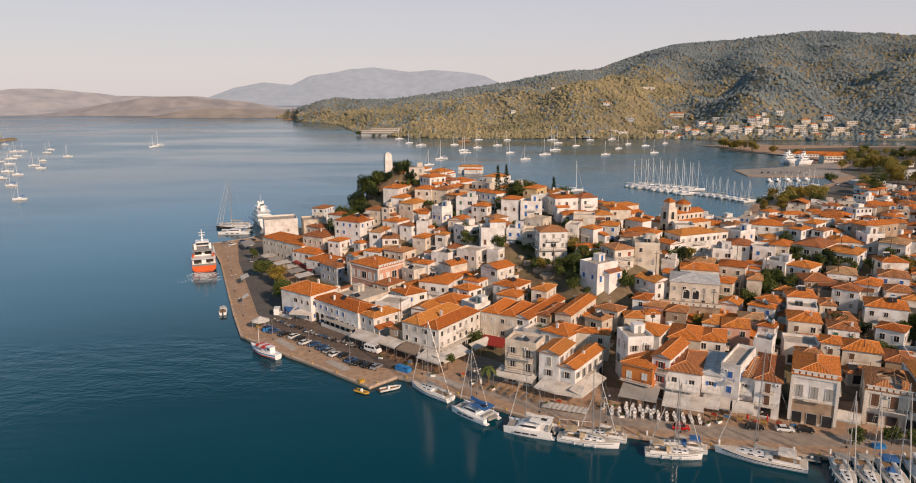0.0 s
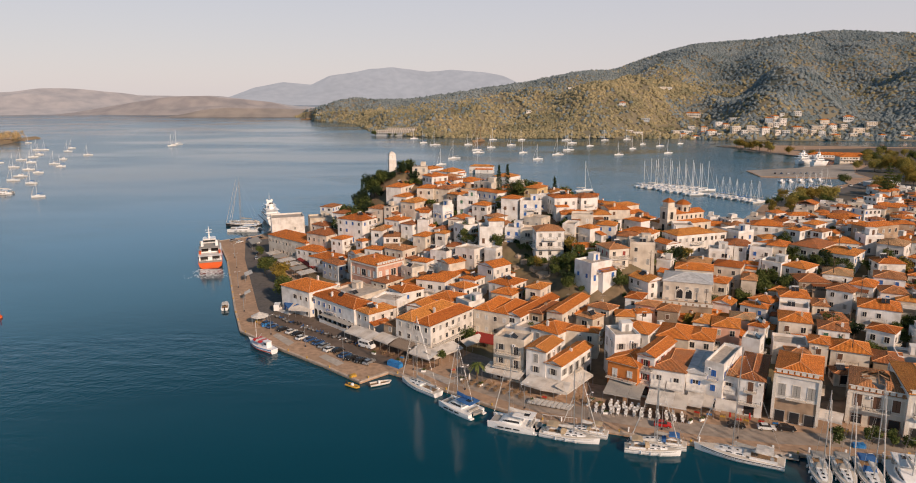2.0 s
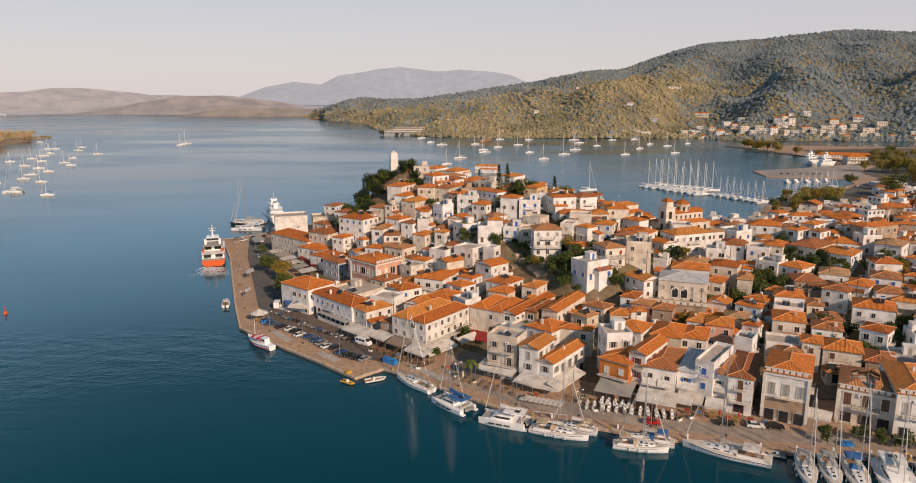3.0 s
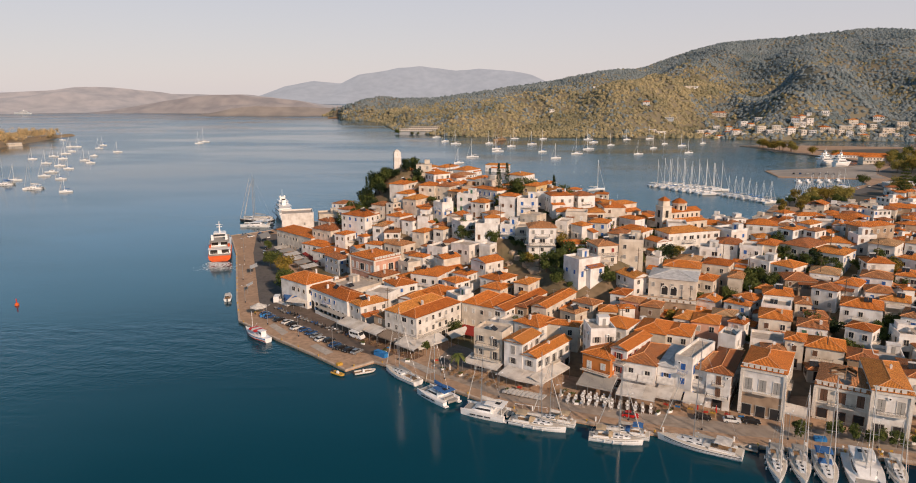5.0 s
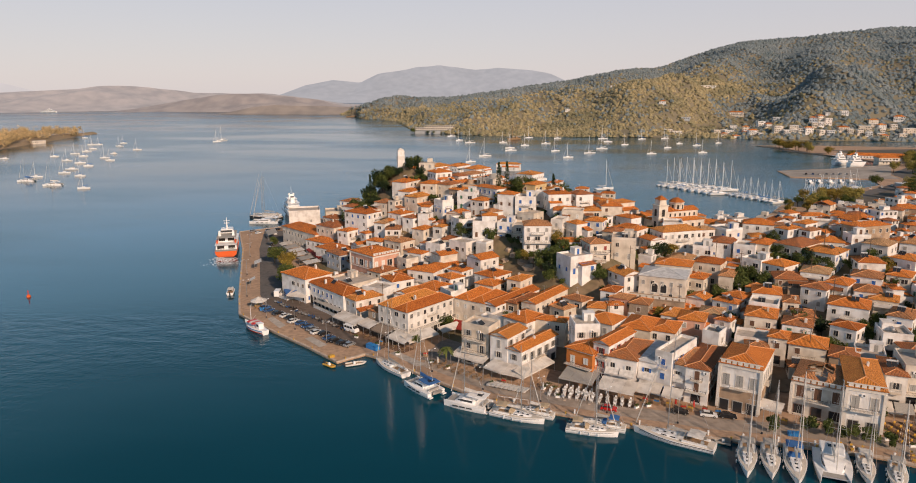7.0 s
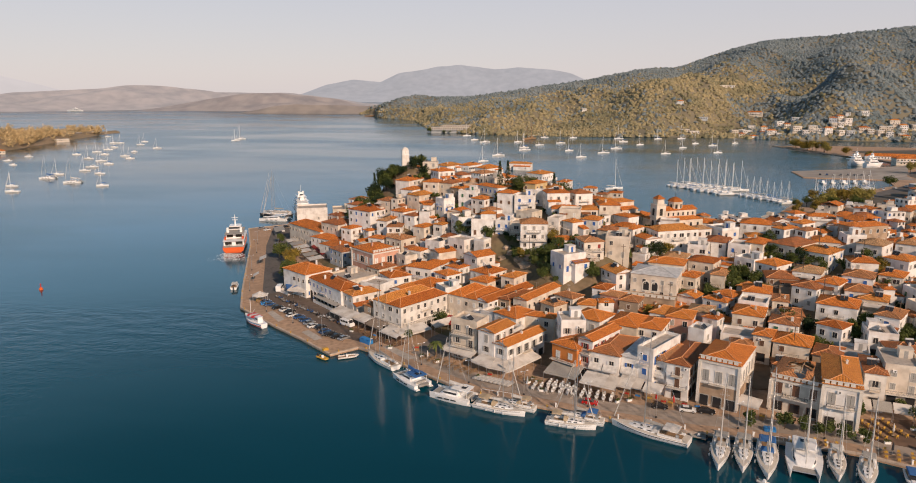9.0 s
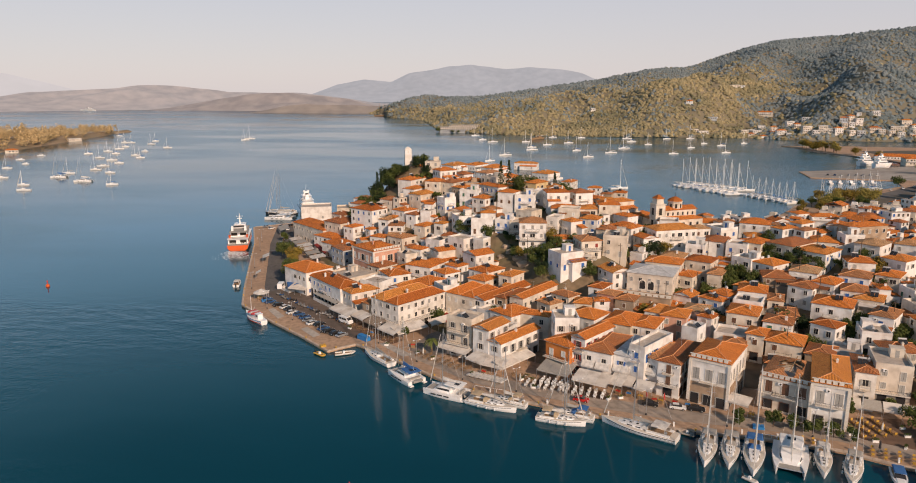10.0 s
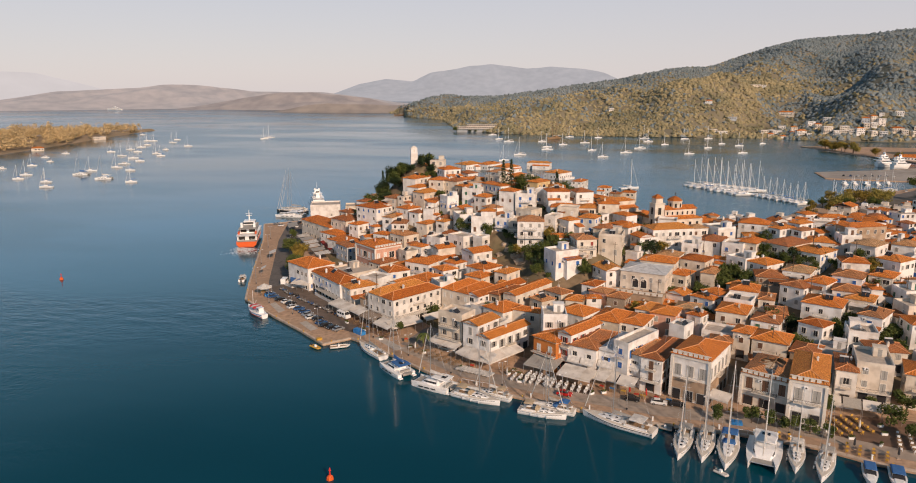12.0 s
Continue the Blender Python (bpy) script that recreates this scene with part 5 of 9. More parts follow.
def rigging(ob, L, x, foot, top, B, stays=True):
    mast = part("mast", Build().tube((x, 0, foot), (x - 0.02 * (top - foot), 0, top), 0.12, 0.08, 8), STEEL, ob, "tall aluminium mast")
    tx = x - 0.02 * (top - foot)
    for k in (0.42, 0.72):
        z = foot + (top - foot) * k
        part("spreader", Build().tube((x - 0.02 * (z - foot), -B * 0.24, z), (x - 0.02 * (z - foot), B * 0.24, z), 0.04, sides=4), STEEL, mast)
    if stays:
        for p in ((L / 2 - 0.2, 0, foot), (-L / 2 + 0.3, 0, foot), (x - 0.5, -B * 0.46, foot), (x - 0.5, B * 0.46, foot)):
            part("stay", Build().tube(p, (tx, 0, top - 0.3), 0.022, sides=3), STEEL, mast)
        part("furled_jib", Build().tube((L / 2 - 0.35, 0, foot + 0.6), (x + (L / 2 - x) * 0.12, 0, top - 1.6), 0.11, 0.06, 6), CANVAS, mast)
    return mast


def sail_yacht(m, L=13.0, cover=None, bimini=None, hullmat=None, rigged=True, label="", group="moored yachts"):
    B, free = L * 0.30, 1.05 + L * 0.012
    ob = thing("sailing_yacht", m, label or "white sailing yacht with bare mast moored at the quay", "sailing yacht", group)
    rings = hull_rings(L, B, free, 0.62, 0.8, rake=0.25)
    hl = part("hull", Build().rings(rings), hullmat or WHITE, ob)
    stripe(L, B, rings, 0.62, 0.74 if L < 17 else 0.84, SHUT["b"] if cover is CANVAS_BLUE else IRON, hl)
    if L > 17:
        stripe(L, B, rings, 0.30, 0.38, IRON, hl)
    deck = Build().rings([[(r[3][0] * 0.985, r[3][1] * 0.93, r[3][2] + 0.01) for r in rings] + [(r[4][0] * 0.985, r[4][1] * 0.93, r[4][2] + 0.01) for r in rings[::-1]],
                          [(r[3][0] * 0.98, r[3][1] * 0.9, r[3][2] + 0.05) for r in rings] + [(r[4][0] * 0.98, r[4][1] * 0.9, r[4][2] + 0.05) for r in rings[::-1]]])
    part("deck", deck, plain("teak_deck", (0.64, 0.58, 0.50), 0.8) if "teak_deck" not in bpy.data.materials else bpy.data.materials["teak_deck"], ob)
    z = free + 0.08
    sec = []
    for x, hw, hh in ((-L * 0.08, B * 0.27, 0.55), (L * 0.05, B * 0.27, 0.52), (L * 0.2, B * 0.2, 0.38), (L * 0.3, B * 0.1, 0.08)):
        sec.append([(x, -hw, z), (x, hw, z), (x, hw * 0.8, z + hh), (x, -hw * 0.8, z + hh)])
    cab = part("coachroof", Build().rings(sec), WHITE, ob)
    for s in (-1, 1):
        part("cabin_window", Build().hexa([(-L * 0.04, s * B * 0.262 - 0.02, z + 0.2), (L * 0.14, s * B * 0.225 - 0.02, z + 0.18), (L * 0.14, s * B * 0.225 + 0.02, z + 0.18), (-L * 0.04, s * B * 0.262 + 0.02, z + 0.2)],
                                          [(-L * 0.04, s * B * 0.235 - 0.02, z + 0.42), (L * 0.14, s * B * 0.2 - 0.02, z + 0.36), (L * 0.14, s * B * 0.2 + 0.02, z + 0.36), (-L * 0.04, s * B * 0.235 + 0.02, z + 0.42)]), GLASS, cab)
    for k in range(3):
        part("hatch", Build().box(L * (0.02 + 0.09 * k), 0, z + 0.5 - 0.1 * k, 0.55, 0.55, 0.1), GLASS, cab)
    part("cockpit_well", Build().box(-L * 0.27, 0, z - 0.02, L * 0.28, B * 0.42, 0.05), WOOD, ob)
    for s in (-1, 1):
        part("cockpit_bench", Build().box(-L * 0.27, s * B * 0.3, z, L * 0.3, B * 0.12, 0.32), WHITE, ob)
        part("steering_wheel", Build().tube((-L * 0.36, s * B * 0.2 - 0.02, z + 0.65), (-L * 0.36, s * B * 0.2 + 0.03, z + 0.65), 0.42, sides=10), STEEL, ob)
        part("pushpit_rail", Build().tube((-L / 2 + 0.2, s * B * 0.38, z + 0.6), (L / 2 - 0.9, s * 0.25, z + 0.85), 0.02, sides=3), STEEL, ob)
    if rigged:
        top = L * 1.32 + 1.2
        mast = rigging(ob, L, L * 0.08, z + 0.4, top, B)
        bm = part("boom", Build().tube((L * 0.07, 0, z + 1.5), (-L * 0.3, 0, z + 1.6), 0.11, sides=6), STEEL, mast)
        part("sail_cover", Build().rings([[(x, -w, z + 1.58), (x, w, z + 1.58), (x, w * 0.5, z + 1.58 + hh), (x, -w * 0.5, z + 1.58 + hh)] for x, w, hh in
                                          ((L * 0.065, 0.2, 0.75), (-L * 0.1, 0.22, 0.5), (-L * 0.29, 0.14, 0.25))]), cover or CANVAS, bm)
    if bimini:
        bb = part("bimini", Build().rings([[(x, -B * 0.36, z + 1.75 + d), (x, B * 0.36, z + 1.75 + d), (x, B * 0.3, z + 1.95 + d), (x, -B * 0.3, z + 1.95 + d)] for x, d in
                                           ((-L * 0.18, 0), (-L * 0.27, 0.14), (-L * 0.37, 0.0))]), bimini, ob)
        for x in (-L * 0.18, -L * 0.36):
            for s in (-1, 1):
                part("bimini_pole", Build().tube((x, s * B * 0.35, z), (x, s * B * 0.34, z + 1.8), 0.02, sides=3), STEEL, bb)
        part("sprayhood", Build().rings([[(x, -w, z + 0.35), (x, w, z + 0.35), (x, w * 0.8, z + hh), (x, -w * 0.8, z + hh)] for x, w, hh in ((-L * 0.13, B * 0.3, 1.15), (-L * 0.05, B * 0.27, 0.75))]), bimini, ob)
    for k in range(3):
        part("fender", Build().lathe(-L * 0.2 + k * L * 0.17, -B * 0.5 * 1.02, [(0.03, 0.3), (0.14, 0.45), (0.14, 0.95), (0.03, 1.1)], 6), WHITE, ob)
    return ob


def catamaran(m, L=12.5, cover=None, label="", rigged=True):
    B, free, hb = L * 0.55, 1.3, L * 0.12
    ob = thing("catamaran", m, label or "white sailing catamaran with low cabin moored at the quay", "catamaran", "moored yachts")
    for s in (-1, 1):
        rings = hull_rings(L, hb * 1.35, free, 0.7, 0.75, rake=0.1)
        rings = [[(x, y + s * (B / 2 - hb * 0.6), z) for x, y, z in r] for r in rings]
        hl = part("hull", Build().rings(rings), WHITE, ob)
        part("stern_step", Build().box(-L / 2 - 0.35, s * (B / 2 - hb * 0.6), 0.15, 0.9, hb * 0.9, 0.3), WHITE, hl)
        for k in range(3):
            part("hull_window", Build().box(-L * 0.15 + k * L * 0.17, s * (B / 2 - hb * 0.6 + hb * 0.665), 0.7, 1.5, 0.05, 0.32), GLASS, hl)
    part("bridge_deck", Build().box(-L * 0.08, 0, 0.75, L * 0.72, B - hb * 1.4, free - 0.72), WHITE, ob)
    part("trampoline", Build().box(L * 0.36, 0, free - 0.12, L * 0.17, B - hb * 1.8, 0.04), CANVAS_GREY, ob)
    part("crossbeam", Build().tube((L * 0.45, -(B / 2 - hb * 0.6), free), (L * 0.45, B / 2 - hb * 0.6, free), 0.12), STEEL, ob)
    z = free + 0.05
    sec = [[(x, -w, z), (x, w, z), (x, w * 0.86, z + hh), (x, -w * 0.86, z + hh)] for x, w, hh in ((-L * 0.2, B * 0.32, 1.15), (L * 0.08, B * 0.32, 1.2), (L * 0.2, B * 0.27, 0.7), (L * 0.27, B * 0.2, 0.1))]
    cab = part("saloon", Build().rings(sec), WHITE, ob)
    part("saloon_window", Build().rings([[(x, -w, z + 0.42), (x, w, z + 0.42), (x, w * 0.94, z + 0.42 + hh), (x, -w * 0.94, z + 0.42 + hh)] for x, w, hh in ((-L * 0.17, B * 0.305, 0.5), (L * 0.09, B * 0.305, 0.5), (L * 0.195, B * 0.262, 0.2))]), GLASS, cab)
    top = part("hardtop", Build().rings([[(x, -w, z + 1.95 + d), (x, w, z + 1.95 + d), (x, w * 0.92, z + 2.1 + d), (x, -w * 0.92, z + 2.1 + d)] for x, w, d in ((-L * 0.46, B * 0.33, 0), (-L * 0.25, B * 0.34, 0.1), (-L * 0.02, B * 0.28, 0))]), cover or WHITE, ob)
    part("roof_hatch", Build().box(-L * 0.3, 0, z + 2.16, 1.3, 1.7, 0.1), GLASS, top)
    for x in (-L * 0.43, -L * 0.2):
        for s in (-1, 1):
            part("hardtop_post", Build().tube((x, s * B * 0.3, z), (x, s * B * 0.3, z + 1.98), 0.05, sides=5), WHITE, top)
    part("cockpit_seat", Build().box(-L * 0.4, 0, z, 0.7, B * 0.55, 0.45), CANVAS_GREY, ob)
    part("dinghy", Build().rings(hull_rings(2.8, 1.4, 0.35, 0.5, 0.9, 6)), CANVAS_GREY, ob, m=pose(-L * 0.53, 0, 1.1, 0, 0, 90))
    if rigged:
        mast = rigging(ob, L * 0.9, L * 0.1, z + 1.1, L * 1.45 + 1.5, B * 0.8)
        bm = part("boom", Build().tube((L * 0.09, 0, z + 2.4), (-L * 0.36, 0, z + 2.55), 0.13), STEEL, mast)
        part("sail_cover", Build().rings([[(x, -w, z + 2.5), (x, w, z + 2.5), (x, w * 0.5, z + 2.5 + hh), (x, -w * 0.5, z + 2.5 + hh)] for x, w, hh in ((L * 0.085, 0.24, 0.85), (-L * 0.12, 0.26, 0.6), (-L * 0.35, 0.16, 0.3))]), cover or CANVAS, bm)
    return ob


def motor_boat(m, L=7.5, cover=None, label=""):
    B = L * 0.36
    ob = thing("motor_boat", m, label or "small white motor boat with an open cockpit", "motor boat", "small boats")
    part("hull", Build().rings(hull_rings(L, B, 0.95, 0.6, 0.92, rake=0.5)), WHITE, ob)
    part("deck", Build().box(L * 0.18, 0, 1.0, L * 0.34, B * 0.6, 0.16, taper=0.8), WHITE, ob)
    part("cockpit_floor", Build().box(-L * 0.22, 0, 0.98, L * 0.5, B * 0.72, 0.05), WOOD, ob)
    part("windscreen", Build().rings([[(L * 0.05, -B * 0.36, 1.05), (L * 0.05, B * 0.36, 1.05), (L * 0.09, B * 0.36, 1.05), (L * 0.09, -B * 0.36, 1.05)],
                                      [(-L * 0.03, -B * 0.32, 1.65), (-L * 0.03, B * 0.32, 1.65), (0, B * 0.32, 1.65), (0, -B * 0.32, 1.65)]]), GLASS, ob)
    for s in (-1, 1):
        part("seat", Build().box(-L * 0.1, s * B * 0.2, 1.0, 0.6, 0.55, 0.5), CANVAS, ob)
    tp = part("canopy", Build().rings([[(x, -B * 0.38, 2.0 + d), (x, B * 0.38, 2.0 + d), (x, B * 0.32, 2.14 + d), (x, -B * 0.32, 2.14 + d)] for x, d in ((-L * 0.38, 0), (-L * 0.18, 0.08), (L * 0.04, 0))]), cover or CANVAS, ob)
    for x in (-L * 0.36, L * 0.02):
        for s in (-1, 1):
            part("canopy_pole", Build().tube((x, s * B * 0.36, 1.0), (x, s * B * 0.36, 2.05), 0.025, sides=4), STEEL, tp)
    part("outboard_motor", Build().box(-L / 2 - 0.25, 0, 0.2, 0.5, 0.45, 1.2, taper=0.8), IRON, ob)
    return ob


def launch(m, L, label):
    """A cabin launch far off: hull, cabin and windows."""
    B = L * 0.34
    ob = thing("motor_boat", m, label, "motor boat", "small boats")
    part("hull", Build().rings(hull_rings(L, B, 1.1, 0.6, 0.92, 8, rake=0.5)), WHITE, ob)
    cab = part("cabin", Build().rings([[(x, -w, 1.1), (x, w, 1.1), (x - 0.2, w * 0.85, 1.1 + hh), (x - 0.2, -w * 0.85, 1.1 + hh)] for x, w, hh in ((-L * 0.22, B * 0.36, 1.5), (L * 0.08, B * 0.36, 1.5), (L * 0.24, B * 0.26, 0.2))]), WHITE, ob)
    part("window", Build().box(-L * 0.07, 0, 1.75, L * 0.26, B * 0.70, 0.5), GLASS, cab)


def rib(m, L=5.0, tube_mat=None, label=""):
    ob = thing("inflatable_boat", m, label or "small inflatable boat with grey tubes", "dinghy", "small boats")
    B = L * 0.4
    pts = [(-L / 2, -B / 2 + 0.25), (L * 0.15, -B / 2 + 0.25), (L * 0.38, -B * 0.3), (L / 2, 0), (L * 0.38, B * 0.3), (L * 0.15, B / 2 - 0.25), (-L / 2, B / 2 - 0.25)]
    tb = Build()
    sec = []
    for i, p in enumerate(pts):
        a, b = Vector(pts[max(i - 1, 0)]), Vector(pts[min(i + 1, len(pts) - 1)])
        t = (b - a).normalized()
        sec.append([(p[0] - t.y * 0.26 * math.cos(q), p[1] + t.x * 0.26 * math.cos(q), 0.42 + 0.26 * math.sin(q) + 0.12 * (1 if i == 3 else 0)) for q in [2 * math.pi * k / 8 for k in range(8)]])
    part("tube", tb.rings(sec), tube_mat or CANVAS_GREY, ob)
    part("floor", Build().box(-L * 0.1, 0, 0.05, L * 0.8, B * 0.6, 0.3), WOOD, ob)
    part("console", Build().box(-L * 0.05, 0, 0.35, 0.6, 0.7, 0.75, taper=0.8), WHITE, ob)
    part("outboard_motor", Build().box(-L / 2 - 0.1, 0, 0.2, 0.4, 0.4, 1.0, taper=0.8), IRON, ob)
    return ob


def fishing_boat(m, L=13.5):
    ob = thing("fishing_boat", m, "wooden fishing boat with blue trim and red awning beside the quay", "fishing boat")
    B = L * 0.32
    rings = hull_rings(L, B, 1.25, 0.55, 0.55, rake=0.9)
    rings = [[(x, y, z + 0.55 * (max(0, abs(x) / L * 2 - 0.3)) ** 2 * (1 if z > 0.5 else 0)) for x, y, z in r] for r in rings]
    hl = part("hull", Build().rings(rings), WHITE, ob)
    stripe(L, B, rings, 0.62, 0.98, BLUE, hl, "painted_strake")
    stripe(L, B, rings, -0.3, 0.12, RED, hl, "boot_top")
    part("deck", Build().box(0, 0, 1.22, L * 0.7, B * 0.6, 0.05), WOOD, ob)
    wh = part("wheelhouse", Build().box(-L * 0.22, 0, 1.05, 2.0, 1.7, 2.0).box(-L * 0.22, 0, 3.05, 2.4, 2.0, 0.12), WHITE, ob)
    for s in (-1, 1):
        part("wheelhouse_window", Build().box(-L * 0.22, s * 0.86, 2.1, 1.4, 0.05, 0.6), GLASS, wh)
    part("wheelhouse_window", Build().box(-L * 0.22 + 1.01, 0, 2.1, 0.05, 1.3, 0.6), GLASS, wh)
    aw = part("awning", Build().rings([[(x, -1.9, 2.7), (x, 1.9, 2.7), (x, 1.2, 3.1), (x, -1.2, 3.1)] for x in (-L * 0.13, L * 0.17)]), RED, ob)
    part("awning_panel", Build().rings([[(x, -1.95, 2.68), (x, 1.95, 2.68), (x, 1.24, 3.13), (x, -1.24, 3.13)] for x in (-L * 0.03, L * 0.06)]), CANVAS, aw, "white middle panel of the awning")
    for x in (-L * 0.09, L * 0.15):
        for s in (-1, 1):
            part("awning_post", Build().tube((x, s * 1.7, 1.2), (x, s * 1.7, 2.75), 0.04, sides=4), STEEL, aw)
    ms = part("mast", Build().tube((L * 0.22, 0, 1.0), (L * 0.22, 0, 8.0), 0.1, 0.06), WHITE, ob)
    part("derrick", Build().tube((L * 0.22, 0, 2.0), (-L * 0.05, 0.2, 5.2), 0.06), WHITE, ms)
    part("net_pile", Build().lathe(L * 0.3, 0, [(0.8, 1.06), (0.7, 1.35), (0.3, 1.5)], 8), YELLOW, ob)
    return ob


def ferry(m, L=36.0, B=10.5):
    ob = thing("ferry", m, "white passenger ferry with an orange-red hull backing from the quay", "ferry")
    rings = hull_rings(L, B, 2.6, 0.45, 0.96, rake=2.0)
    hl = part("hull", Build().rings(rings), ORANGE, ob, "orange-red hull")
    stripe(L, B, rings, 0.3, 0.99, WHITE, hl, "white_band")
    part("stern_ramp", Build().box(-L / 2 - 0.25, 0, 0.5, 0.3, B * 0.6, 1.5), ORANGE, hl, "bright orange stern gate")
    part("main_deck", Build().box(-L * 0.03, 0, 2.62, L * 0.9, B * 0.9, 0.15), CANVAS_GREY, ob)
    d1 = part("lower_deckhouse", Build().rings([[(x, -w, 2.77), (x, w, 2.77), (x, w * 0.97, 5.2), (x, -w * 0.97, 5.2)] for x, w in ((-L * 0.40, B * 0.46), (L * 0.22, B * 0.46), (L * 0.33, B * 0.3))]), WHITE, ob)
    d2 = part("upper_deckhouse", Build().rings([[(x, -w, 5.36), (x, w, 5.36), (x, w * 0.95, 7.7), (x, -w * 0.95, 7.7)] for x, w in ((-L * 0.24, B * 0.40), (L * 0.16, B * 0.40), (L * 0.24, B * 0.3))]), WHITE, ob)
    part("upper_deck", Build().box(-L * 0.06, 0, 5.2, L * 0.74, B * 0.96, 0.16), WHITE, ob)
    part("roof_deck", Build().box(-L * 0.06, 0, 7.7, L * 0.5, B * 0.84, 0.15), CANVAS_GREY, ob)
    br = part("bridge", Build().rings([[(x, -w, 7.85), (x, w, 7.85), (x - 0.3, w * 0.9, 9.9), (x - 0.3, -w * 0.9, 9.9)] for x, w in ((L * 0.0, B * 0.3), (L * 0.14, B * 0.3), (L * 0.17, B * 0.22))]), WHITE, ob)
    part("bridge_window", Build().box(L * 0.07, 0, 8.7, L * 0.19, B * 0.585, 0.7), GLASS, br)
    for z, hw, dk, x0, n in ((3.6, B * 0.462, d1, -L * 0.36, 9), (6.1, B * 0.398, d2, -L * 0.2, 6)):
        for k in range(n):
            for s in (-1, 1):
                part("window", Build().box(x0 + k * 2.2, s * hw, z, 1.5, 0.08, 0.9), GLASS, dk)
    for s in (-1, 1):
        # flat near-black panels painted as the shade of open decks
        part("stern_opening", Build().box(-L * 0.40 - 0.02, s * B * 0.24, 3.0, 0.1, B * 0.3, 1.7), DARK, d1)
        part("stern_opening", Build().box(-L * 0.24 - 0.02, s * B * 0.2, 5.8, 0.1, B * 0.28, 1.4), DARK, d2)
        part("funnel", Build().box(-L * 0.16, s * B * 0.3, 7.85, 2.0, 1.2, 2.4, taper=0.8), WHITE, ob)
        part("rail", Build().tube((-L * 0.42, s * B * 0.46, 6.3), (L * 0.1, s * B * 0.46, 6.3), 0.05, sides=4), WHITE, ob)
        part("lifeboat", Build().rings(hull_rings(3.4, 1.3, 0.7, 0.5, 0.5, 6)), ORANGE, ob, m=pose(-L * 0.3, s * B * 0.4, 5.7))
    part("stern_band", Build().box(-L * 0.395, 0, 2.8, 0.5, B * 0.9, 0.7), WHITE, ob)
    ms = part("mast", Build().lathe(L * 0.04, 0, [(0.5, 9.9), (0.3, 12.5), (0.12, 15.5)], 6), WHITE, ob)
    part("radar", Build().box(L * 0.04, 0, 12.6, 0.4, 2.6, 0.25), WHITE, ms)
    part("crosstree", Build().box(L * 0.04, 0, 13.8, 0.2, 3.2, 0.15), WHITE, ms)
    return ob


def motor_yacht(m, L=46.0):
    B = 9.0
    ob = thing("motor_yacht", m, "large white motor yacht with stacked decks and dark windows", "motor yacht")
    rings = hull_rings(L, B, 4.2, 0.5, 0.85, rake=3.0)
    hl = part("hull", Build().rings(rings), WHITE, ob)
    for k in range(9 if L < 40 and m.translation.x < 0 else 0):
        for s in (-1, 1):
            part("porthole", Build().box(-L * 0.3 + k * 3.0, s * B * 0.485, 2.0, 1.2, 0.25, 0.6), GLASS, hl)
    for z, x0, x1, hw, hh in ((4.3, -L * 0.38, L * 0.22, B * 0.44, 2.3), (6.75, -L * 0.28, L * 0.14, B * 0.38, 2.2), (9.1, -L * 0.14, L * 0.06, B * 0.3, 1.9)):
        dk = part("deckhouse", Build().rings([[(x, -w, z), (x, w, z), (x - 0.4, w * 0.93, z + hh), (x - 0.4, -w * 0.93, z + hh)] for x, w in ((x0, hw), (x1 - 2, hw), (x1 + 1.5, hw * 0.55))]), WHITE, ob)
        part("window_band", Build().rings([[(x, -w, z + 0.9), (x, w, z + 0.9), (x - 0.2, w * 0.97, z + 1.6), (x - 0.2, -w * 0.97, z + 1.6)] for x, w in ((x0 + 1.5, hw + 0.02), (x1 - 2, hw + 0.02), (x1 + 1.0, hw * 0.6))]), GLASS, dk)
        part("deck_overhang", Build().box((x0 + x1) / 2 - 1.5, 0, z + hh, x1 - x0 + 4, hw * 2.15, 0.16), WHITE, dk)
    ms = part("radar_arch", Build().box(-L * 0.07, 0, 11.0, 1.6, 4.0, 2.4, taper=0.6), WHITE, ob)
    part("satellite_dome", Build().lathe(-L * 0.07, 1.3, [(0.5, 12.6), (0.75, 13.2), (0.6, 13.9), (0.1, 14.2)], 8), WHITE, ms)
    part("satellite_dome", Build().lathe(-L * 0.07, -1.3, [(0.5, 12.6), (0.75, 13.2), (0.6, 13.9), (0.1, 14.2)], 8), WHITE, ms)
    part("aerial", Build().tube((-L * 0.07, 0, 13.2), (-L * 0.07, 0, 18.0), 0.12, 0.04), WHITE, ms)
    part("funnel", Build().box(-L * 0.2, 0, 9.0, 3.0, 2.6, 3.0, taper=0.75), WHITE, ob)
    part("funnel_top", Build().box(-L * 0.2, 0, 12.0, 2.3, 2.0, 0.5), DARK, ob)
    return ob


def afloat(x, y, turn):
    return pose(x, y, SEA_Z, 0, 0, turn)


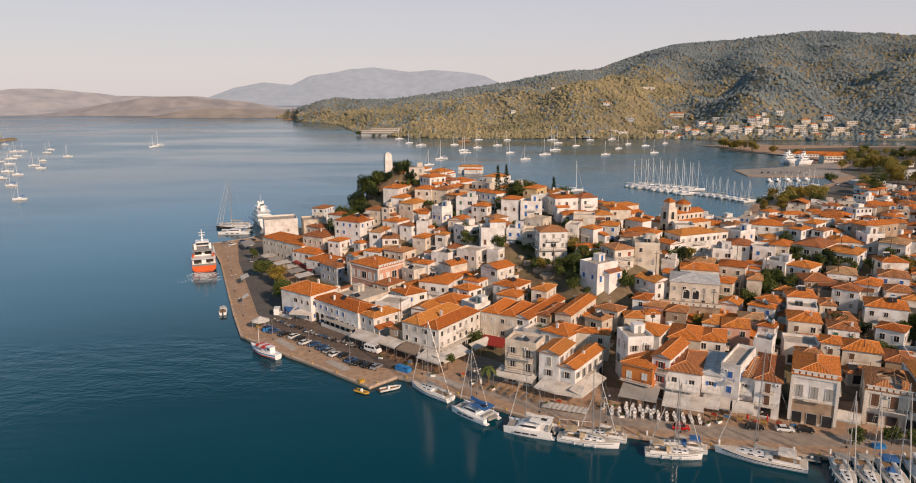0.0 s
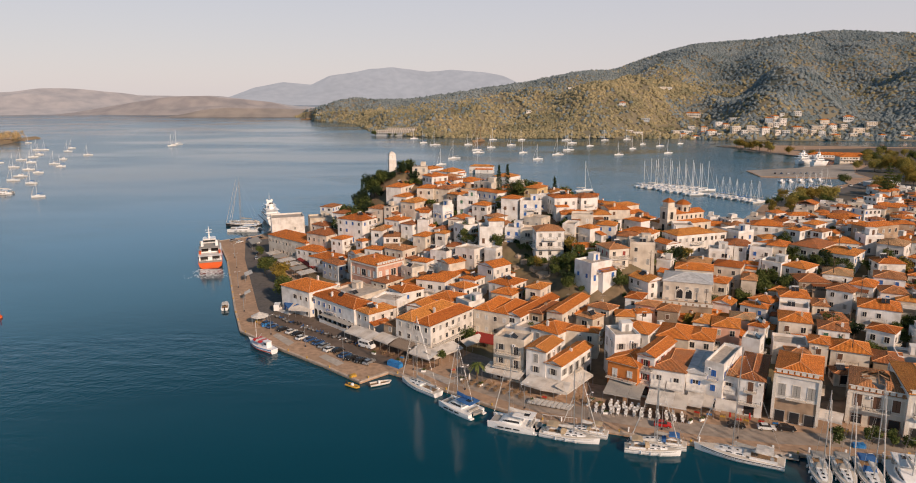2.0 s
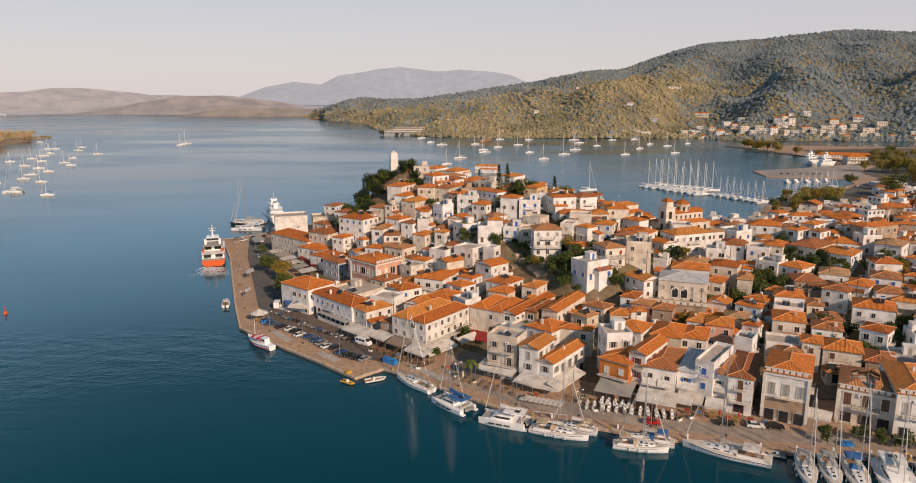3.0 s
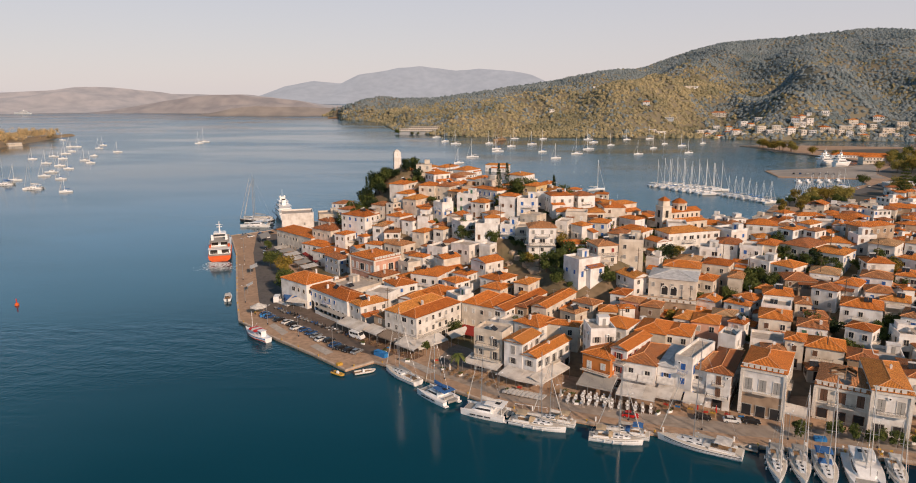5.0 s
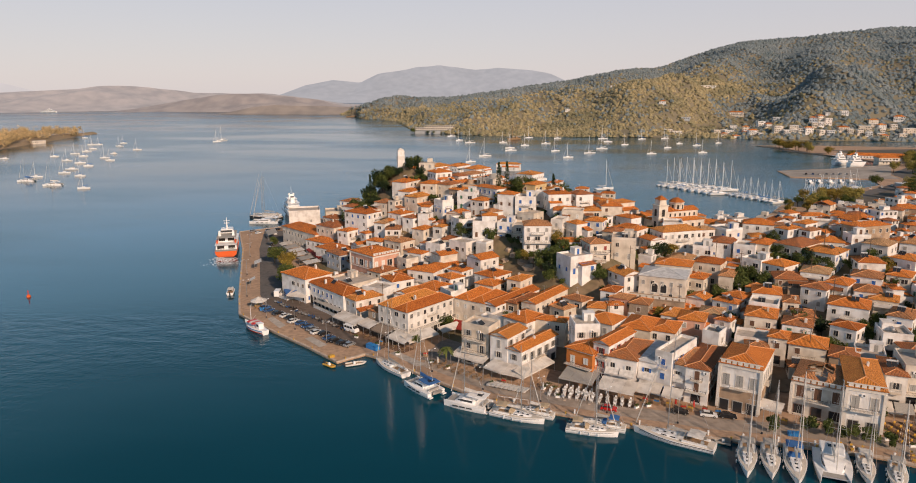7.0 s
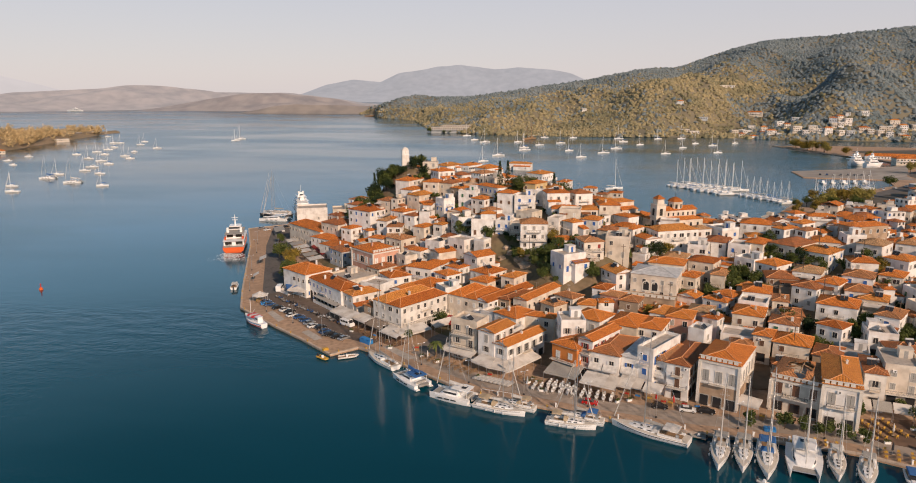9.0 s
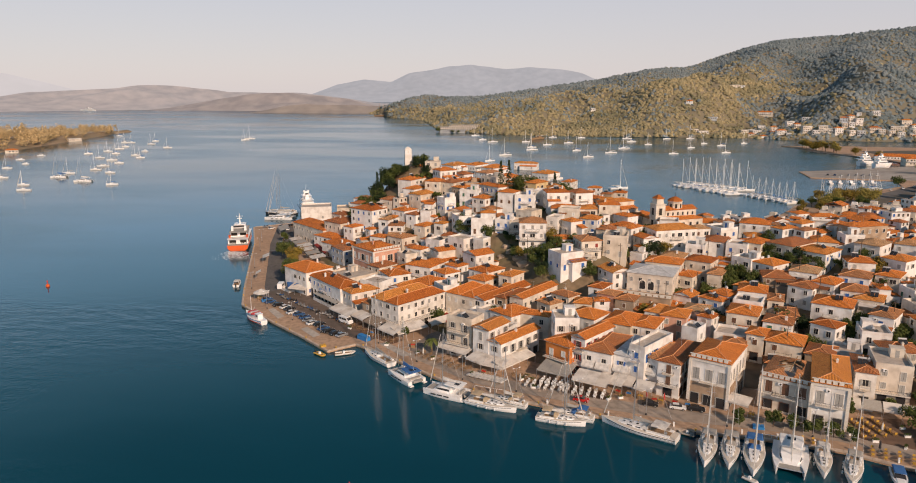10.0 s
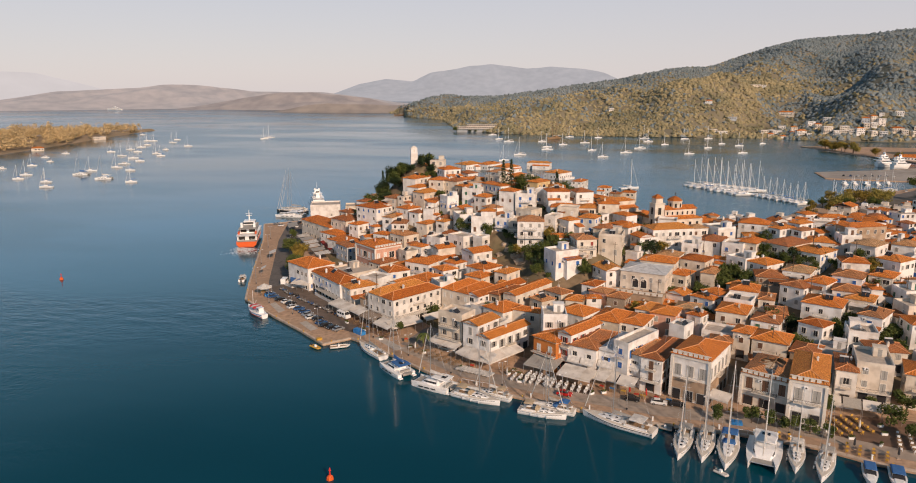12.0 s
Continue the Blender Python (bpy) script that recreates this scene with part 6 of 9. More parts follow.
sail_yacht(afloat(-2.0, 165.0, 138), 14.2, CANVAS_GREY, None, label="white sailing yacht with dark sail cover alongside the quay")
catamaran(afloat(9.2, 153.2, 138), 10.8, CANVAS_BLUE, "white catamaran with blue sail cover near the quay")
catamaran(afloat(22.0, 145.2, 161), 11.2, None, "white catamaran with a hardtop near the quay")
sail_yacht(afloat(34.4, 139.4, -18), 13.4, None, plain("tan_canvas", (0.46, 0.36, 0.24), 0.9), label="white sailing yacht with a tan bimini rafted outermost")
sail_yacht(afloat(38.2, 141.9, 162), 10.5, CANVAS, bpy.data.materials["tan_canvas"], label="sailing yacht with tan canvas cover against the quay")
sail_yacht(afloat(51.7, 134.0, -10), 11.7, None, bpy.data.materials["tan_canvas"], label="white sailing yacht with cream bimini rafted outermost")
sail_yacht(afloat(53.8, 137.2, 166), 11.8, CANVAS_GREY, CANVAS_BLUE, label="sailing yacht with dark blue bimini against the quay")
sail_yacht(afloat(69.7, 132.6, 155), 18.0, CANVAS_GREY, CANVAS, label="long white sailing yacht with black hull stripes")
rib(afloat(80.3, 132.6, 160), 3.6, CANVAS_GREY, "grey inflatable tender tied to the quay")
sail_yacht(afloat(83.6, 125.5, -105), 13.8, CANVAS, CANVAS_GREY, label="white sailing yacht moored stern to the quay")
sail_yacht(afloat(88.3, 125.3, -104), 13.6, CANVAS, CANVAS_GREY, label="white sailing yacht moored stern to the quay")
sail_yacht(afloat(92.9, 124.2, -104), 15.6, CANVAS, CANVAS_BLUE, label="white sailing yacht with deep blue canopy moored stern to")
rib(afloat(90.0, 114.8, -40), 3.0, CANVAS, "pale inflatable dinghy tied to a bow")
catamaran(afloat(100.2, 124.0, -106), 13.0, None, "white catamaran with orange kayaks moored stern to")
sail_yacht(afloat(106.7, 123.8, -106), 11.8, CANVAS, CANVAS, label="white sailing yacht with white canopy moored stern to")
sail_yacht(afloat(111.6, 121.2, -112), 12.6, CANVAS, CANVAS_GREY, label="white sailing yacht with grey bimini moored stern to")
motor_boat(afloat(119.6, 119.4, -104), 8.2, CANVAS_BLUE, "motor boat with dark blue cover moored stern to")
motor_boat(afloat(124.5, 118.6, -104), 9.0, CANVAS_BLUE, "motor boat with blue canopy moored stern to")
ferry(pose(-115, 304.8, SEA_Z, 0, 0, 112))
catamaran(afloat(-123, 372, 182), 17.0, None, "large white catamaran with dark windows at the ferry quay")
sail_yacht(afloat(-128, 385, 178), 21.0, CANVAS_GREY, None, IRON, label="dark-hulled sailing yacht with tall mast at the quay")
motor_yacht(pose(-117, 400, SEA_Z, 0, 0, 118), 32)
sail_yacht(afloat(-131, 394, 176), 18.0, CANVAS_GREY, None, label="white sailing yacht with tall mast beyond the ferry quay")
motor_boat(afloat(-80.3, 232.4, 108), 8.0, None, "small white cabin launch tied to the quay")
fishing_boat(afloat(-53.4, 192.4, 140))
rib(afloat(-20.0, 165.4, -32), 4.4, YELLOW, "yellow workboat tied at the pier end")
rib(afloat(-13.0, 167.4, 28), 6.0, CANVAS, "white inflatable boat tied at the pier")

# boats at anchor and in the far marina share four hulls
def small_sail(L, cover, thick=0.2):
    ob = thing("sailing_boat", pose(0, 0, 0), "small white sailing boat lying at anchor in the bay", "sailing boat", "boats at anchor")
    rings = hull_rings(L, L * 0.3, 1.25, 0.62, 0.8, 7)
    part("hull", Build().rings(rings), WHITE, ob)
    part("coachroof", Build().rings([[(x, -w, 1.4), (x, w, 1.4), (x, w * 0.8, 1.4 + hh), (x, -w * 0.8, 1.4 + hh)] for x, w, hh in ((-L * 0.1, L * 0.09, 0.6), (L * 0.1, L * 0.08, 0.5), (L * 0.25, L * 0.03, 0.1))]), WHITE, ob)
    mast = part("mast", Build().tube((L * 0.08, 0, 1.4), (L * 0.06, 0, L * 1.38), thick, thick * 0.75, 5), WHITE, ob)
    part("sail_cover", Build().tube((L * 0.07, 0, 2.9), (-L * 0.3, 0, 3.0), 0.26, 0.18, 6), cover, mast)
    part("furled_jib", Build().tube((L * 0.46, 0, 1.8), (L * 0.08, 0, L * 1.2), 0.13, 0.08, 4), CANVAS, mast)
    part("bimini", Build().box(-L * 0.28, 0, 3.1, L * 0.18, L * 0.22, 0.15), cover, ob)
    return ob


kinds = [small_sail(13.5, CANVAS_BLUE), small_sail(15.5, CANVAS), small_sail(12.5, CANVAS_GREY), small_sail(17, CANVAS)]
kinds[0].matrix_world, kinds[1].matrix_world, kinds[2].matrix_world = pose(-2, 905, SEA_Z, 0, 0, 215), pose(118, 905, SEA_Z, 0, 0, 205), pose(205, 925, SEA_Z, 0, 0, 220)
kinds[3].matrix_world = pose(89, 531, SEA_Z, 0, 0, 30)
bay_kinds = [small_sail(9.5, CANVAS_BLUE, 0.13), small_sail(11, CANVAS_GREY, 0.14)]
bay_kinds[0].matrix_world, bay_kinds[1].matrix_world = pose(-620, 560, SEA_Z, 0, 0, 196), pose(-640, 600, SEA_Z, 0, 0, 203)
bay = [(-435, 493), (-451, 519), (-507, 587), (-372, 454), (-396, 481), (-415, 558), (-324, 494), (-410, 589), (-380, 569), (-485, 697), (-533, 741), (-531, 775), (-500, 747), (-454, 675),
       (-426, 648), (-539, 809), (-555, 845), (-603, 913), (-593, 915), (-462, 730), (-439, 705), (-545, 889), (-572, 942), (-487, 837), (-703, 1042)]
strait = [(-109, 1128), (-85, 1038), (-64, 993), (-16, 1001), (1, 867), (17, 948), (46, 987), (57, 865), (70, 783), (98, 840), (135, 1088), (155, 971), (171, 837), (234, 999), (251, 967), (235, 858),
          (-36, 724), (-26, 793), (137, 1027), (65, 1092), (194, 1085), (231, 1100), (20, 1100), (290, 1010), (-447, 982), (-452, 1010)]
berths = [(140 + 4.0 * k, 558 - 5.75 * k) for k in range(9)] + [(150 + 4.75 * k, 561 - 4.0 * k) for k in range(8)]
for k, (x, y) in enumerate(bay + strait + berths):
    turn = 200 if k < len(bay) else 215 if k < len(bay) + len(strait) else 25
    b = copy_thing(bay_kinds[k % 2] if k < len(bay) else kinds[3 if k >= len(bay) + len(strait) and k % 3 else rng.randrange(3)], pose(x, y, SEA_Z, 0, 0, turn + rng.uniform(-14, 14)))
    if k >= len(bay) + len(strait):
        b["label"], b["group"] = "white sailing boat berthed at a floating pontoon", "marina boats"


def schooner(m, L, label):
    ob = thing("schooner", m, label, "schooner", "boats at anchor")
    rings = hull_rings(L, L * 0.24, 2.6, 0.6, 0.6, rake=2.5)
    part("hull", Build().rings(rings), WOOD, ob)
    part("deckhouse", Build().box(-L * 0.18, 0, 2.6, L * 0.22, L * 0.11, 1.9).box(L * 0.08, 0, 2.6, L * 0.12, L * 0.1, 1.3), WOOD, ob)
    part("bowsprit", Build().tube((L * 0.46, 0, 3.0), (L * 0.66, 0, 4.4), 0.25, 0.15), WOOD, ob)
    for x, top in ((-L * 0.16, L * 0.84), (L * 0.16, L * 0.92)):
        mast = part("mast", Build().tube((x, 0, 2.6), (x - 0.4, 0, top), 0.36, 0.22), WOOD, ob)
        part("furled_sail", Build().tube((x - 0.3, 0, 5.0), (x - L * 0.27, 0, 5.6), 0.6, 0.35), CANVAS_GREY, mast)
        for s in (-1, 1):
            part("shroud", Build().tube((x - 0.6, s * L * 0.115, 2.7), (x - 0.3, 0, top * 0.86), 0.1, sides=3), IRON, mast)
    part("furled_jib", Build().tube((L * 0.64, 0, 4.4), (L * 0.16, 0, L * 0.8), 0.28, 0.16, 5), CANVAS_GREY, ob)
    part("stern_awning", Build().box(-L * 0.36, 0, 5.0, L * 0.2, L * 0.16, 0.2), CANVAS, ob)


schooner(pose(-2, 1058, SEA_Z, 0, 0, 235), 29, "two-masted wooden schooner at anchor")
schooner(pose(-487, 1905, SEA_Z, 0, 0, 190), 40, "large dark sailing ship far out in the strait")
far_ferry = motor_yacht(pose(-1700, 2280, SEA_Z, 0, 0, 170), 70)
far_ferry["label"] = "distant white car ferry under the far shore"


def buoy(x, y):
    ob = thing("buoy", pose(x, y, SEA_Z), "small orange marker buoy floating in the bay", "buoy", "buoys")
    part("float", Build().lathe(0, 0, [(0.2, -0.3), (0.75, 0.0), (0.7, 0.6), (0.25, 1.0)], 8), ORANGE, ob)
    part("topmark", Build().lathe(0, 0, [(0.22, 1.0), (0.12, 1.9), (0.3, 2.0), (0.05, 2.7)], 6), RED, ob)


buoy(-155.2, 218.2)
buoy(11.4, 97.7)

catamaran(afloat(-404, 532, 195), 13.0, CANVAS_BLUE, "white catamaran lying at anchor in the bay")
catamaran(afloat(-363, 510, 200), 13.5, None, "white catamaran with bare mast lying at anchor")
for x, y, L in ((-516, 559, 8), (-559, 663, 9), (-519, 625, 7), (-573, 711, 9), (-424, 619, 12), (-485, 783, 8), (262, 588, 10), (270, 590, 9), (279, 591, 11), (288, 593, 9), (297, 596, 10)):
    launch(afloat(x, y, 195 if x < 0 else 95), L, "white motor boat lying at anchor in the bay" if x < 0 else "white motor boat berthed along the stone pier")

# churned foam under the ferry's stern
r5 = random.Random(5)
foam = Build()
for k in range(700):
    u = r5.random() ** 1.4
    ang, q = radians(292) + r5.gauss(0, 0.30), 0.5 + 17 * u
    x, y = -108.3 + q * math.cos(ang) + r5.gauss(0, 2.0), 287.2 + q * math.sin(ang)
    s = r5.uniform(0.10, 0.5) * (1.15 - u * 0.8)
    foam.rings([[(x + s * f * math.cos(a) * r5.uniform(0.6, 1.3), y + s * f * math.sin(a) * r5.uniform(0.6, 1.3), zz) for a in [2 * math.pi * i / 6 for i in range(6)]] for f, zz in ((1.0, SEA_Z), (0.6, SEA_Z + 0.05))])
tagged(part("foam", foam, plain("white_foam", (0.72, 0.75, 0.76), 0.7)), "white churned foam on the water behind the ferry", "foam", kind="stuff")


# ---- landmarks ----
def clock_tower(x, y, z):
    ob = thing("clock_tower", pose(x, y, z, 0, 0, 20), "tall white clock tower on the rocky summit", "clock tower")
    part("base", Build().box(0, 0, -6, 4.6, 4.6, 6.7), WALLS["W"], ob)
    part("shaft", Build().box(0, 0, 0.7, 3.7, 3.7, 5.9, taper=0.94), WALLS["W"], ob)
    part("cornice", Build().box(0, 0, 6.6, 3.9, 3.9, 0.3), WALLS["W"], ob)
    belfry = part("belfry", Build().box(0, 0, 6.9, 3.35, 3.35, 1.9), WALLS["W"], ob)
    part("cornice", Build().box(0, 0, 8.8, 3.7, 3.7, 0.22), WALLS["W"], ob)
    part("cap", Build().rings([[(sx * r, sy * r, zz) for sx, sy in ((-1, -1), (1, -1), (1, 1), (-1, 1))] for r, zz in ((1.6, 9.02), (1.35, 9.7), (0.8, 10.2), (0.12, 10.6))]), WALLS["W"], ob)
    part("weather_vane", Build().tube((0, 0, 10.5), (0, 0, 11.7), 0.04, sides=4), IRON, ob)
    for rot in (0, 90, 180, 270):
        part("clock_face", Build().tube((0, -1.74, 5.4), (0, -1.84, 5.4), 0.72, sides=16), FRAME, ob, m=pose(0, 0, 0, 0, 0, rot))
        part("belfry_arch", Build().box(0, -1.66, 7.25, 0.62, 0.06, 1.25), FRAME, belfry, m=pose(0, 0, 0, 0, 0, rot))


clock_tower(-31.5, 329, ground(-31.5, 329) + 0.1)


def outcrop(x, y, w, h, seed):
    """A weathered limestone boulder half sunk in the slope."""
    r = random.Random(seed)
    rings = []
    for rad, zz in ((1.0, -1.5), (1.05, 0.1), (0.85, 0.5), (0.5, 0.85), (0.12, 1.0)):
        rings.append([(w / 2 * rad * math.cos(a) * r.uniform(0.7, 1.25), w / 2.6 * rad * math.sin(a) * r.uniform(0.7, 1.25), (h * zz if zz > 0 else zz) * r.uniform(0.85, 1.1)) for a in [2 * math.pi * k / 9 for k in range(9)]])
    ob = tagged(part("rock", Build().rings(rings), LIMESTONE), "pale limestone outcrop on the dry slope", "rock", "rocks")
    ob.matrix_world = pose(x, y, ground(x, y) - 0.2, 0, 0, r.uniform(0, 360))


LIMESTONE = stony("limestone", (0.46, 0.36, 0.27), (0.30, 0.23, 0.17), 0.9, 0.95, 0.15)
for k, (x, y, w, h) in enumerate(((-37, 326, 6, 3.4), (-39.5, 325, 4, 2.2), (-34.5, 324, 3.5, 1.8), (-29, 324.5, 3.5, 1.6), (-35.5, 330, 4, 2.2), (26, 243.5, 4, 0.6), (29.5, 245.5, 5, 0.8), (33, 240, 6, 0.5), (36.5, 239.5, 5, 0.6), (40.5, 238, 5, 0.5), (27.5, 249, 4, 0.9), (36, 234, 7, 0.6))):
    outcrop(x, y, w, h, k + 40)


def church(x, y, z, turn):
    ob = thing("church", pose(x, y, z, 0, 0, turn), "cream stone church with bell tower and tiled dome", "church")
    W = WALLS["C"]
    nave = part("nave", Build().box(0, 0, -6, 22, 11, 14), W, ob)
    bl = Build()
    roof_faces(bl, 22, 11, 8.1, "hip", 0.4, 0.3)
    part("nave_roof", bl, [TILE, FRAME], ob)
    part("clerestory", Build().box(2, 0.5, 8.0, 15, 6.5, 3.6), W, ob)
    bl = Build()
    roof_faces(bl, 15, 6.5, 11.7, "gable", 0.35, 0.35)
    part("upper_roof", bl, [TILE, FRAME], ob, m=pose(2, 0.5, 0))
    part("drum", Build().lathe(1, 0.5, [(3.0, 11.0), (3.0, 14.6), (3.3, 14.7), (3.3, 14.95)], 8), W, ob)
    part("dome", Build().lathe(1, 0.5, [(3.3, 14.95), (2.3, 15.9), (0.9, 16.6), (0.15, 16.8)], 8), TILE, ob)
    part("cross", Build().box(1, 0.5, 16.8, 0.15, 0.15, 1.6).box(1, 0.5, 17.7, 0.9, 0.15, 0.15), IRON, ob)
    for k in range(8):
        a = radians(22.5 + 45 * k)
        part("drum_window", Build().box(1 + 2.8 * math.cos(a), 0.5 + 2.8 * math.sin(a), 12.2, 0.25, 0.8, 1.7, 22.5 + 45 * k), DARK, ob)
    for k in range(6):
        part("window", Build().box(-8.5 + 3.4 * k, -5.5, 4.6, 1.0, 0.16, 2.0), GLASS, nave)
        part("window", Build().box(-4.3 + 2.4 * k, -2.78, 9.3, 0.7, 0.12, 1.3), GLASS, ob)
    tw = part("bell_tower", Build().box(-9.6, -3.0, -6, 4.4, 4.4, 20.5).box(-9.6, -3.0, 9.4, 4.9, 4.9, 0.35).box(-9.6, -3.0, 14.5, 4.9, 4.9, 0.35).box(-9.6, -3.0, 14.85, 3.4, 3.4, 2.2, taper=0.9), W, ob)
    for zz in (10.2, 5.2):
        for rot in (0, 90, 180, 270):
            # near-black plate on the wall paints the shade within each arch
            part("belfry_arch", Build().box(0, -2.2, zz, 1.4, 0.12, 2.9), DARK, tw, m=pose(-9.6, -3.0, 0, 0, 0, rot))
    part("tower_cap", Build().rings([[(-9.6 + sx * r, -3.0 + sy * r, zz) for sx, sy in ((-1, -1), (1, -1), (1, 1), (-1, 1))] for r, zz in ((2.0, 17.05), (0.2, 18.6))]), TILE, ob)


church(95.2, 280, 16.6, 27)


# ---- plants ----
def clump_leaves(bl, centre, radius, count, size, r, squash=0.8):
    """Small folded leaves scattered through a lump."""
    for _ in range(count):
        d = Vector((r.gauss(0, 1), r.gauss(0, 1), r.gauss(0, 1) * squash)).normalized() * radius * (r.random() ** 0.35)
        c = Vector(centre) + d
        u = Vector((r.gauss(0, 1), r.gauss(0, 1), r.gauss(0, 0.6))).normalized()
        v = u.cross(Vector((r.gauss(0, 1), r.gauss(0, 1), r.gauss(0, 1)))).normalized()
        s = size * r.uniform(0.6, 1.3)
        n = len(bl.v)
        k = u.cross(v) * s * 0.35
        bl.v += [tuple(c - u * s), tuple(c + v * s * 0.7 + k), tuple(c + u * s), tuple(c - v * s * 0.7 + k)]
        bl.f += [(n, n + 1, n + 2), (n, n + 2, n + 3)]
        bl.m += [0, 0]
        bl.uv += [[(0, 0)] * 3] * 2


tree_no = [0]


def tree(x, y, h, spread, leaf=None, label="leafy green tree", z=None, name="tree"):
    tree_no[0] += 1
    r = random.Random(tree_no[0] * 17)
    z = ground(x, y) if z is None else z
    ob = thing(name, pose(x, y, z - 0.3, 0, 0, r.uniform(0, 360)), label, "tree", "town trees")
    tr = Build().tube((0, 0, -0.5), (0.1, 0, h * 0.42), 0.05 * h * 0.55, 0.03 * h * 0.6, 7)
    cr = Build()
    for k in range(max(5, int(spread * 2.2))):
        a, q = r.uniform(0, 6.28), r.uniform(0.15, 0.62) * spread
        c = (q * math.cos(a), q * math.sin(a), h * r.uniform(0.45, 0.9) - 0.12 * q)
        if k < 4:
            tr.tube((0.1, 0, h * r.uniform(0.25, 0.4)), c, 0.02 * h, 0.02, 4)
        clump_leaves(cr, c, spread * r.uniform(0.28, 0.44), 110, 0.15 + spread * 0.04, r)
    part("trunk", tr, BARK, ob)
    crown = part("crown", cr, leaf or LEAF, ob)
    crown["kind"] = "stuff"
    return ob


def cypress(x, y, h, w=1.3, z=None):
    tree_no[0] += 1
    r = random.Random(tree_no[0] * 31)
    z = ground(x, y) if z is None else z
    ob = thing("cypress_tree", pose(x, y, z - 0.3), "slender dark green cypress among the houses", "tree", "cypresses")
    part("trunk", Build().tube((0, 0, -0.5), (0, 0, h * 0.5), 0.22, 0.1), BARK, ob)
    cr = Build()
    for k in range(22):
        u = k / 21
        rad = w * (0.5 + 0.9 * math.sin(math.pi * min(1, u * 0.9 + 0.12))) * (1 - u * 0.55)
        clump_leaves(cr, (r.uniform(-0.15, 0.15), r.uniform(-0.15, 0.15), 0.8 + u * (h - 1.2)), rad * 0.8, 40, 0.3, r, 1.4)
    part("crown", cr, LEAF_DARK, ob)["kind"] = "stuff"


def palm(x, y, h=6.0):
    ob = thing("palm_tree", pose(x, y, 1.2), "short palm tree with drooping fronds on the square", "palm")
    part("trunk", Build().lathe(0, 0, [(0.35, -0.2), (0.26, h * 0.3), (0.24, h * 0.62), (0.34, h * 0.66)], 8), BARK, ob)
    for k in range(13):
        a = 2 * math.pi * k / 13 + (0.2 if k % 2 else 0)
        fr = Build()
        pts = []
        for j in range(7):
            u = j / 6
            q = 2.6 * u
            pts.append((q * math.cos(a), q * math.sin(a), h * 0.66 + 0.5 + (1.2 if k % 2 else 0.5) * u - 2.4 * u * u))
        for j in range(6):
            for s in (-1, 1):
                w0, w1 = 0.42 * math.sin(0.4 + 2.5 * j / 6), 0.42 * math.sin(0.4 + 2.5 * (j + 1) / 6)
                p, q = pts[j], pts[j + 1]
                fr.face([p, q, (q[0] - s * math.sin(a) * w1, q[1] + s * math.cos(a) * w1, q[2] - 0.18), (p[0] - s * math.sin(a) * w0, p[1] + s * math.cos(a) * w0, p[2] - 0.18)])
        part("frond", fr, LEAF, ob)


TREES = [(105.6, 220.3), (103.7, 220.6), (108.0, 223.9), (124.1, 234.6), (128.7, 232.4), (131.9, 232.5), (144.6, 228.5), (153.9, 232.6), (117.0, 193.0), (119.9, 193.3), (122.4, 190.5), (142.0, 190.1), (145.1, 189.9), (132.0, 186.3), (87.0, 214.0), (89.7, 214.7), (92.7, 213.3), (105.3, 218.3), (107.8, 222.9), (79.9, 240.9), (84.2, 241.5), (59.9, 218.6), (100.1, 217.2), (123.3, 236.9), (79.7, 252.9), (43.0, 224.1), (44.7, 229.2)]
tree(-80, 277, 8.0, 5.6, LEAF, "broad green tree beside the ferry street")
tree(-70.5, 269, 7.5, 5.0, LEAF_GOLD, "yellowing tree beside the ferry street")
tree(-67, 260, 6, 4.0, LEAF_GOLD, "yellowing tree beside the cafe terraces")
tree(-60.5, 242, 8.5, 6.0, LEAF, "dark leafy tree at the street corner")
tree(-63, 250, 6.5, 3.8, LEAF, "dark leafy tree at the street corner")
tree(-93.5, 309, 5, 3.2, LEAF, "small dark tree by the car park")
tree(1.8, 179.8, 4.2, 2.4, LEAF, "round dark tree beside the white awnings")
palm(13.0, 170.5)
for x, y, h, s in ((92, 138.2, 4.2, 2.6), (100.5, 138.4, 4.4, 2.8), (104.5, 137.6, 4.0, 2.6), (108.5, 136.4, 4.2, 2.8), (112.5, 135.2, 4.0, 2.6), (116, 134.2, 3.6, 2.2)):
    tree(x, y, h, s, LEAF, "low bushy tree along the quayside terrace", 1.2)
for x, y, h, s in ((119, 148, 5, 2.8), (132, 143, 5.5, 3.4), (135, 136, 4.6, 3.0), (138, 150, 6.5, 3.6), (130, 150, 4, 2.2)):
    tree(x, y, h, s, LEAF, "leafy shade tree beside the cafe terrace", 1.2)
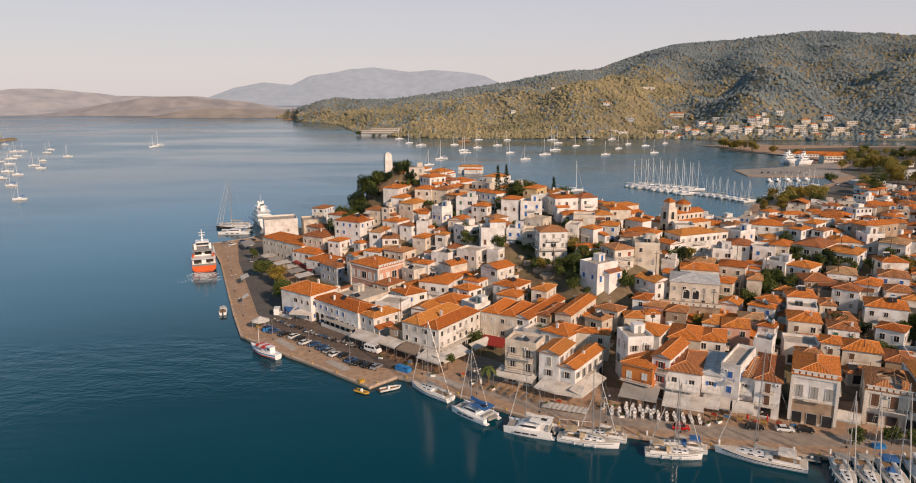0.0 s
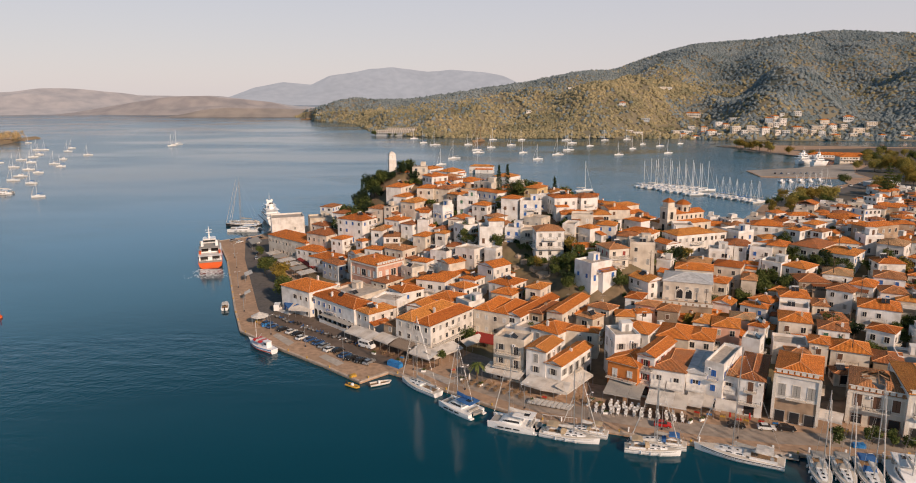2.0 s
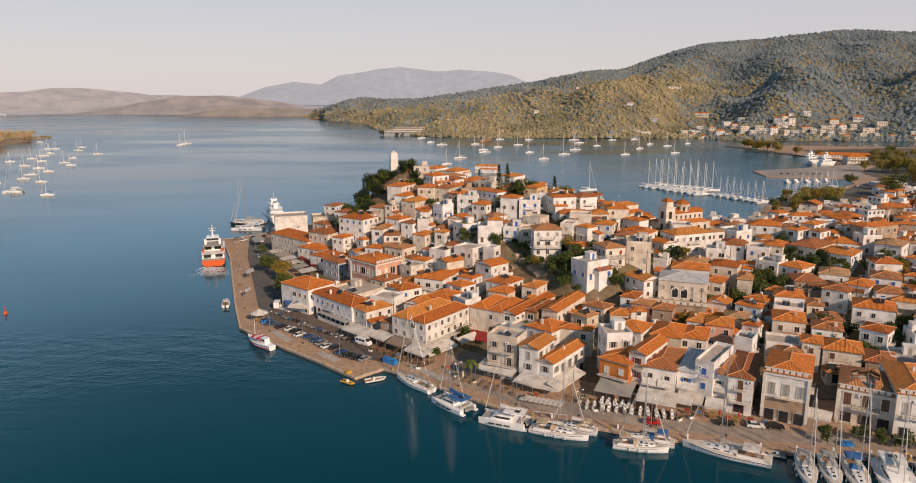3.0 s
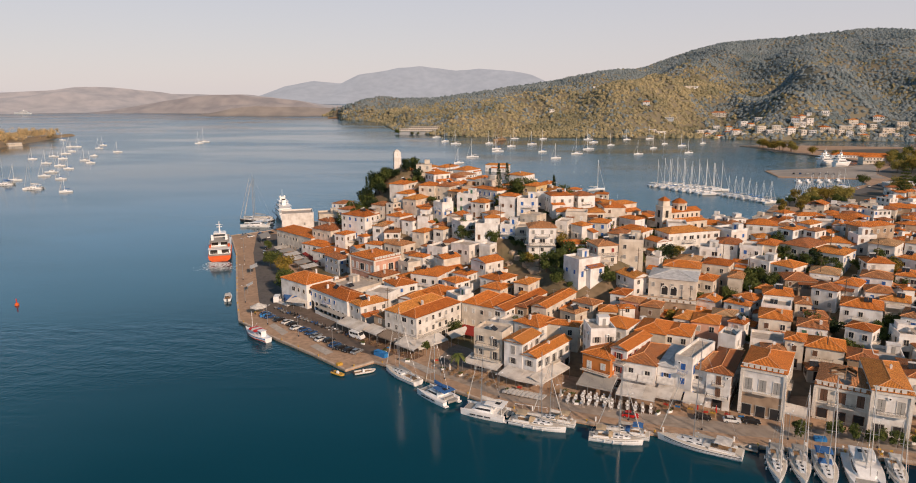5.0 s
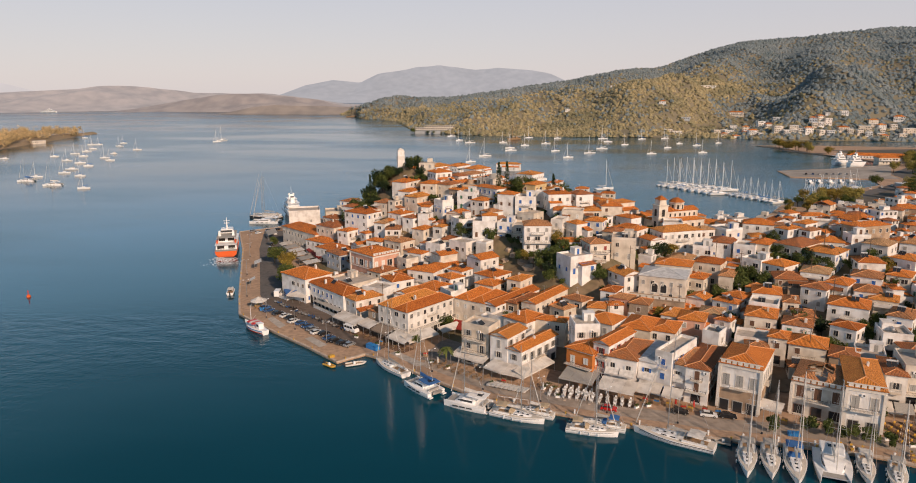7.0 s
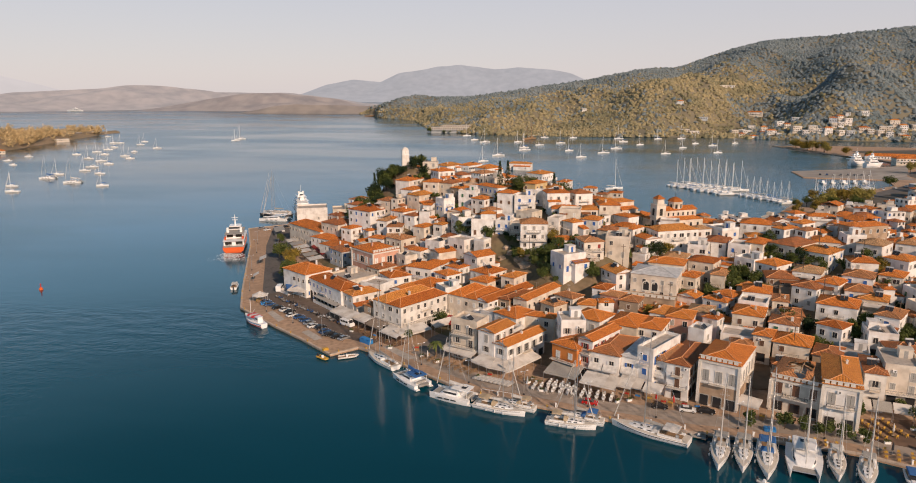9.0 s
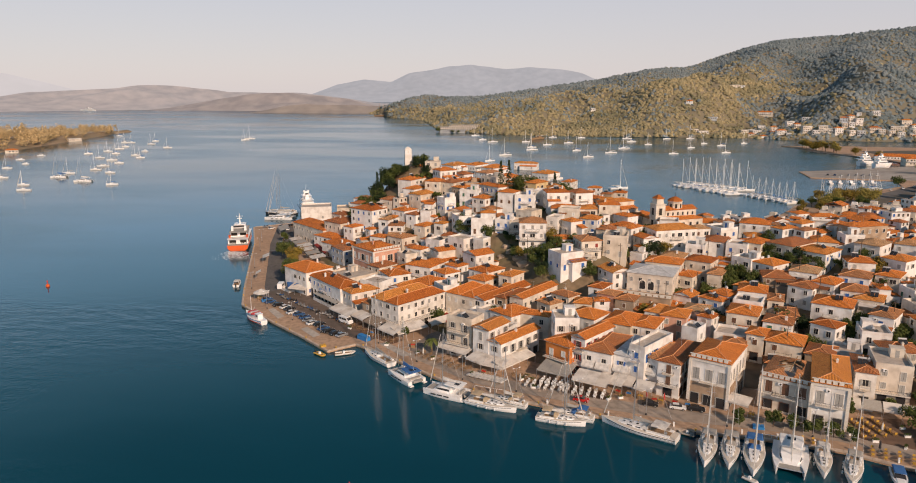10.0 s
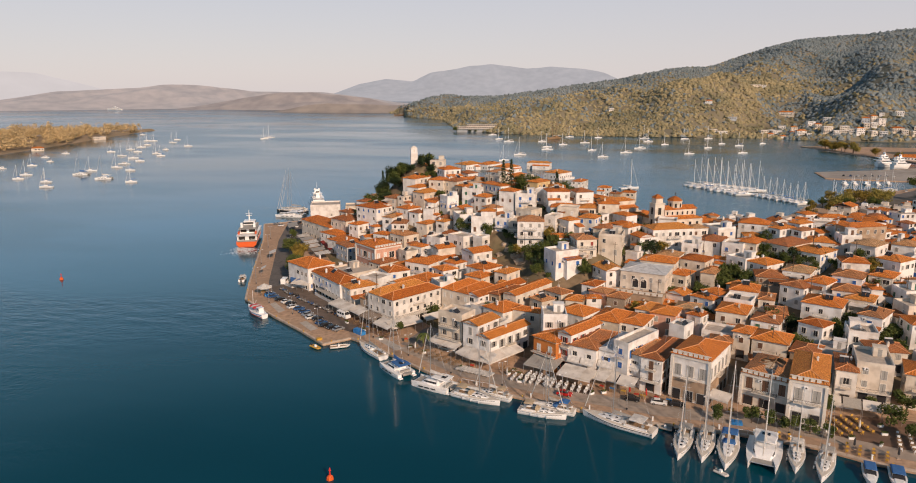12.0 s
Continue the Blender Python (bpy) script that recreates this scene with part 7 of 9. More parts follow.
for x, y, h, s in ((44, 228, 8, 4.5), (40, 230, 8, 4.2), (51, 230, 6.5, 3.8), (134.6, 191.4, 5, 3), (139, 193, 6, 3.5), (143.5, 194, 6, 3.5), (150, 191, 4.5, 3.2), (47, 231, 5, 3), (28, 251, 4, 2.6), (31, 250, 4.5, 3), (60, 222, 3.5, 2.4), (7, 262, 9, 4.2), (9, 268, 8, 4.2), (24, 284, 6, 3.4), (20, 289, 5.5, 3.2),
                   (98, 214, 6, 4), (104, 212, 5, 3), (93, 197, 5, 3.2), (88, 199, 4.5, 3.0), (99, 199, 4.6, 3.0), (112, 224, 8, 4), (114, 220, 7, 3.8), (72, 232, 5, 3), (80, 236, 4.5, 3), (118, 238, 5, 3.4), (140, 232, 6, 4), (152, 216, 6, 3.8), (120, 196, 5.5, 3.2), (144, 204, 6, 3.8), (122, 178, 5, 3.2),
                   (-16, 314, 5, 3), (-6, 318, 4.5, 3), (20, 312, 5, 3), (36, 306, 6, 4), (60, 302, 6, 4), (42, 284, 5, 3), (28, 300, 5.5, 3.4), (-10, 296, 5, 2.8), (-22, 312, 4, 2.6), (76, 305, 5, 4), (29.6, 297, 11, 5), (33, 299, 10, 4.6), (27, 301, 9, 4), (47.8, 295, 9.5, 5), (52, 297, 8, 4.4), (47, 234, 7, 4), (8.2, 272, 8, 4), (5, 268, 7, 3.6)):
    tree(x, y, h, s, LEAF, "dense green tree in a garden between houses")


def shrub_mesh(seed):
    """A low uneven garden bush of loose leaves."""
    r, b = random.Random(seed), Build()
    for _ in range(4):
        clump_leaves(b, (r.uniform(-0.7, 0.7), r.uniform(-0.7, 0.7), r.uniform(0.4, 1.1)), r.uniform(0.5, 0.85), 60, 0.3, r)
    return b.mesh("shrub", LEAF_DARK if seed % 3 == 0 else LEAF)


# overgrown yards and lanes between the houses
SHRUBS = [shrub_mesh(k) for k in range(6)]
r8, grown = random.Random(5), []
for _ in range(9000):
    x, y = r8.uniform(-30, 185), r8.uniform(176, 320)
    if len(grown) < 190 and not clear(x, y, 2.4) and clear(x, y, 0.7) and ground(x, y) > 1.6 and not on_quay(x, y) and all(abs(x - a) + abs(y - b) > 4.5 for a, b in grown):
        grown.append((x, y))
for k, (x, y) in enumerate(grown):
    q = r8.uniform(0.8, 1.5)
    bush = new("shrub", SHRUBS[k % 6])
    bush.matrix_world = pose(x, y, ground(x, y) - 0.1, 0, 0, r8.uniform(0, 360)) @ Matrix.Diagonal((q, q, q * 1.2, 1))
    tagged(bush, "dark green overgrown bush in a yard between houses", "shrub", "garden shrubs")
for k, (x, y) in enumerate(TREES):
    tree(x, y, 5.0 + 1.2 * (k % 3), 3.2 + 0.5 * (k % 3), LEAF if k % 5 else LEAF_DARK, "dense dark green tree between the houses")
for x, y, h, s in ((-40, 322, 9, 5.5), (-46, 318, 9, 5.5), (-51, 314, 9, 5), (-44, 311, 8, 5), (-38, 315, 8, 5), (-26, 322, 5, 3.8), (-22, 325, 5, 3.6), (-37, 328, 5, 3), (-54, 309, 8, 4.5), (-47, 306, 7, 4.5), (-58, 314, 7, 4.5), (-20, 318, 5, 3.4), (-40, 306, 6, 4),
                   (-42, 328, 8, 4.5), (-48, 324, 8, 5), (-53, 320, 8, 5), (-60, 308, 6, 4), (-35, 321, 6, 4), (-30, 318, 5, 3.6), (-50, 303, 5, 3.4), (-37, 318, 9, 5), (-40.5, 318, 9, 5), (-34, 319, 7.5, 4.5), (-36, 312, 6, 4), (-45, 306, 7, 4.4), (-24, 327, 7, 4.6), (-19, 326, 6, 4), (-27, 329, 5.5, 3.6)):
    tree(x, y, h, s, LEAF if (x + y) % 2 else LEAF_DARK, "pine and scrub on the slope below the tower")
for x, y, h in ((20.1, 297, 17), (23.8, 297, 17.3), (-21.2, 321, 9.3), (-43.4, 312, 15.5), (-42, 314, 11.5), (-45, 311, 12), (-41.4, 311.5, 9), (44.7, 300, 13.4)):
    cypress(x, y, h, max(1.3, 0.135 * h))
for k in range(1500):
    x, y = rng.uniform(0, 190), rng.uniform(178, 310)
    if clear(x, y, 0.35) and tree_no[0] < 205:
        tree(x, y, rng.uniform(4.0, 7.0), rng.uniform(2.4, 4.0), rng.choice((LEAF, LEAF, LEAF, LEAF_GOLD)), "small garden tree between houses")
for k in range(70):
    x, y = rng.uniform(110, 260), rng.uniform(350, 480)
    if inside(x - 3, y + 3, QUAY + BACK) and clear(x, y, 1.2) and y > 325 + (x - 60) * 0.5:
        tree(x, y, rng.uniform(6, 11), rng.uniform(3, 5), rng.choice((LEAF, LEAF, LEAF_GOLD)), "broad tree between houses near the marina", 1.2)
for x, y, h, sp in ((222, 462, 11, 7), (229, 468, 12, 7.5), (237, 472, 11, 7), (246, 476, 12, 7.5), (254, 482, 10, 6.5), (215, 455, 9, 6), (383, 646, 16, 9), (392, 640, 15, 9), (375, 655, 13, 8), (363, 584, 14, 8), (372, 590, 13, 8), (402, 652, 14, 8), (355, 560, 10, 6)):
    tree(x, y, h, sp, LEAF_GOLD if (x + y) % 2 else LEAF_SUN, "tall golden-green tree beside the marina", 1.2)


def conifer(x, y, h):
    """A tall conifer with tiers of level branches."""
    r = random.Random(88)
    ob = thing("conifer_tree", pose(x, y, 1.0), "tall tiered conifer among the houses near the marina", "tree")
    part("trunk", Build().tube((0, 0, 0), (0, 0, h), 0.45, 0.08, 7), BARK, ob)
    cr = Build()
    for k in range(11):
        u = k / 10
        zz, rad = h * (0.16 + 0.8 * u), 5.6 * (1 - u) ** 0.8 + 0.7
        for j in range(7):
            a = 2 * math.pi * (j + 0.5 * (k % 2)) / 7
            for q in (0.45, 0.85):
                clump_leaves(cr, (rad * q * math.cos(a), rad * q * math.sin(a), zz - 0.4 * q + r.uniform(-0.2, 0.2)), rad * 0.24, 16, 0.45, r, 0.35)
    part("crown", cr, LEAF, ob)["kind"] = "stuff"


conifer(295, 489, 27)
for k in range(150):
    x, y = rng.uniform(215, 560), rng.uniform(400, 860)
    if x > 235 + max(0, y - 470) * 0.62 and clear(x, y, 2.0) and not (y > 590 and x < 335 + (y - 590) * 0.35):
        tree(x, y, rng.uniform(7, 13), rng.uniform(5, 8), rng.choice((LEAF, LEAF_SUN, LEAF_GOLD)), "broad tree on the flat ground by the harbour", 1.2)


# ---- vehicles ----
def car_meshes():
    prof = [(-2.05, 0.35), (-2.1, 0.75), (-1.95, 0.98), (-1.45, 1.06), (1.0, 0.98), (1.95, 0.80), (2.08, 0.55), (2.0, 0.32)]
    cab = [(-1.7, 1.02), (-1.25, 1.45), (0.2, 1.47), (1.0, 0.98)]
    body = Build().rings([[(x, y, z) for x, z in prof] for y in (-0.86, -0.8, 0.8, 0.86)])
    glassy = Build().rings([[(x * k, y, z) for x, z in cab] for y, k in ((-0.74, 1.0), (0.74, 1.0))])
    roof = Build().box(-0.52, 0, 1.455, 1.5, 1.3, 0.05)
    wheel = Build().tube((0, -0.11, 0), (0, 0.11, 0), 0.32, sides=12)
    rim = Build().tube((0, -0.12, 0), (0, 0.12, 0), 0.19, sides=8)
    lamp = Build().box(0, 0, 0, 0.08, 0.34, 0.14)
    return body, glassy, roof, wheel, rim, lamp


car_parts = car_meshes()
car_shared = [b.mesh(n, m) for b, n, m in zip(car_parts[1:], ("cabin_glass", "roof", "tyre", "rim", "lamp"), (GLASS, STEEL, RUBBER, STEEL, WHITE))]


def car(x, y, turn, paint, colour, scale=1.0, z=1.22, label="", far=False):
    ob = thing("car", pose(x, y, z, 0, 0, turn), label or f"small {colour} car parked on the quay", "car", "parked cars")
    ob.scale = (scale, scale, scale)
    body = part("body", car_parts[0], paint, ob)
    part("cabin_glass", car_shared[0], None, ob)
    part("roof", car_parts[2], paint, ob)
    for sx in (-1.3, 1.3):
        for sy in (-0.8, 0.8):
            wh = part("wheel", car_shared[2], None, ob, m=pose(sx, sy, 0.32))
            if not far:
                part("rim", car_shared[3], None, wh)
    for sx in () if far else (-2.06, 2.02):
        for sy in (-0.6, 0.6):
            part("headlight" if sx > 0 else "tail_light", car_shared[4], None, body, m=pose(sx, sy, 0.66))


def van(x, y, turn, label):
    ob = thing("van", pose(x, y, 1.22, 0, 0, turn), label, "van", "parked cars")
    prof = [(-2.6, 0.4), (-2.6, 2.3), (-2.4, 2.45), (1.4, 2.45), (2.1, 1.45), (2.6, 1.2), (2.65, 0.4)]
    part("body", Build().rings([[(px, y2, pz) for px, pz in prof] for y2 in (-0.98, -0.9, 0.9, 0.98)]), WHITE, ob)
    for s in (-1, 1):
        for k in range(3):
            part("side_window", Build().box(-1.7 + k * 1.25, s * 0.985, 1.45, 1.05, 0.05, 0.65), GLASS, ob)
        for px in (-1.7, 1.7):
            wh = part("wheel", car_shared[2], None, ob, m=pose(px, s * 0.88, 0.36))
            part("rim", car_shared[3], None, wh)
    part("windscreen", Build().hexa([(1.5, -0.85, 2.32), (2.1, -0.85, 1.48), (2.1, 0.85, 1.48), (1.5, 0.85, 2.32)], [(1.56, -0.85, 2.38), (2.16, -0.85, 1.52), (2.16, 0.85, 1.52), (1.56, 0.85, 2.38)]), GLASS, ob)


P_WHITE, P_DARK, P_SILVER, P_BLUE, P_RED = plain("car_white", (0.7, 0.7, 0.69), 0.25), plain("car_black", (0.02, 0.02, 0.022), 0.25), plain("car_silver", (0.4, 0.41, 0.42), 0.25, 0.5), plain("car_blue", (0.03, 0.08, 0.2), 0.25), plain("car_red", (0.5, 0.02, 0.02), 0.25)
PAINTS = {"white": P_WHITE, "black": P_DARK, "silver": P_SILVER, "blue": P_BLUE, "red": P_RED}
for x, y, c in ((-58.2, 212.1, "blue"), (-55.7, 209.5, "blue"), (-51.3, 206.6, "black"), (-47.7, 204.4, "white"), (-42.9, 199.0, "white"), (-39.8, 197.6, "blue"), (-36.6, 194.9, "blue"), (-31.7, 189.4, "white"), (-29.0, 188.7, "black"),
                (-26.2, 185.0, "blue"), (-23.8, 183.1, "black"), (-20.8, 181.3, "black"), (-18.2, 180.0, "silver"), (-45.2, 202.6, "black"), (-34.1, 192.2, "silver")):
    car(x, y, 55 + rng.uniform(-5, 5), PAINTS[c], c, 0.96)
van(-21, 192.4, -32, "white minibus parked beside the cafe awnings")
van(-59.6, 228.2, 100, "white delivery van parked at the street corner")
for x, y, c, t in ((73.5, 145.3, "black", -8), (80.0, 144.4, "white", -8), (84.4, 144.2, "black", -8), (56.6, 145.0, "red", -12)):
    car(x, y, t, PAINTS[c], c, 0.95, label=f"small {c} car on the quay road")
for x, y, c, t in ((-94.8, 312, "black", 110), (-92.4, 303, "silver", 110), (-113, 338, "white", 65), (-118, 342, "silver", 65), (-110, 345, "blue", 65), (-106, 348, "black", 65), (-103, 337, "white", 110)):
    car(x, y, t, PAINTS[c], c, 0.95, label=f"{c} car parked near the ferry berth")
# scooters beside the cars
for k in range(22):
    u = k / 21
    x, y = -57 + 34 * u, 219 - 25.5 * u + rng.uniform(-1, 1)
    ob = thing("scooter", pose(x, y, 1.22, 0, 0, rng.uniform(20, 80)), "small dark motor scooter parked on asphalt", "scooter", "parked scooters")
    part("body", Build().rings([[(px, yy, pz) for px, pz in ((-0.75, 0.5), (-0.7, 0.85), (-0.1, 0.8), (0.1, 0.4), (0.5, 0.4), (0.62, 1.0), (0.72, 1.0), (0.75, 0.3), (-0.3, 0.25))] for yy in (-0.16, 0.16)]), rng.choice((P_DARK, P_BLUE, P_SILVER)), ob)
    for px in (-0.6, 0.72):
        part("wheel", Build().tube((px, -0.07, 0.26), (px, 0.07, 0.26), 0.25, sides=8), RUBBER, ob)
    part("handlebar", Build().tube((0.6, -0.32, 1.05), (0.6, 0.32, 1.05), 0.03, sides=4), IRON, ob)


# ---- awnings and terraces ----
def awning(x0, y0, x1, y1, depth, mat, z=2.75, drop=1.05, label="", posts=True):
    """A sloping canvas over a shop front, by its outer edge; it rises away from the water side towards the wall."""
    dx, dy = x1 - x0, y1 - y0
    w, turn = math.hypot(dx, dy), math.degrees(math.atan2(dy, dx))
    ob = thing("awning", pose((x0 + x1) / 2, (y0 + y1) / 2, 1.2, 0, 0, turn), label or "wide white canvas awning over a cafe front", "awning", "awnings")
    n = max(1, round(w / 3.2))
    for k in range(n):
        a, b = -w / 2 + w * k / n + 0.02, -w / 2 + w * (k + 1) / n - 0.02
        part("canvas", Build().hexa([(a, 0, z), (b, 0, z), (b, depth, z + drop), (a, depth, z + drop)], [(a, 0, z + 0.06), (b, 0, z + 0.06), (b, depth, z + drop + 0.06), (a, depth, z + drop + 0.06)]), mat, ob)
        part("valance", Build().box((a + b) / 2, -0.02, z - 0.35, b - a, 0.03, 0.36), mat, ob)
    for k in range(n + 1 if posts else 0):
        part("post", Build().tube((-w / 2 + w * k / n, 0.05, 0), (-w / 2 + w * k / n, 0.05, z), 0.05, sides=5), STEEL, ob)
    return ob


awning(-29.3, 199, -19.7, 191.3, 4.5, AWNING)
awning(-19.4, 193.2, -14, 188.6, 4.0, AWNING)
awning(-13.5, 188.1, -7.6, 183.5, 4.0, plain("brown_canvas", (0.26, 0.20, 0.15), 0.9), label="brown canvas awning over a cafe front")
awning(-7.1, 182, -0.4, 176.8, 4.2, AWNING)
awning(0.9, 177.6, 8.6, 186.5, 4.2, AWNING, label="white canvas awning along the side of the hall")
awning(9.5, 187.5, 15, 194, 2.5, AWNING)
awning(14.3, 170, 24.2, 164.3, 4.6, AWNING)
awning(24.4, 162, 29.2, 158.4, 4.4, AWNING)
awning(29.2, 158.4, 35.5, 156, 4.6, AWNING)
awning(35.6, 156, 43.8, 167.8, 3.6, AWNING)
awning(44.7, 157.3, 53.1, 153.6, 6.0, CANVAS_GREY, label="grey pergola roof over a restaurant terrace")
awning(54.0, 152.2, 62.8, 148.6, 5.5, AWNING)
awning(63.2, 151.4, 66.8, 149.8, 5.0, AWNING)
awning(67.0, 151.0, 69.4, 150.0, 3.6, AWNING)
awning(69.6, 149.4, 74, 147.6, 3.4, AWNING)
awning(91.4, 145.3, 95.8, 142.6, 3.2, AWNING, label="white market stall roof beside the alley")
awning(-53.4, 220.5, -45.5, 219, 5, AWNING)
awning(-46.5, 223.3, -40.3, 219.0, 3.5, AWNING)
awning(-57, 228, -53.6, 221.5, 4, CANVAS_BLUE, label="blue canvas awning over a shop front")
awning(10.2, 193.6, 17.8, 189.4, 4.5, CANVAS_RED, label="dark red canvas awning over a lane")
for k in range(6):
    x, y = -88.9 + 4.80 * k, 305.0 - 6.88 * k
    awning(x + 0.5, y - 0.7, x + 4.1, y - 5.9, 5.4 + 0.6 * (k % 3), (AWNING, CANVAS, CANVAS_GREY)[k * 2 % 3], 2.9, 0.55, "pale canvas roof over a street terrace")
awning(-69.8, 290.7, -58.3, 274.2, 1.4, CANVAS_RED, 3.3, 0.5, "dark red canvas strip awning along a house", False)
for k in range(4):
    awning(118.5 + 4.1 * k, 147.4 - 1.0 * k, 122.3 + 4.1 * k, 146.4 - 1.0 * k, 3.0, CANVAS_GREY if k % 2 else AWNING, label="faded awning over the cafe front")


def chair_kind(mat, key, label):
    # one moulded shell: front legs, seat and back in a single bent sheet with a rear leg
    prof = [(-0.24, 0), (-0.19, 0), (-0.17, 0.40), (0.18, 0.40), (0.22, 0), (0.27, 0), (0.24, 0.44), (0.33, 0.97), (0.28, 0.98), (0.19, 0.47), (-0.22, 0.47)]
    top = [(py if pz > 0.1 else max(-0.22, min(0.22, py)), pz if pz > 0.1 else 0.405) for py, pz in prof]
    b = Build().rings([[(x, py, pz) for py, pz in q] for x, q in ((-0.25, prof), (-0.2, prof), (-0.19, top), (0.19, top), (0.2, prof), (0.25, prof))])
    me = b.mesh("chair_" + key, mat)

    def put(x, y, turn, z=1.2):
        ob = tagged(new("chair", me), label, "chair", "terrace chairs")
        ob.matrix_world = pose(x, y, z, 0, 0, turn)
    return put


def table_kind(mat, key, label, w=0.9, l=0.9):
    skirt = 0.42 if mat is CANVAS else 0.68
    b = Build().rings([[(sx * hx, sy * hy, zz) for sx, sy in ((-1, -1), (1, -1), (1, 1), (-1, 1))] for hx, hy, zz in
                       ((0.25, 0.25, 0), (0.25, 0.25, 0.04), (0.06, 0.06, 0.07), (0.06, 0.06, 0.66), (l / 2 - 0.02, w / 2 - 0.02, skirt), (l / 2, w / 2, 0.72), (l / 2, w / 2, 0.76))])
    me = b.mesh("table_" + key, mat)

    def put(x, y, turn, z=1.2):
        ob = tagged(new("table", me), label, "table", "terrace tables")
        ob.matrix_world = pose(x, y, z, 0, 0, turn)
    return put


white_chair, yellow_chair, dark_chair = chair_kind(WHITE, "white", "white terrace chair on the quay"), chair_kind(YELLOW, "yellow", "yellow terrace chair on the quay"), chair_kind(WOOD, "wood", "wooden terrace chair on the quay")
white_table, long_table = table_kind(CANVAS, "white", "square table with a white cloth"), table_kind(CANVAS, "long", "long table with a white cloth", 1.0, 3.0)
plain_table = table_kind(WOOD, "wood", "square wooden terrace table")


def terrace(x0, y0, x1, y1, depth, cols, rows, chairp, tablep):
    dx, dy = x1 - x0, y1 - y0
    w = math.hypot(dx, dy)
    ux, uy = dx / w, dy / w
    turn = math.degrees(math.atan2(dy, dx))
    for i in range(cols):
        for j in range(rows):
            a, b = (i + 0.5) * w / cols, (j + 0.5) * depth / rows
            x, y = x0 + ux * a - uy * b + rng.uniform(-0.15, 0.15), y0 + uy * a + ux * b + rng.uniform(-0.15, 0.15)
            tablep(x, y, turn)
            for s in (-1, 1):
                chairp(x - uy * 0.72 * s, y + ux * 0.72 * s, turn + (0 if s > 0 else 180) + rng.uniform(-12, 12))


terrace(41, 151.2, 62.5, 146.6, 4.2, 12, 2, white_chair, white_table)
terrace(45, 154.5, 53, 151.8, 3.0, 5, 2, white_chair, white_table)
terrace(8, 167.5, 25, 157.8, 4.0, 8, 2, dark_chair, plain_table)
terrace(37, 157.6, 44, 153.4, 3.0, 4, 1, dark_chair, plain_table)
terrace(118, 135.4, 128, 138.4, 8, 4, 4, yellow_chair, plain_table)
terrace(116.5, 128.2, 126, 124.6, 3.6, 4, 2, yellow_chair, plain_table)
terrace(128.5, 131, 138, 128.5, 8.0, 4, 4, white_chair, plain_table)
terrace(104, 131.8, 110, 130.2, 1.6, 3, 1, yellow_chair, plain_table)
terrace(-1, 175.3, -26, 193, -4.0, 9, 1, dark_chair, plain_table)
for k in range(9):
    long_table(26.8 + 1.15 * k, 156.4 - 0.42 * k, 62)


# ---- small quayside things ----
def umbrella_tent(x, y):
    ob = thing("market_tent", pose(x, y, 1.2), "white eight-sided canvas tent on the quay corner", "tent")
    part("canvas", Build().lathe(0, 0, [(3.0, 2.55), (3.05, 2.75), (1.6, 3.35), (0.15, 4.1)], 8), CANVAS, ob)
    for k in range(8):
        a = 2 * math.pi * k / 8
        part("post", Build().tube((2.8 * math.cos(a), 2.8 * math.sin(a), 0), (2.8 * math.cos(a), 2.8 * math.sin(a), 2.6), 0.05), STEEL, ob)
    part("counter", Build().box(0.6, -0.8, 0, 2.6, 0.9, 1.0), WOOD, ob)
    part("counter", Build().box(-1.2, 0.9, 0, 0.9, 1.8, 1.0), YELLOW, ob)


umbrella_tent(-61, 213.5)
awning(-86, 268.5, -83.5, 263, 3.0, CANVAS, label="white canvas shelter at the ferry queue")
awning(-76, 240.5, -74.5, 237, 2.2, CANVAS, label="small white canvas shelter on the quay")
awning(-107, 333, -101, 322, 5.0, CANVAS_GREY, label="kiosk roof at the ferry berth")


def lamp_post(x, y, turn=0):
    ob = thing("street_lamp", pose(x, y, 1.2, 0, 0, turn), "grey steel street lamp on the quay", "street lamp", "quay lamps")
    part("pole", Build().tube((0, 0, 0), (0, 0, 6.5), 0.09, 0.06), STEEL, ob)
    part("base", Build().box(0, 0, 0, 0.4, 0.4, 0.5, taper=0.6), IRON, ob)
    for s in (-1, 1):
        arm = part("arm", Build().tube((0, 0, 6.4), (s * 0.9, 0, 6.7), 0.04, sides=4), STEEL, ob)
        part("lantern", Build().box(s * 0.95, 0, 6.55, 0.5, 0.22, 0.14), WHITE, arm)


for x, y in ((-84, 256), (-71, 226), (-54, 203), (-40, 192.5), (-26, 182), (-5, 176), (10, 163.5), (25, 153.2), (40, 148), (56, 143.5), (72, 140), (90, 137), (108, 134.8), (-96, 287), (-104, 306)):
    lamp_post(x, y, 40)


def bollard(x, y):
    ob = thing("bollard", pose(x, y, 1.35), "squat yellow mooring bollard on the quay edge", "bollard", "quay bollards")
    part("post", Build().lathe(0, 0, [(0.22, 0), (0.16, 0.1), (0.16, 0.35), (0.28, 0.42), (0.24, 0.55)], 8), YELLOW, ob)


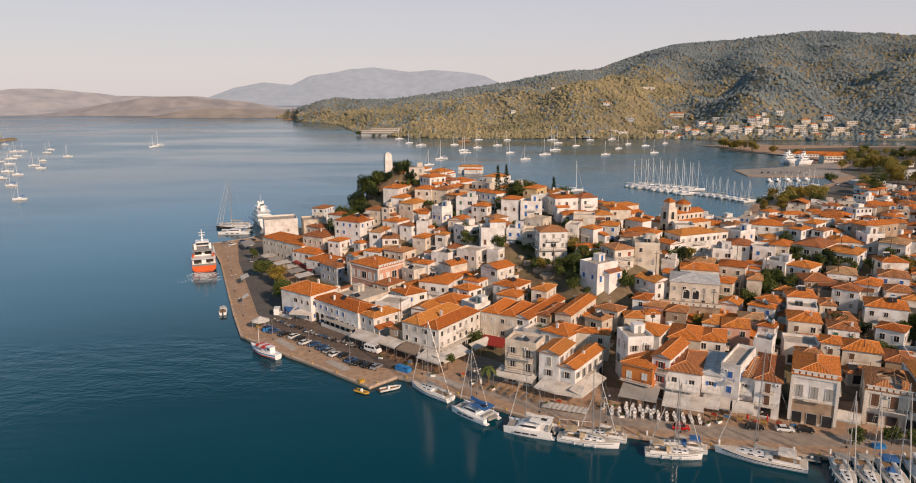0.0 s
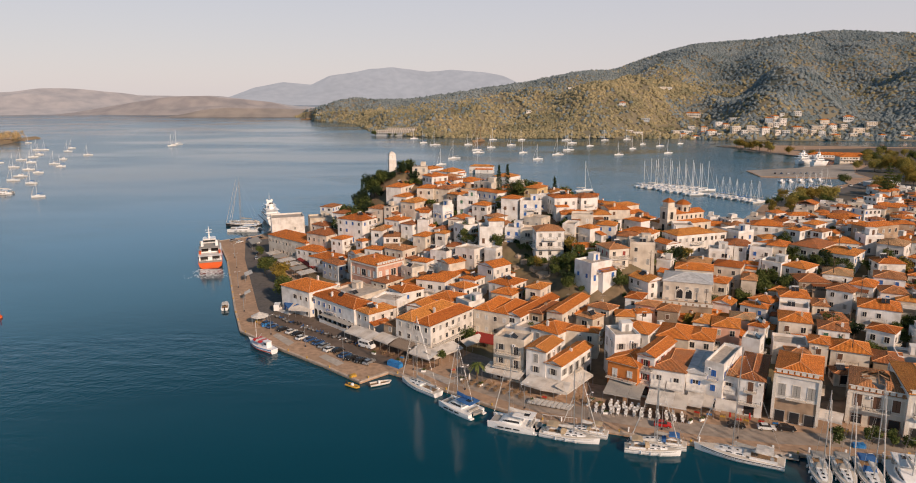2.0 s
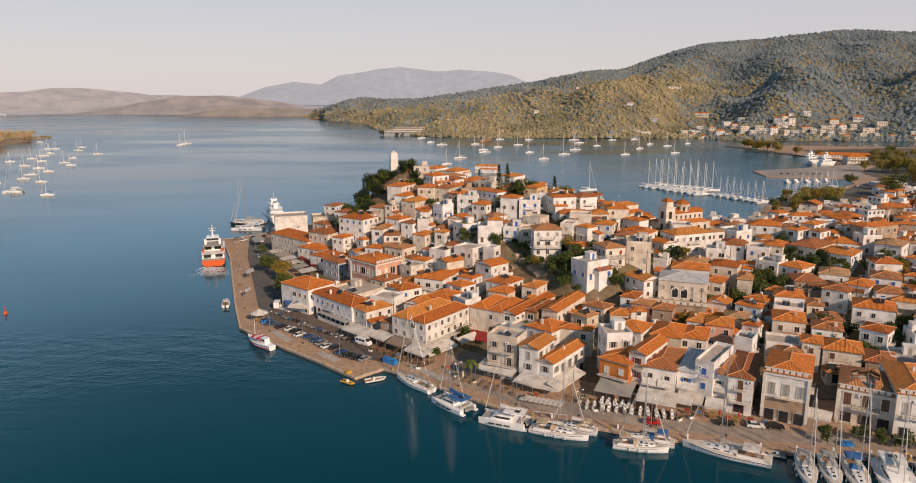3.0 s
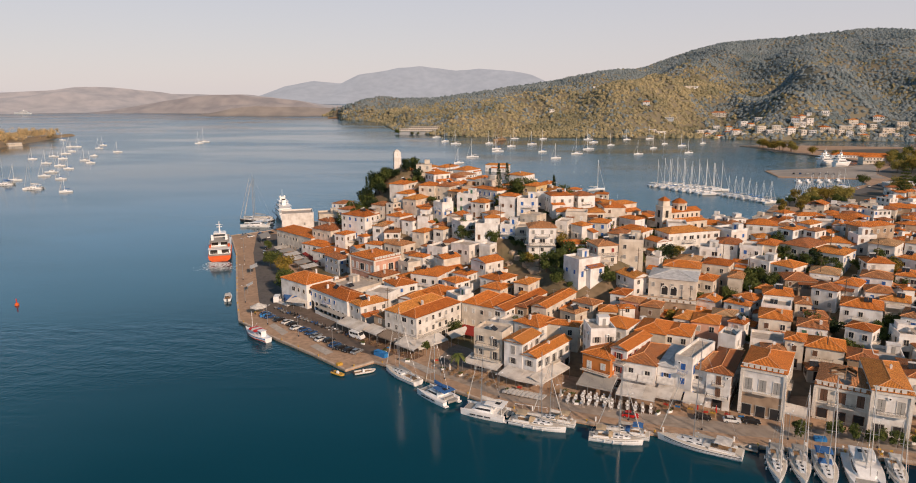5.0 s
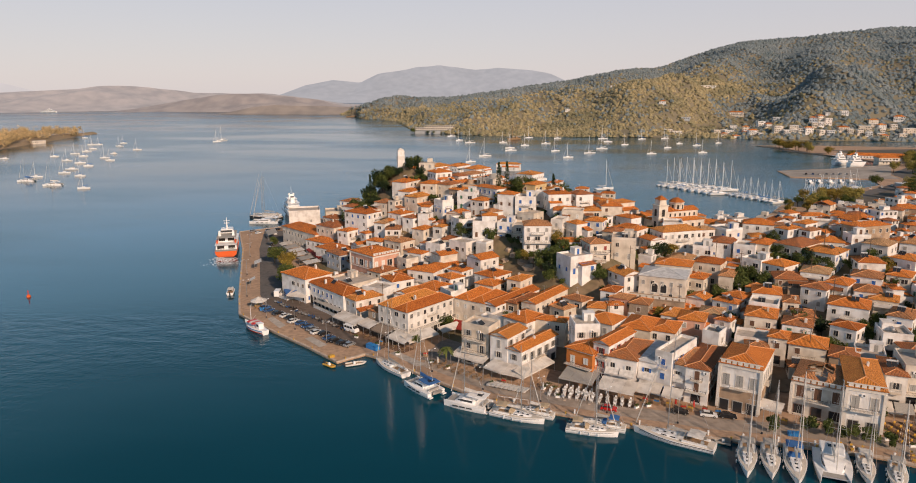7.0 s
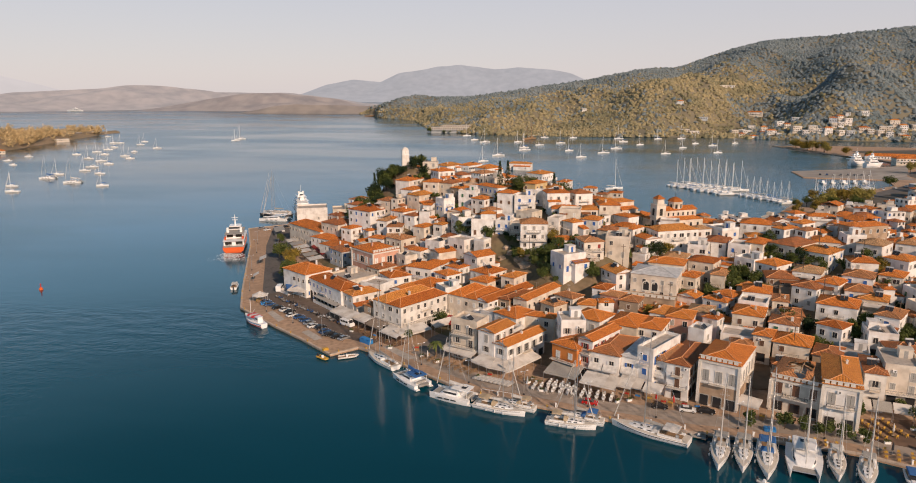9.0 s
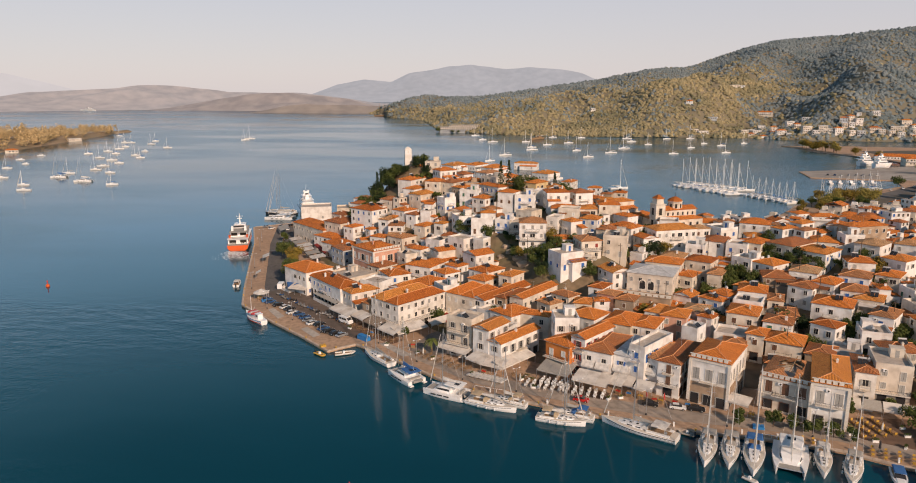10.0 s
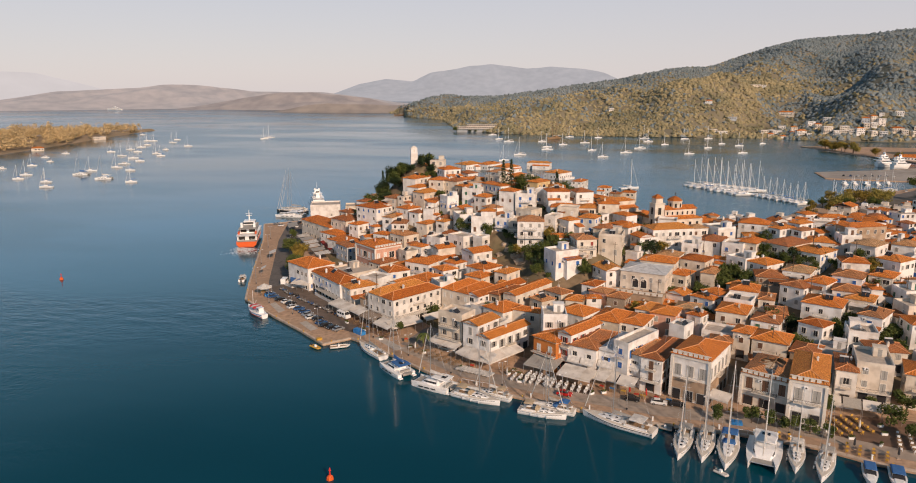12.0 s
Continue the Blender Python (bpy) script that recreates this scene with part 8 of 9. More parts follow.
for i in range(3, len(QUAY) - 2):
    a, b = Vector(QUAY[i]), Vector(QUAY[i + 1])
    t = (b - a).normalized()
    for k in range(max(1, int((b - a).length / 9))):
        p = a + t * (k * 9 + 3) + Vector((-t.y, t.x)) * 0.25
        bollard(p.x, p.y)


def stack(name, x, y, turn, mat, label, w=3.0, d=1.5, h=1.0):
    ob = thing(name, pose(x, y, 1.2, 0, 0, turn), label, "crates")
    for i in range(3):
        part("crate", Build().box(-w / 3 + i * w / 3, 0, 0, w / 3 - 0.06, d, h * (0.8 + 0.2 * (i % 2))).box(-w / 3 + i * w / 3, 0, h, w / 3 - 0.2, d - 0.2, 0.05), mat, ob)


stack("crate_stack", -10.5, 178.5, -35, BLUE, "stack of bright blue crates on the pier", 4.5, 1.8, 1.4)
stack("crate_stack", 97, 137.2, -5, BLUE, "blue fish crates beside the road", 2.6, 1.4, 0.8)
stack("crate_stack", -58.5, 211, 30, BLUE, "blue crates beside the market tent", 2.4, 1.4, 1.0)
stack("crate_stack", -21, 170.5, 50, YELLOW, "yellow crates at the pier end", 1.8, 1.0, 0.8)
for x, y in ((77, 147), (73, 148.4)):
    ob = thing("folded_parasol", pose(x, y, 1.2), "folded red parasol outside a shop", "parasol")
    part("pole", Build().tube((0, 0, 0), (0, 0, 2.9), 0.05), STEEL, ob)
    part("canvas", Build().lathe(0, 0, [(0.1, 0.9), (0.28, 1.1), (0.2, 2.2), (0.05, 2.85)], 8), RED, ob)
ob = thing("monument", pose(19.5, 172.5, 1.2), "pale stone monument in the middle of the square", "monument")
part("plinth", Build().box(0, 0, 0, 2.4, 2.4, 0.5).box(0, 0, 0.5, 1.5, 1.5, 1.4), WALLS["W"], ob)
part("column", Build().lathe(0, 0, [(0.5, 1.9), (0.4, 3.4), (0.55, 3.6)], 8), WALLS["W"], ob)
# wooden poles that carry the town's wires
for x, y in ((-14, 208, ), (37, 232), (95, 214), (108, 226), (130, 204), (60, 186), (-4, 318), (12, 306), (140, 240), (118, 186), (128, 218), (150, 228), (102, 236), (84, 206), (70, 222), (112, 172), (146, 190), (158, 206), (22, 262)):
    ob = thing("utility_pole", pose(x, y, ground(x, y)), "dark wooden utility pole among the roofs", "utility pole", "utility poles")
    part("pole", Build().tube((0, 0, -1), (0, 0, 11.5), 0.14, 0.1), BARK, ob)
    part("crossarm", Build().box(0, 0, 10.6, 1.6, 0.12, 0.12), BARK, ob)


def facade_point(h, side, u, out, z):
    """A point out from one side of a house, by its plan."""
    x, y, turn, w, d = h
    a = radians(turn)
    lx, ly = (u, -d / 2 - out) if side == "front" else (w / 2 + out, u)
    return x + lx * math.cos(a) - ly * math.sin(a), y + lx * math.sin(a) + ly * math.cos(a), z


def blind(h, u0, u1, z, out, drop, mat, label):
    p, q = facade_point(h, "front", u0, out, 0), facade_point(h, "front", u1, out, 0)
    awning(p[0], p[1], q[0], q[1], out - 0.05, mat, z - 1.2, drop, label, False)


# upper-floor sun blinds on the harbour front
for h, u0, u1, z in (((63.6, 165.1, -23, 8.3, 16.0), -3.9, -0.3, 5.6), ((63.6, 165.1, -23, 8.3, 16.0), -0.1, 3.9, 5.6), ((70.3, 163.5, -25, 4.5, 16.0), -2.1, 2.1, 5.7), ((77.9, 160.1, -32, 4.5, 14.0), -1.9, 1.9, 6.2)):
    blind(h, u0, u1, z, 1.2, 1.3, CANVAS, "pale sun blind lowered over a balcony")


# an arcade of round arches under the long white hall
def arch_mesh(w, h):
    out, pts = Build(), []
    for g, y in ((0.22, 0.0), (0.22, -0.12), (0.0, -0.12), (0.0, -0.02)):
        ring = [(-w / 2 - g, y, 0), (w / 2 + g, y, 0)]
        for k in range(9):
            a = math.pi * k / 8
            ring.append(((w / 2 + g) * math.cos(a), y, h - w / 2 + (w / 2 + g) * math.sin(a)))
        pts.append(ring)
    out.rings(pts, 0, caps=False)
    n = len(out.v) - 11
    out.f.append(tuple(n + k for k in range(11)))
    out.m.append(1)
    out.uv.append([(0, 0)] * 11)
    # near-black back face paints the shade inside the arch
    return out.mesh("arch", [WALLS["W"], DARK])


ARCH = arch_mesh(1.9, 3.2)
for name, h, us in (("arcade", (-33.4, 217.5, -42, 24.1, 9.0), [-9.6 + 2.75 * k for k in range(8)]), ("arcade", (-0.4, 197.4, 55, 20.9, 13.6), [-7.5 + 3.0 * k for k in range(6)])):
    hall = thing(name, pose(h[0], h[1], 1.2, 0, 0, h[2]), "row of white-edged round arches along a hall", "arcade", "arcades")
    for u in us:
        part("arch", ARCH, None, hall, m=pose(u, -h[4] / 2 - 0.12, 0.05))


# roof-top aerials, dishes and tanks
r6 = random.Random(21)
pick = [p for p in placed if 140 < p[1] < 300 and -60 < p[0] < 190 and p[2] > 5]
for k, (x, y, w, d, t) in enumerate(r6.sample(pick, min(60, len(pick)))):
    zt = ROOF_TOP.get((x, y))
    if zt is None:
        continue
    ob = thing("tv_aerial", pose(x + r6.uniform(-0.8, 0.8), y + r6.uniform(-0.8, 0.8), zt - 1.4, 0, 0, r6.uniform(0, 180)), "thin metal television aerial on a roof", "aerial", "roof aerials")
    part("pole", Build().tube((0, 0, 0), (0, 0, 4.0), 0.04, 0.03, 5), STEEL, ob)
    comb = Build().tube((-0.7, 0, 3.7), (0.7, 0, 3.7), 0.025, sides=4)
    for j in range(5):
        comb.tube((-0.6 + 0.3 * j, -0.45, 3.7), (-0.6 + 0.3 * j, 0.45, 3.7), 0.015, sides=3)
    part("antenna", comb, STEEL, ob)


# brown tiled terraces beside the water
for name, poly, z in (("terrace_floor", [(117, 136), (128, 132.5), (141, 129), (145, 145), (134, 147.5), (119.5, 146.2)], 1.222), ("terrace_floor", [(44, 152.8), (62.4, 146.6), (64, 151), (46, 159)], 1.222), ("terrace_floor", [(-28, 196), (-1, 175.6), (2, 179.5), (-25, 200)], 1.228)):
    tagged(part(name, Build().prism(poly, 1.1, z), TERRACE), "dark brown tiled terrace floor beside the quay", "terrace", kind="structure")
tagged(part("square", Build().prism([(5, 172), (14, 168), (22, 178), (27, 190), (17, 197), (9, 187)], 1.1, 1.224), stony("grey_flagstones", (0.25, 0.215, 0.185), (0.20, 0.17, 0.15), 0.9)), "grey flagstone square between the halls", "square", kind="structure")


for poly in ([(-53.2, 201.9), (-45.5, 193.1), (-44.5, 196.2), (-52.3, 204.4)], [(-34.0, 184.7), (-27.0, 177.9), (-25.4, 180.3), (-32.4, 186.8)], [(-4.7, 175.6), (5.1, 166.6), (7.4, 168.6), (-3.0, 177.6)]):
    tagged(part("pavement", Build().prism(poly, 1.1, 1.232), stony("pale_slab", (0.50, 0.45, 0.40), (0.42, 0.37, 0.32), 0.9) if "pale_slab" not in bpy.data.materials else bpy.data.materials["pale_slab"]), "pale concrete slab let into the quay paving", "pavement", kind="structure")


# planters, shop goods and signs along the front
r7 = random.Random(4)


def planter(x, y, turn):
    ob = thing("planter", pose(x, y, 1.2, 0, 0, turn), "white box planter with clipped green shrubs", "planter", "planters")
    part("box", Build().box(0, 0, 0, 1.3, 0.5, 0.5).box(0, 0, 0.5, 1.36, 0.56, 0.05), WHITE, ob)
    cr = Build()
    for k in range(4):
        clump_leaves(cr, (-0.45 + 0.3 * k, 0, 0.8), 0.34, 26, 0.13, r7)
    part("shrub", cr, LEAF, ob)["kind"] = "stuff"


for x, y in ((42.2, 157.5), (43.6, 155.5), (40.8, 155.4), (63.5, 147.0), (44.4, 150.9), (27, 156.8), (14, 166), (9, 169.5), (117, 137), (121, 134.6), (126.4, 132.6), (117.6, 141), (129, 138), (129.6, 142), (66.5, 148.2), (-2, 174.6), (-10, 181.2), (-18, 187.2)):
    planter(x, y, r7.uniform(-30, 60))


def display_stand(x, y, turn, mat, label):
    ob = thing("display_stand", pose(x, y, 1.2, 0, 0, turn), label, "shop display", "shop displays")
    part("rack", Build().box(0, 0, 0, 1.3, 0.6, 0.9).box(0, 0.25, 0.9, 1.3, 0.1, 0.7), WOOD, ob)
    for k in range(4):
        part("goods", Build().box(-0.48 + 0.32 * k, -0.05, 0.9, 0.26, 0.4, 0.22 + 0.1 * (k % 2)), mat, ob)


for x, y, m, w in ((71.4, 148.6, YELLOW, "yellow"), (74.6, 147.2, RED, "red"), (76.2, 146.8, YELLOW, "yellow"), (66.0, 150.6, RED, "red"), (68.6, 149.6, BLUE, "blue"), (79.5, 146.4, RED, "red"), (82.4, 145.6, BLUE, "blue"), (96.6, 142.4, YELLOW, "yellow"), (30.2, 157.6, RED, "red"), (-9, 182.6, BLUE, "blue"), (6.4, 174.2, RED, "red")):
    display_stand(x, y, r7.uniform(-40, 0), m, f"wooden stand with {w} goods outside a shop")
for x, y, m, w in ((46, 149.6, CANVAS, "white"), (52, 148, CANVAS, "white"), (40.6, 153.6, CANVAS, "white"), (124, 139, CANVAS, "white"), (134, 134, CANVAS, "white"), (120, 130, IRON, "dark"), (127.8, 127.4, IRON, "dark"), (11, 167.6, CANVAS, "white")):
    ob = thing("folded_parasol", pose(x, y, 1.2), f"folded {w} parasol on the terrace", "parasol", "folded parasols")
    part("pole", Build().tube((0, 0, 0), (0, 0, 2.9), 0.05), STEEL, ob)
    part("foot", Build().box(0, 0, 0, 0.7, 0.7, 0.12), COPING, ob)
    part("canvas", Build().lathe(0, 0, [(0.1, 0.9), (0.28, 1.1), (0.2, 2.2), (0.05, 2.85)], 8), m, ob)
for k in range(14):
    x, y = 26 + 7.4 * k, 0
    y = float(np.interp(x, [p[0] for p in QUAY[12:]], [p[1] for p in QUAY[12:]])) + 1.4
    ob = thing("power_pedestal", pose(x, y, 1.2), "small white shore power box at the quay edge", "power box", "shore power boxes")
    part("body", Build().box(0, 0, 0, 0.32, 0.32, 1.0).box(0, 0, 1.0, 0.38, 0.38, 0.08), WHITE, ob)
for x, y in ((100.5, 131.9), (33, 147.2)):
    ob = thing("barrier_rail", pose(x, y, 1.2, 0, 0, -12), "long white metal rail along the quay", "barrier")
    part("rail", Build().tube((-4, 0, 1.0), (4, 0, 1.0), 0.05), WHITE, ob)
    for k in range(5):
        part("post", Build().tube((-4 + 2 * k, 0, 0), (-4 + 2 * k, 0, 1.0), 0.04), WHITE, ob)


# ---- across the water ----
def far_house(x, y, z, turn, w, d, floors, tiled):
    h = floors * 3.2
    ob = thing("villa", pose(x, y, z, 0, 0, turn), "pale villa among trees on the far shore" if tiled else "flat-roofed white apartment house on the far shore", "villa", "far shore houses")
    part("wall", Build().box(0, 0, -4, w, d, 4 + h), WALLS[rng.choice("WWCCG")], ob)
    if tiled:
        bl = Build()
        roof_faces(bl, w, d, h + 0.1, "hip", 0.5, 0.36)
        part("roof", bl, [TILE, FRAME], ob)
    else:
        part("roof", Build().box(0, 0, h, w + 0.6, d + 0.6, 0.5), WALLS["W"], ob)
    win = Build()
    for fl in range(floors):
        n = int(w / 3)
        for k in range(n):
            if rng.random() < 0.85:
                ww = rng.choice((0.9, 1.1, 1.2, 1.8))
                win.box((k + 0.5) * w / n - w / 2 + rng.uniform(-0.3, 0.3), -d / 2 - 0.04, fl * 3.2 + 0.9, ww, 0.1, 1.3)
    part("window", win, GLASS, ob)["kind"] = "stuff"
    if floors > 1 and rng.random() < 0.7:
        part("balcony", Build().box(0, -d / 2 - 0.7, 3.2, w * 0.9, 1.4, 0.9), WALLS["W"], ob)


for x, y, w, f in ((391, 1309, 26, 2), (384, 1312, 12, 1), (402, 1198, 12, 3), (399, 1150, 10, 2), (424, 1191, 12, 2), (344, 1200, 9, 2), (365, 1221, 11, 2), (369, 1165, 10, 3), (370, 1128, 14, 2), (402, 1112, 13, 3), (424, 1108, 12, 3),
                   (443, 1100, 12, 3), (461, 1134, 11, 3), (472, 1140, 9, 3), (482, 1132, 10, 3), (470, 1126, 8, 2), (474, 1097, 11, 2), (497, 1112, 16, 2), (565, 1171, 14, 3), (532, 1119, 18, 2), (576, 1166, 12, 2), (596, 1170, 10, 2), (614, 1192, 16, 2), (604, 1139, 18, 3),
                   (635, 1160, 16, 3), (516, 1161, 12, 2), (263, 1178, 16, 1), (250, 1182, 12, 1), (288, 1235, 14, 1), (331, 1196, 12, 2), (412, 1102, 9, 2), (434, 1104, 10, 2), (460, 1098, 9, 2), (505, 1105, 9, 2), (516, 1100, 9, 2), (350, 1190, 14, 2),
                   (254, 1274, 11, 1), (355, 1417, 22, 1), (372, 1422, 12, 1), (206, 1668, 16, 1), (87, 1308, 9, 1)):
    placed.append((x, y, w, 9, 0))
    far_house(x, y, wood_height(x, y), rng.uniform(-20, 12), w, rng.uniform(7, 11), f, rng.random() < 0.22)
for k in range(60):
    x = rng.uniform(330, 830)
    s = float(np.interp(x, SHORE_X, SHORE_Y))
    y = s + 12 + abs(rng.gauss(0, 28))
    if clear(x, y, 6):
        w, d = rng.uniform(6, 11), rng.uniform(6, 9)
        placed.append((x, y, w, d, 0))
        far_house(x, y, wood_height(x, y), rng.uniform(-20, 12), w, d, rng.choice((1, 1, 2, 2)), rng.random() < 0.4)


def hotel(x, y, z, turn):
    ob = thing("hotel", pose(x, y, z, 0, 0, turn), "long white terraced hotel on the wooded headland", "hotel")
    for k, (w, d, z0, yy) in enumerate(((88, 14, 0, 0), (88, 13, 3.4, 2), (54, 12, 6.8, 4))):
        fl = part("storey", Build().box(0, yy, z0 - (5 if k == 0 else 0), w, d, 3.3 + (5 if k == 0 else 0)).box(0, yy - d / 2 - 0.8, z0, w, 1.6, 0.9), WALLS["G" if k == 0 else "C"], ob)
        n = int(w / 4)
        for i in range(n):
            part("window", Build().box((i + 0.5) * w / n - w / 2, yy - d / 2 - 0.03, z0 + 0.95, 2.6, 0.1, 2.0), GLASS, fl)


hotel(-140, 1212, 3.5, 4)
for x, y, h, sp in ((-186, 1212, 9, 6), (-191, 1218, 8, 5), (-184, 1204, 7, 5), (-160, 1201, 5, 4), (-150, 1200, 4.5, 4), (-128, 1200, 5, 4), (-118, 1201, 5, 4), (-105, 1201, 6, 5), (-96, 1203, 7, 5), (-90, 1208, 8, 6)):
    tree(x, y, h, sp, LEAF_SUN if x > -150 else LEAF, "pine beside the hotel on the headland", 1.0)


def tuft(bl, x, y, z, w, h, r):
    """One far pine crown: an uneven many-sided lump with a pointed, broken top."""
    n = len(bl.v)
    k = 6
    for lv, (rad, hh) in enumerate(((1.08, -0.05), (0.9, 0.42), (0.52, 0.8))):
        for i in range(k):
            a = 2 * math.pi * (i + 0.5 * lv) / k
            q = w / 2 * rad * r.uniform(0.65, 1.25)
            bl.v.append((x + q * math.cos(a), y + q * math.sin(a), z + h * hh * r.uniform(0.75, 1.2)))
    bl.v.append((x + r.uniform(-0.3, 0.3) * w * 0.4, y, z + h * r.uniform(0.9, 1.15)))
    for lv in range(2):
        for i in range(k):
            a, b = n + lv * k + i, n + lv * k + (i + 1) % k
            bl.f.append((a, b, b + k, a + k))
    for i in range(k):
        bl.f.append((n + 2 * k + i, n + 2 * k + (i + 1) % k, n + 3 * k))
    bl.m += [0] * (3 * k)
    bl.uv += [[(0, 0)] * 4] * (2 * k) + [[(0, 0)] * 3] * k


r4 = random.Random(11)
wood_bl = [Build(), Build()]
count = 0
for k in range(175000):
    x, y = r4.uniform(-690, 1500), r4.uniform(1060, 2330)
    s, c = float(np.interp(x, SHORE_X, SHORE_Y)), float(np.interp(x, CREST_X, CREST_Y))
    u = (y - s) / (c - s)
    if u < 0.004 or u > 1.06 or not -0.36 < (x - 8) / y < 0.78:
        continue
    dens = 0.80 + 0.8 * noise.noise((x * 0.006, y * 0.006, 2)) + 0.5 * noise.noise((x * 0.02, y * 0.02, 8))
    if r4.random() > max(dens, 0.5) or not clear(x, y, 0.4):
        continue
    w = r4.uniform(4.0, 9.5)
    # pines' blue-grey paints haze on upper slopes, shade in the valley; scrub covers spurs
    across = (y - 1309) * 0.851 - (x - 391) * 0.526
    pine = max(min(1, max(0.1, (u - 0.44) * 3)), 0.85 / (1 + math.exp((across - 60 - 50 * noise.noise((x * 0.008, y * 0.008, 3))) / 12)) if x > 345 else 0)
    tuft(wood_bl[(0 if r4.random() < pine + 0.5 * noise.noise((x * 0.004, y * 0.004, 5)) else 1)], x, y, wood_height(x, y) - 0.8, w, w * r4.uniform(0.4, 0.66), r4)
    count += 1
    if count > 46000:
        break
tagged(part("forest", wood_bl[0], PINE_HAZY), "dense pine wood with hazy blue-grey crowns covering the far hillside", "forest", kind="stuff")
tagged(part("forest", wood_bl[1], leafy("scrub_oak", (0.20, 0.19, 0.12), (0.41, 0.34, 0.20), 0.02, 0.36, 0.5)), "scrub oak and olive covering the far hillside", "forest", kind="stuff")


# the low wooded point that closes the bay
def point_height(x, y):
    # a spit from its broad root to the tip
    u = min(1, max(0, (y - 560) / 555))
    cx, half = -700 - 62 * u, 88 * (1 - u) ** 0.9 + 11
    d = (x - cx) / half if x > cx else (cx - x) / (half + 230 * (1 - u) ** 0.6)
    return -2 + 13 * max(0, 1 - d * d) * (1 - 0.5 * u)


spit = heightfield("headland", np.linspace(-1060, -590, 80), np.linspace(520, 1150, 88), point_height, stony("shore_sand", (0.36, 0.27, 0.18), (0.24, 0.19, 0.12), 0.2), -1.5)
tagged(spit, "low wooded headland with a sandy shore", "headland", kind="structure")
pb = Build()
for k in range(4600):
    x, y = r4.uniform(-1040, -600), r4.uniform(540, 1130)
    h = point_height(x, y)
    if h < 1.0 or r4.random() > 0.5 + noise.noise((x * 0.03, y * 0.03, 4)):
        continue
    w, tall = r4.uniform(8, 14), (r4.uniform(9, 16) if r4.random() < 0.7 else r4.uniform(16, 25)) * (1 if y < 900 else 0.75)
    for j in range(4):
        clump_leaves(pb, (x + r4.gauss(0, w * 0.22), y + r4.gauss(0, w * 0.22), h + tall * r4.uniform(0.3, 0.85)), w * r4.uniform(0.28, 0.45), 18, 1.0, r4, 1.0)
tagged(part("forest", pb, leafy("headland_trees", (0.46, 0.35, 0.21), (0.68, 0.51, 0.31), 0.05)), "golden-green trees crowding the low headland", "forest", kind="stuff")
far_house(-640, 742, 1.2, 40, 14, 8, 1, True)
far_house(-700, 930, 1.2, 60, 18, 8, 1, False)

# harbour buildings on the flat ground by the marina
for x, y, w, d, f in ((410, 800, 60, 14, 1), (395, 745, 22, 12, 2), (430, 690, 30, 14, 1), (330, 560, 24, 12, 1), (390, 600, 20, 12, 2), (470, 640, 26, 12, 3), (350, 470, 20, 12, 2), (300, 430, 16, 12, 2), (420, 520, 18, 12, 2)):
    if clear(x, y, 2):
        far_house(x, y, 1.2, rng.uniform(-20, 20), w, d, f, rng.random() < 0.4)
for x, y, t in ((352, 716, 8), (345, 735, 8)):
    f2 = motor_yacht(pose(x, y, SEA_Z, 0, 0, t), 15)
    f2["label"] = "white motor vessel berthed at the far pier"
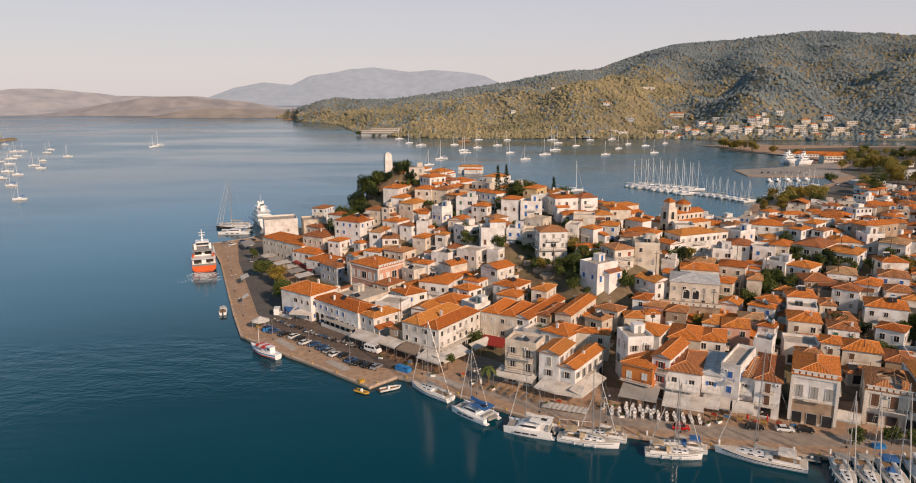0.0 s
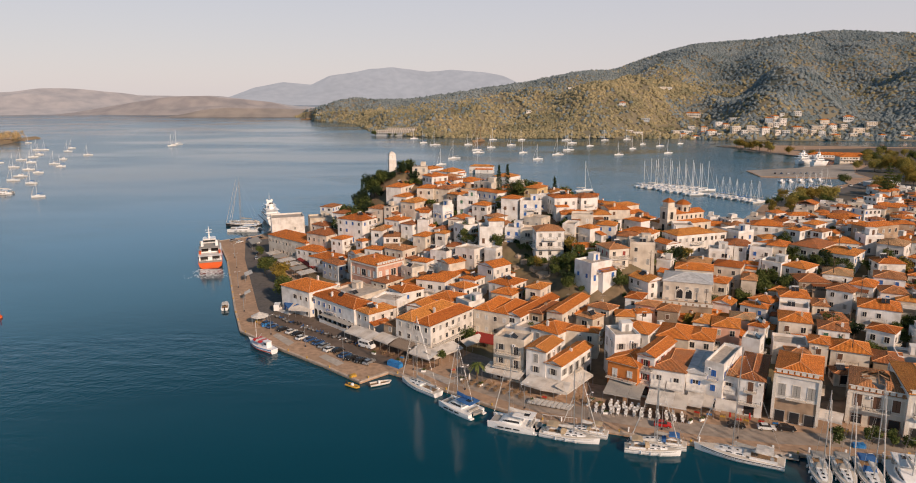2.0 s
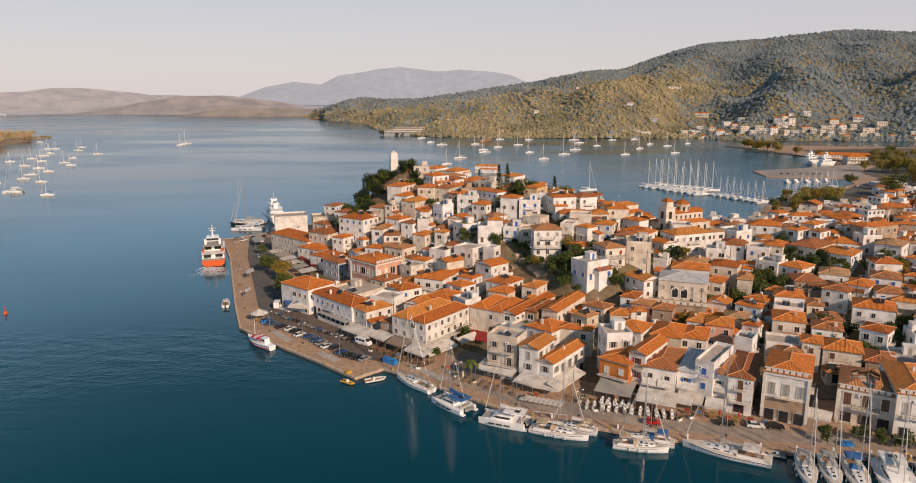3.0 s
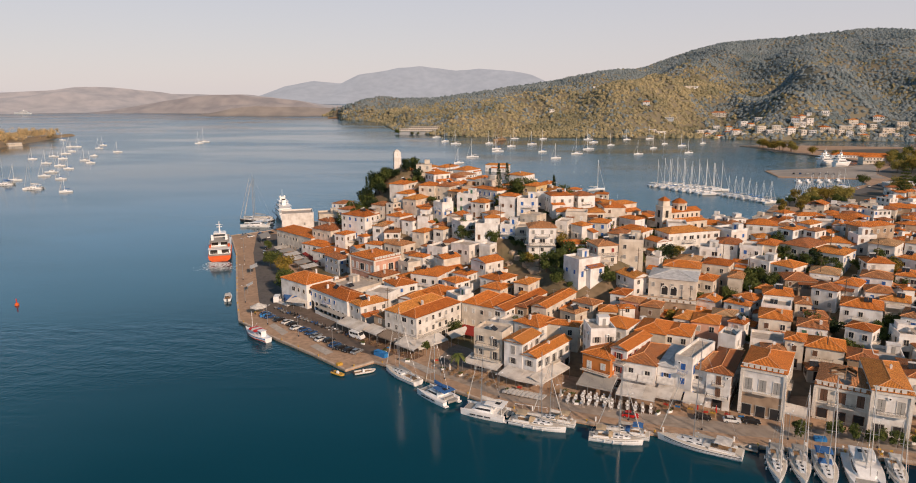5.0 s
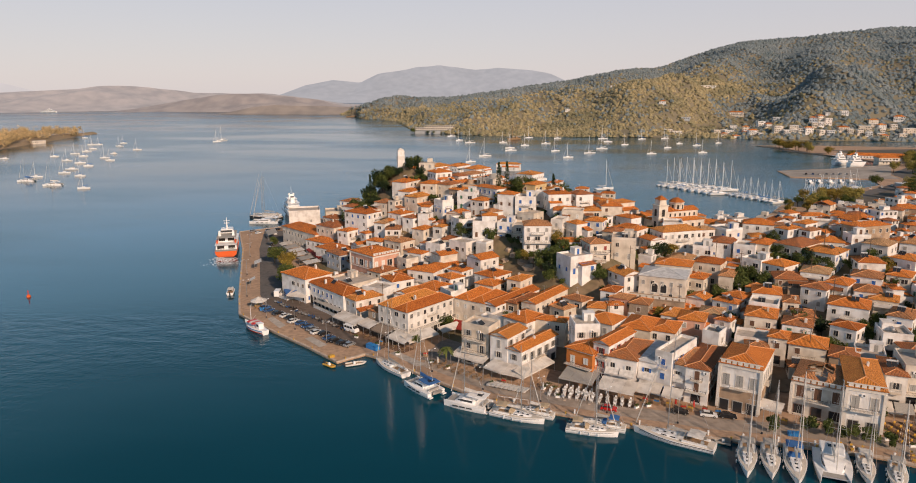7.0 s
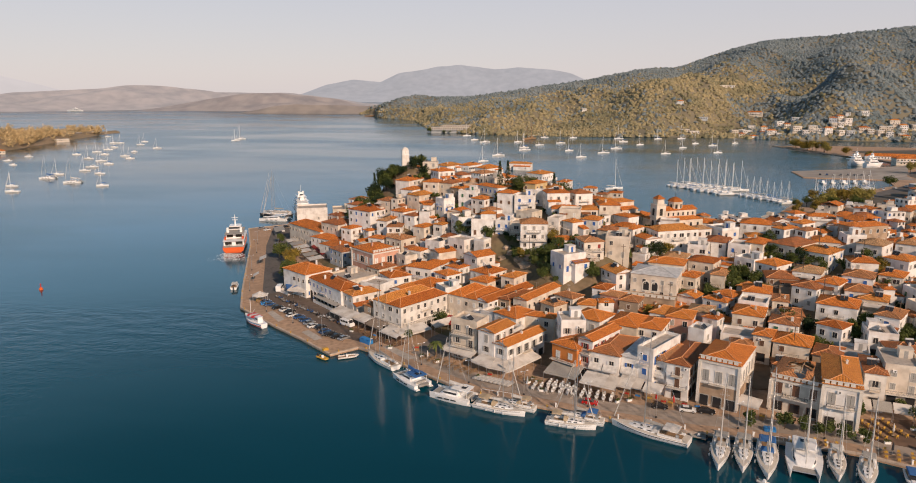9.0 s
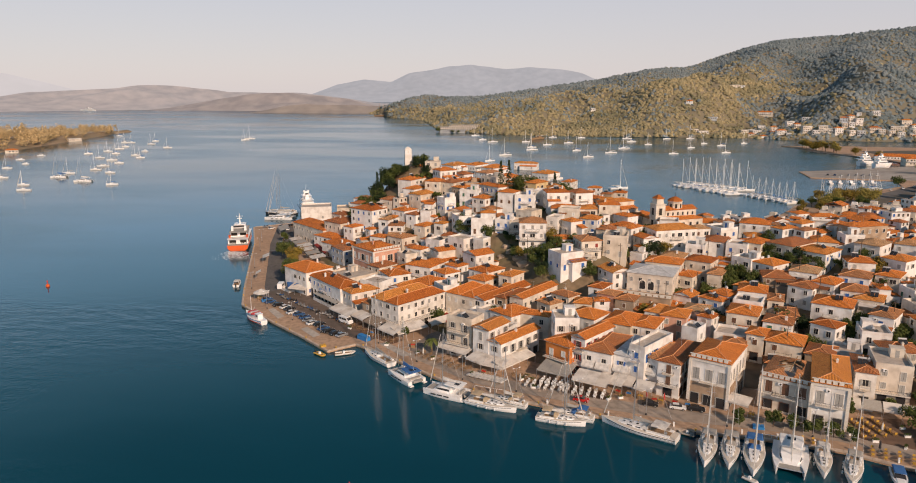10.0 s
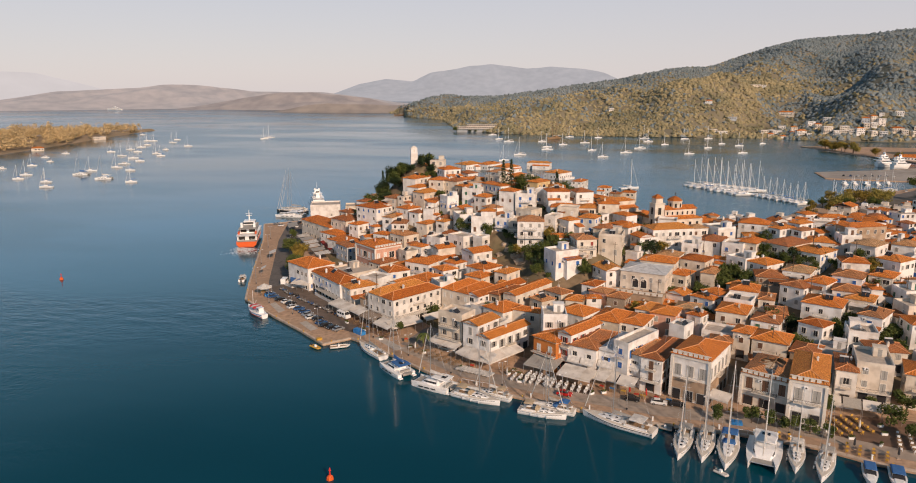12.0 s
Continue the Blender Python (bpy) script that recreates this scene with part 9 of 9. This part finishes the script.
# flat dry ground, yards and roads behind the marina
yard = [(240, 488), (300, 548), (330, 575), (352, 600), (352, 640), (405, 715), (412, 790), (400, 900), (520, 930), (1380, 880), (1380, 300), (600, 200), (300, 180), (215, 330), (205, 440)]
tagged(part("ground", Build().prism(yard, 1.15, 1.222), stony("dusty_yard", (0.15, 0.125, 0.10), (0.11, 0.105, 0.075), 0.06)), "dusty yards and worn asphalt behind the marina", "ground", kind="structure")
tagged(part("pavement", Build().prism([(259.5, 624), (264, 666), (318, 688), (393, 732), (350, 640), (346, 613), (322, 613.5)], 1.1, 1.218), stony("pier_concrete", (0.40, 0.36, 0.32), (0.30, 0.27, 0.24), 0.12)), "pale worn concrete surface of the marina pier", "pier", kind="structure")
strip([(225, 478), (300, 560), (345, 610), (352, 655), (400, 720)], -14, -4, 1.235, "road", ASPHALT, "asphalt harbour road beside the marina", "road")
strip([(345, 905), (390, 800), (400, 740)], -7, -2, 1.235, "road", ASPHALT, "narrow road along the harbour mole", "road")
berths_b = []
for k in range(13):
    berths_b.append((182 + 1.6 * k + 3.0 * (k % 2), 508 - 2.7 * k, 205 if k % 2 else 25))
for k in range(15):
    berths_b.append((225 + 4.3 * k, 497 + 4.4 * k, 135 if k % 2 else -45))
for x, y, t in berths_b:
    b = copy_thing(bay_kinds[rng.randrange(2)], pose(x, y, SEA_Z, 0, 0, t + rng.uniform(-6, 6)))
    b["label"], b["group"] = "white sailing boat berthed at a floating pontoon", "marina boats"
for k in range(0, 34, 2):
    x, y = (278 + k * 2.9, 640 + (k % 2) * 9) if k < 16 else (262 + (k - 16) * 6.3, 538 + (k - 16) * 5.2)
    if k >= 16:
        x += 18
    car(x, y, rng.uniform(60, 100), PAINTS[rng.choice(("white", "silver", "black", "blue"))], "parked", 1.0, 1.24, "small car parked by the marina", True)
for k in range(60):
    u = rng.random()
    x, y = 332 + 62 * u * 0.8 + rng.uniform(0, 16), 962 - 165 * u + rng.uniform(-4, 4)
    if k < 16 and x > 345:
        tree(x, y, rng.uniform(8, 13), rng.uniform(5, 7.5), rng.choice((LEAF_SUN, LEAF_GOLD)), "broad golden-green tree on the harbour mole", 1.2)
far_house(356, 925, 1.2, 60, 10, 8, 1, True)
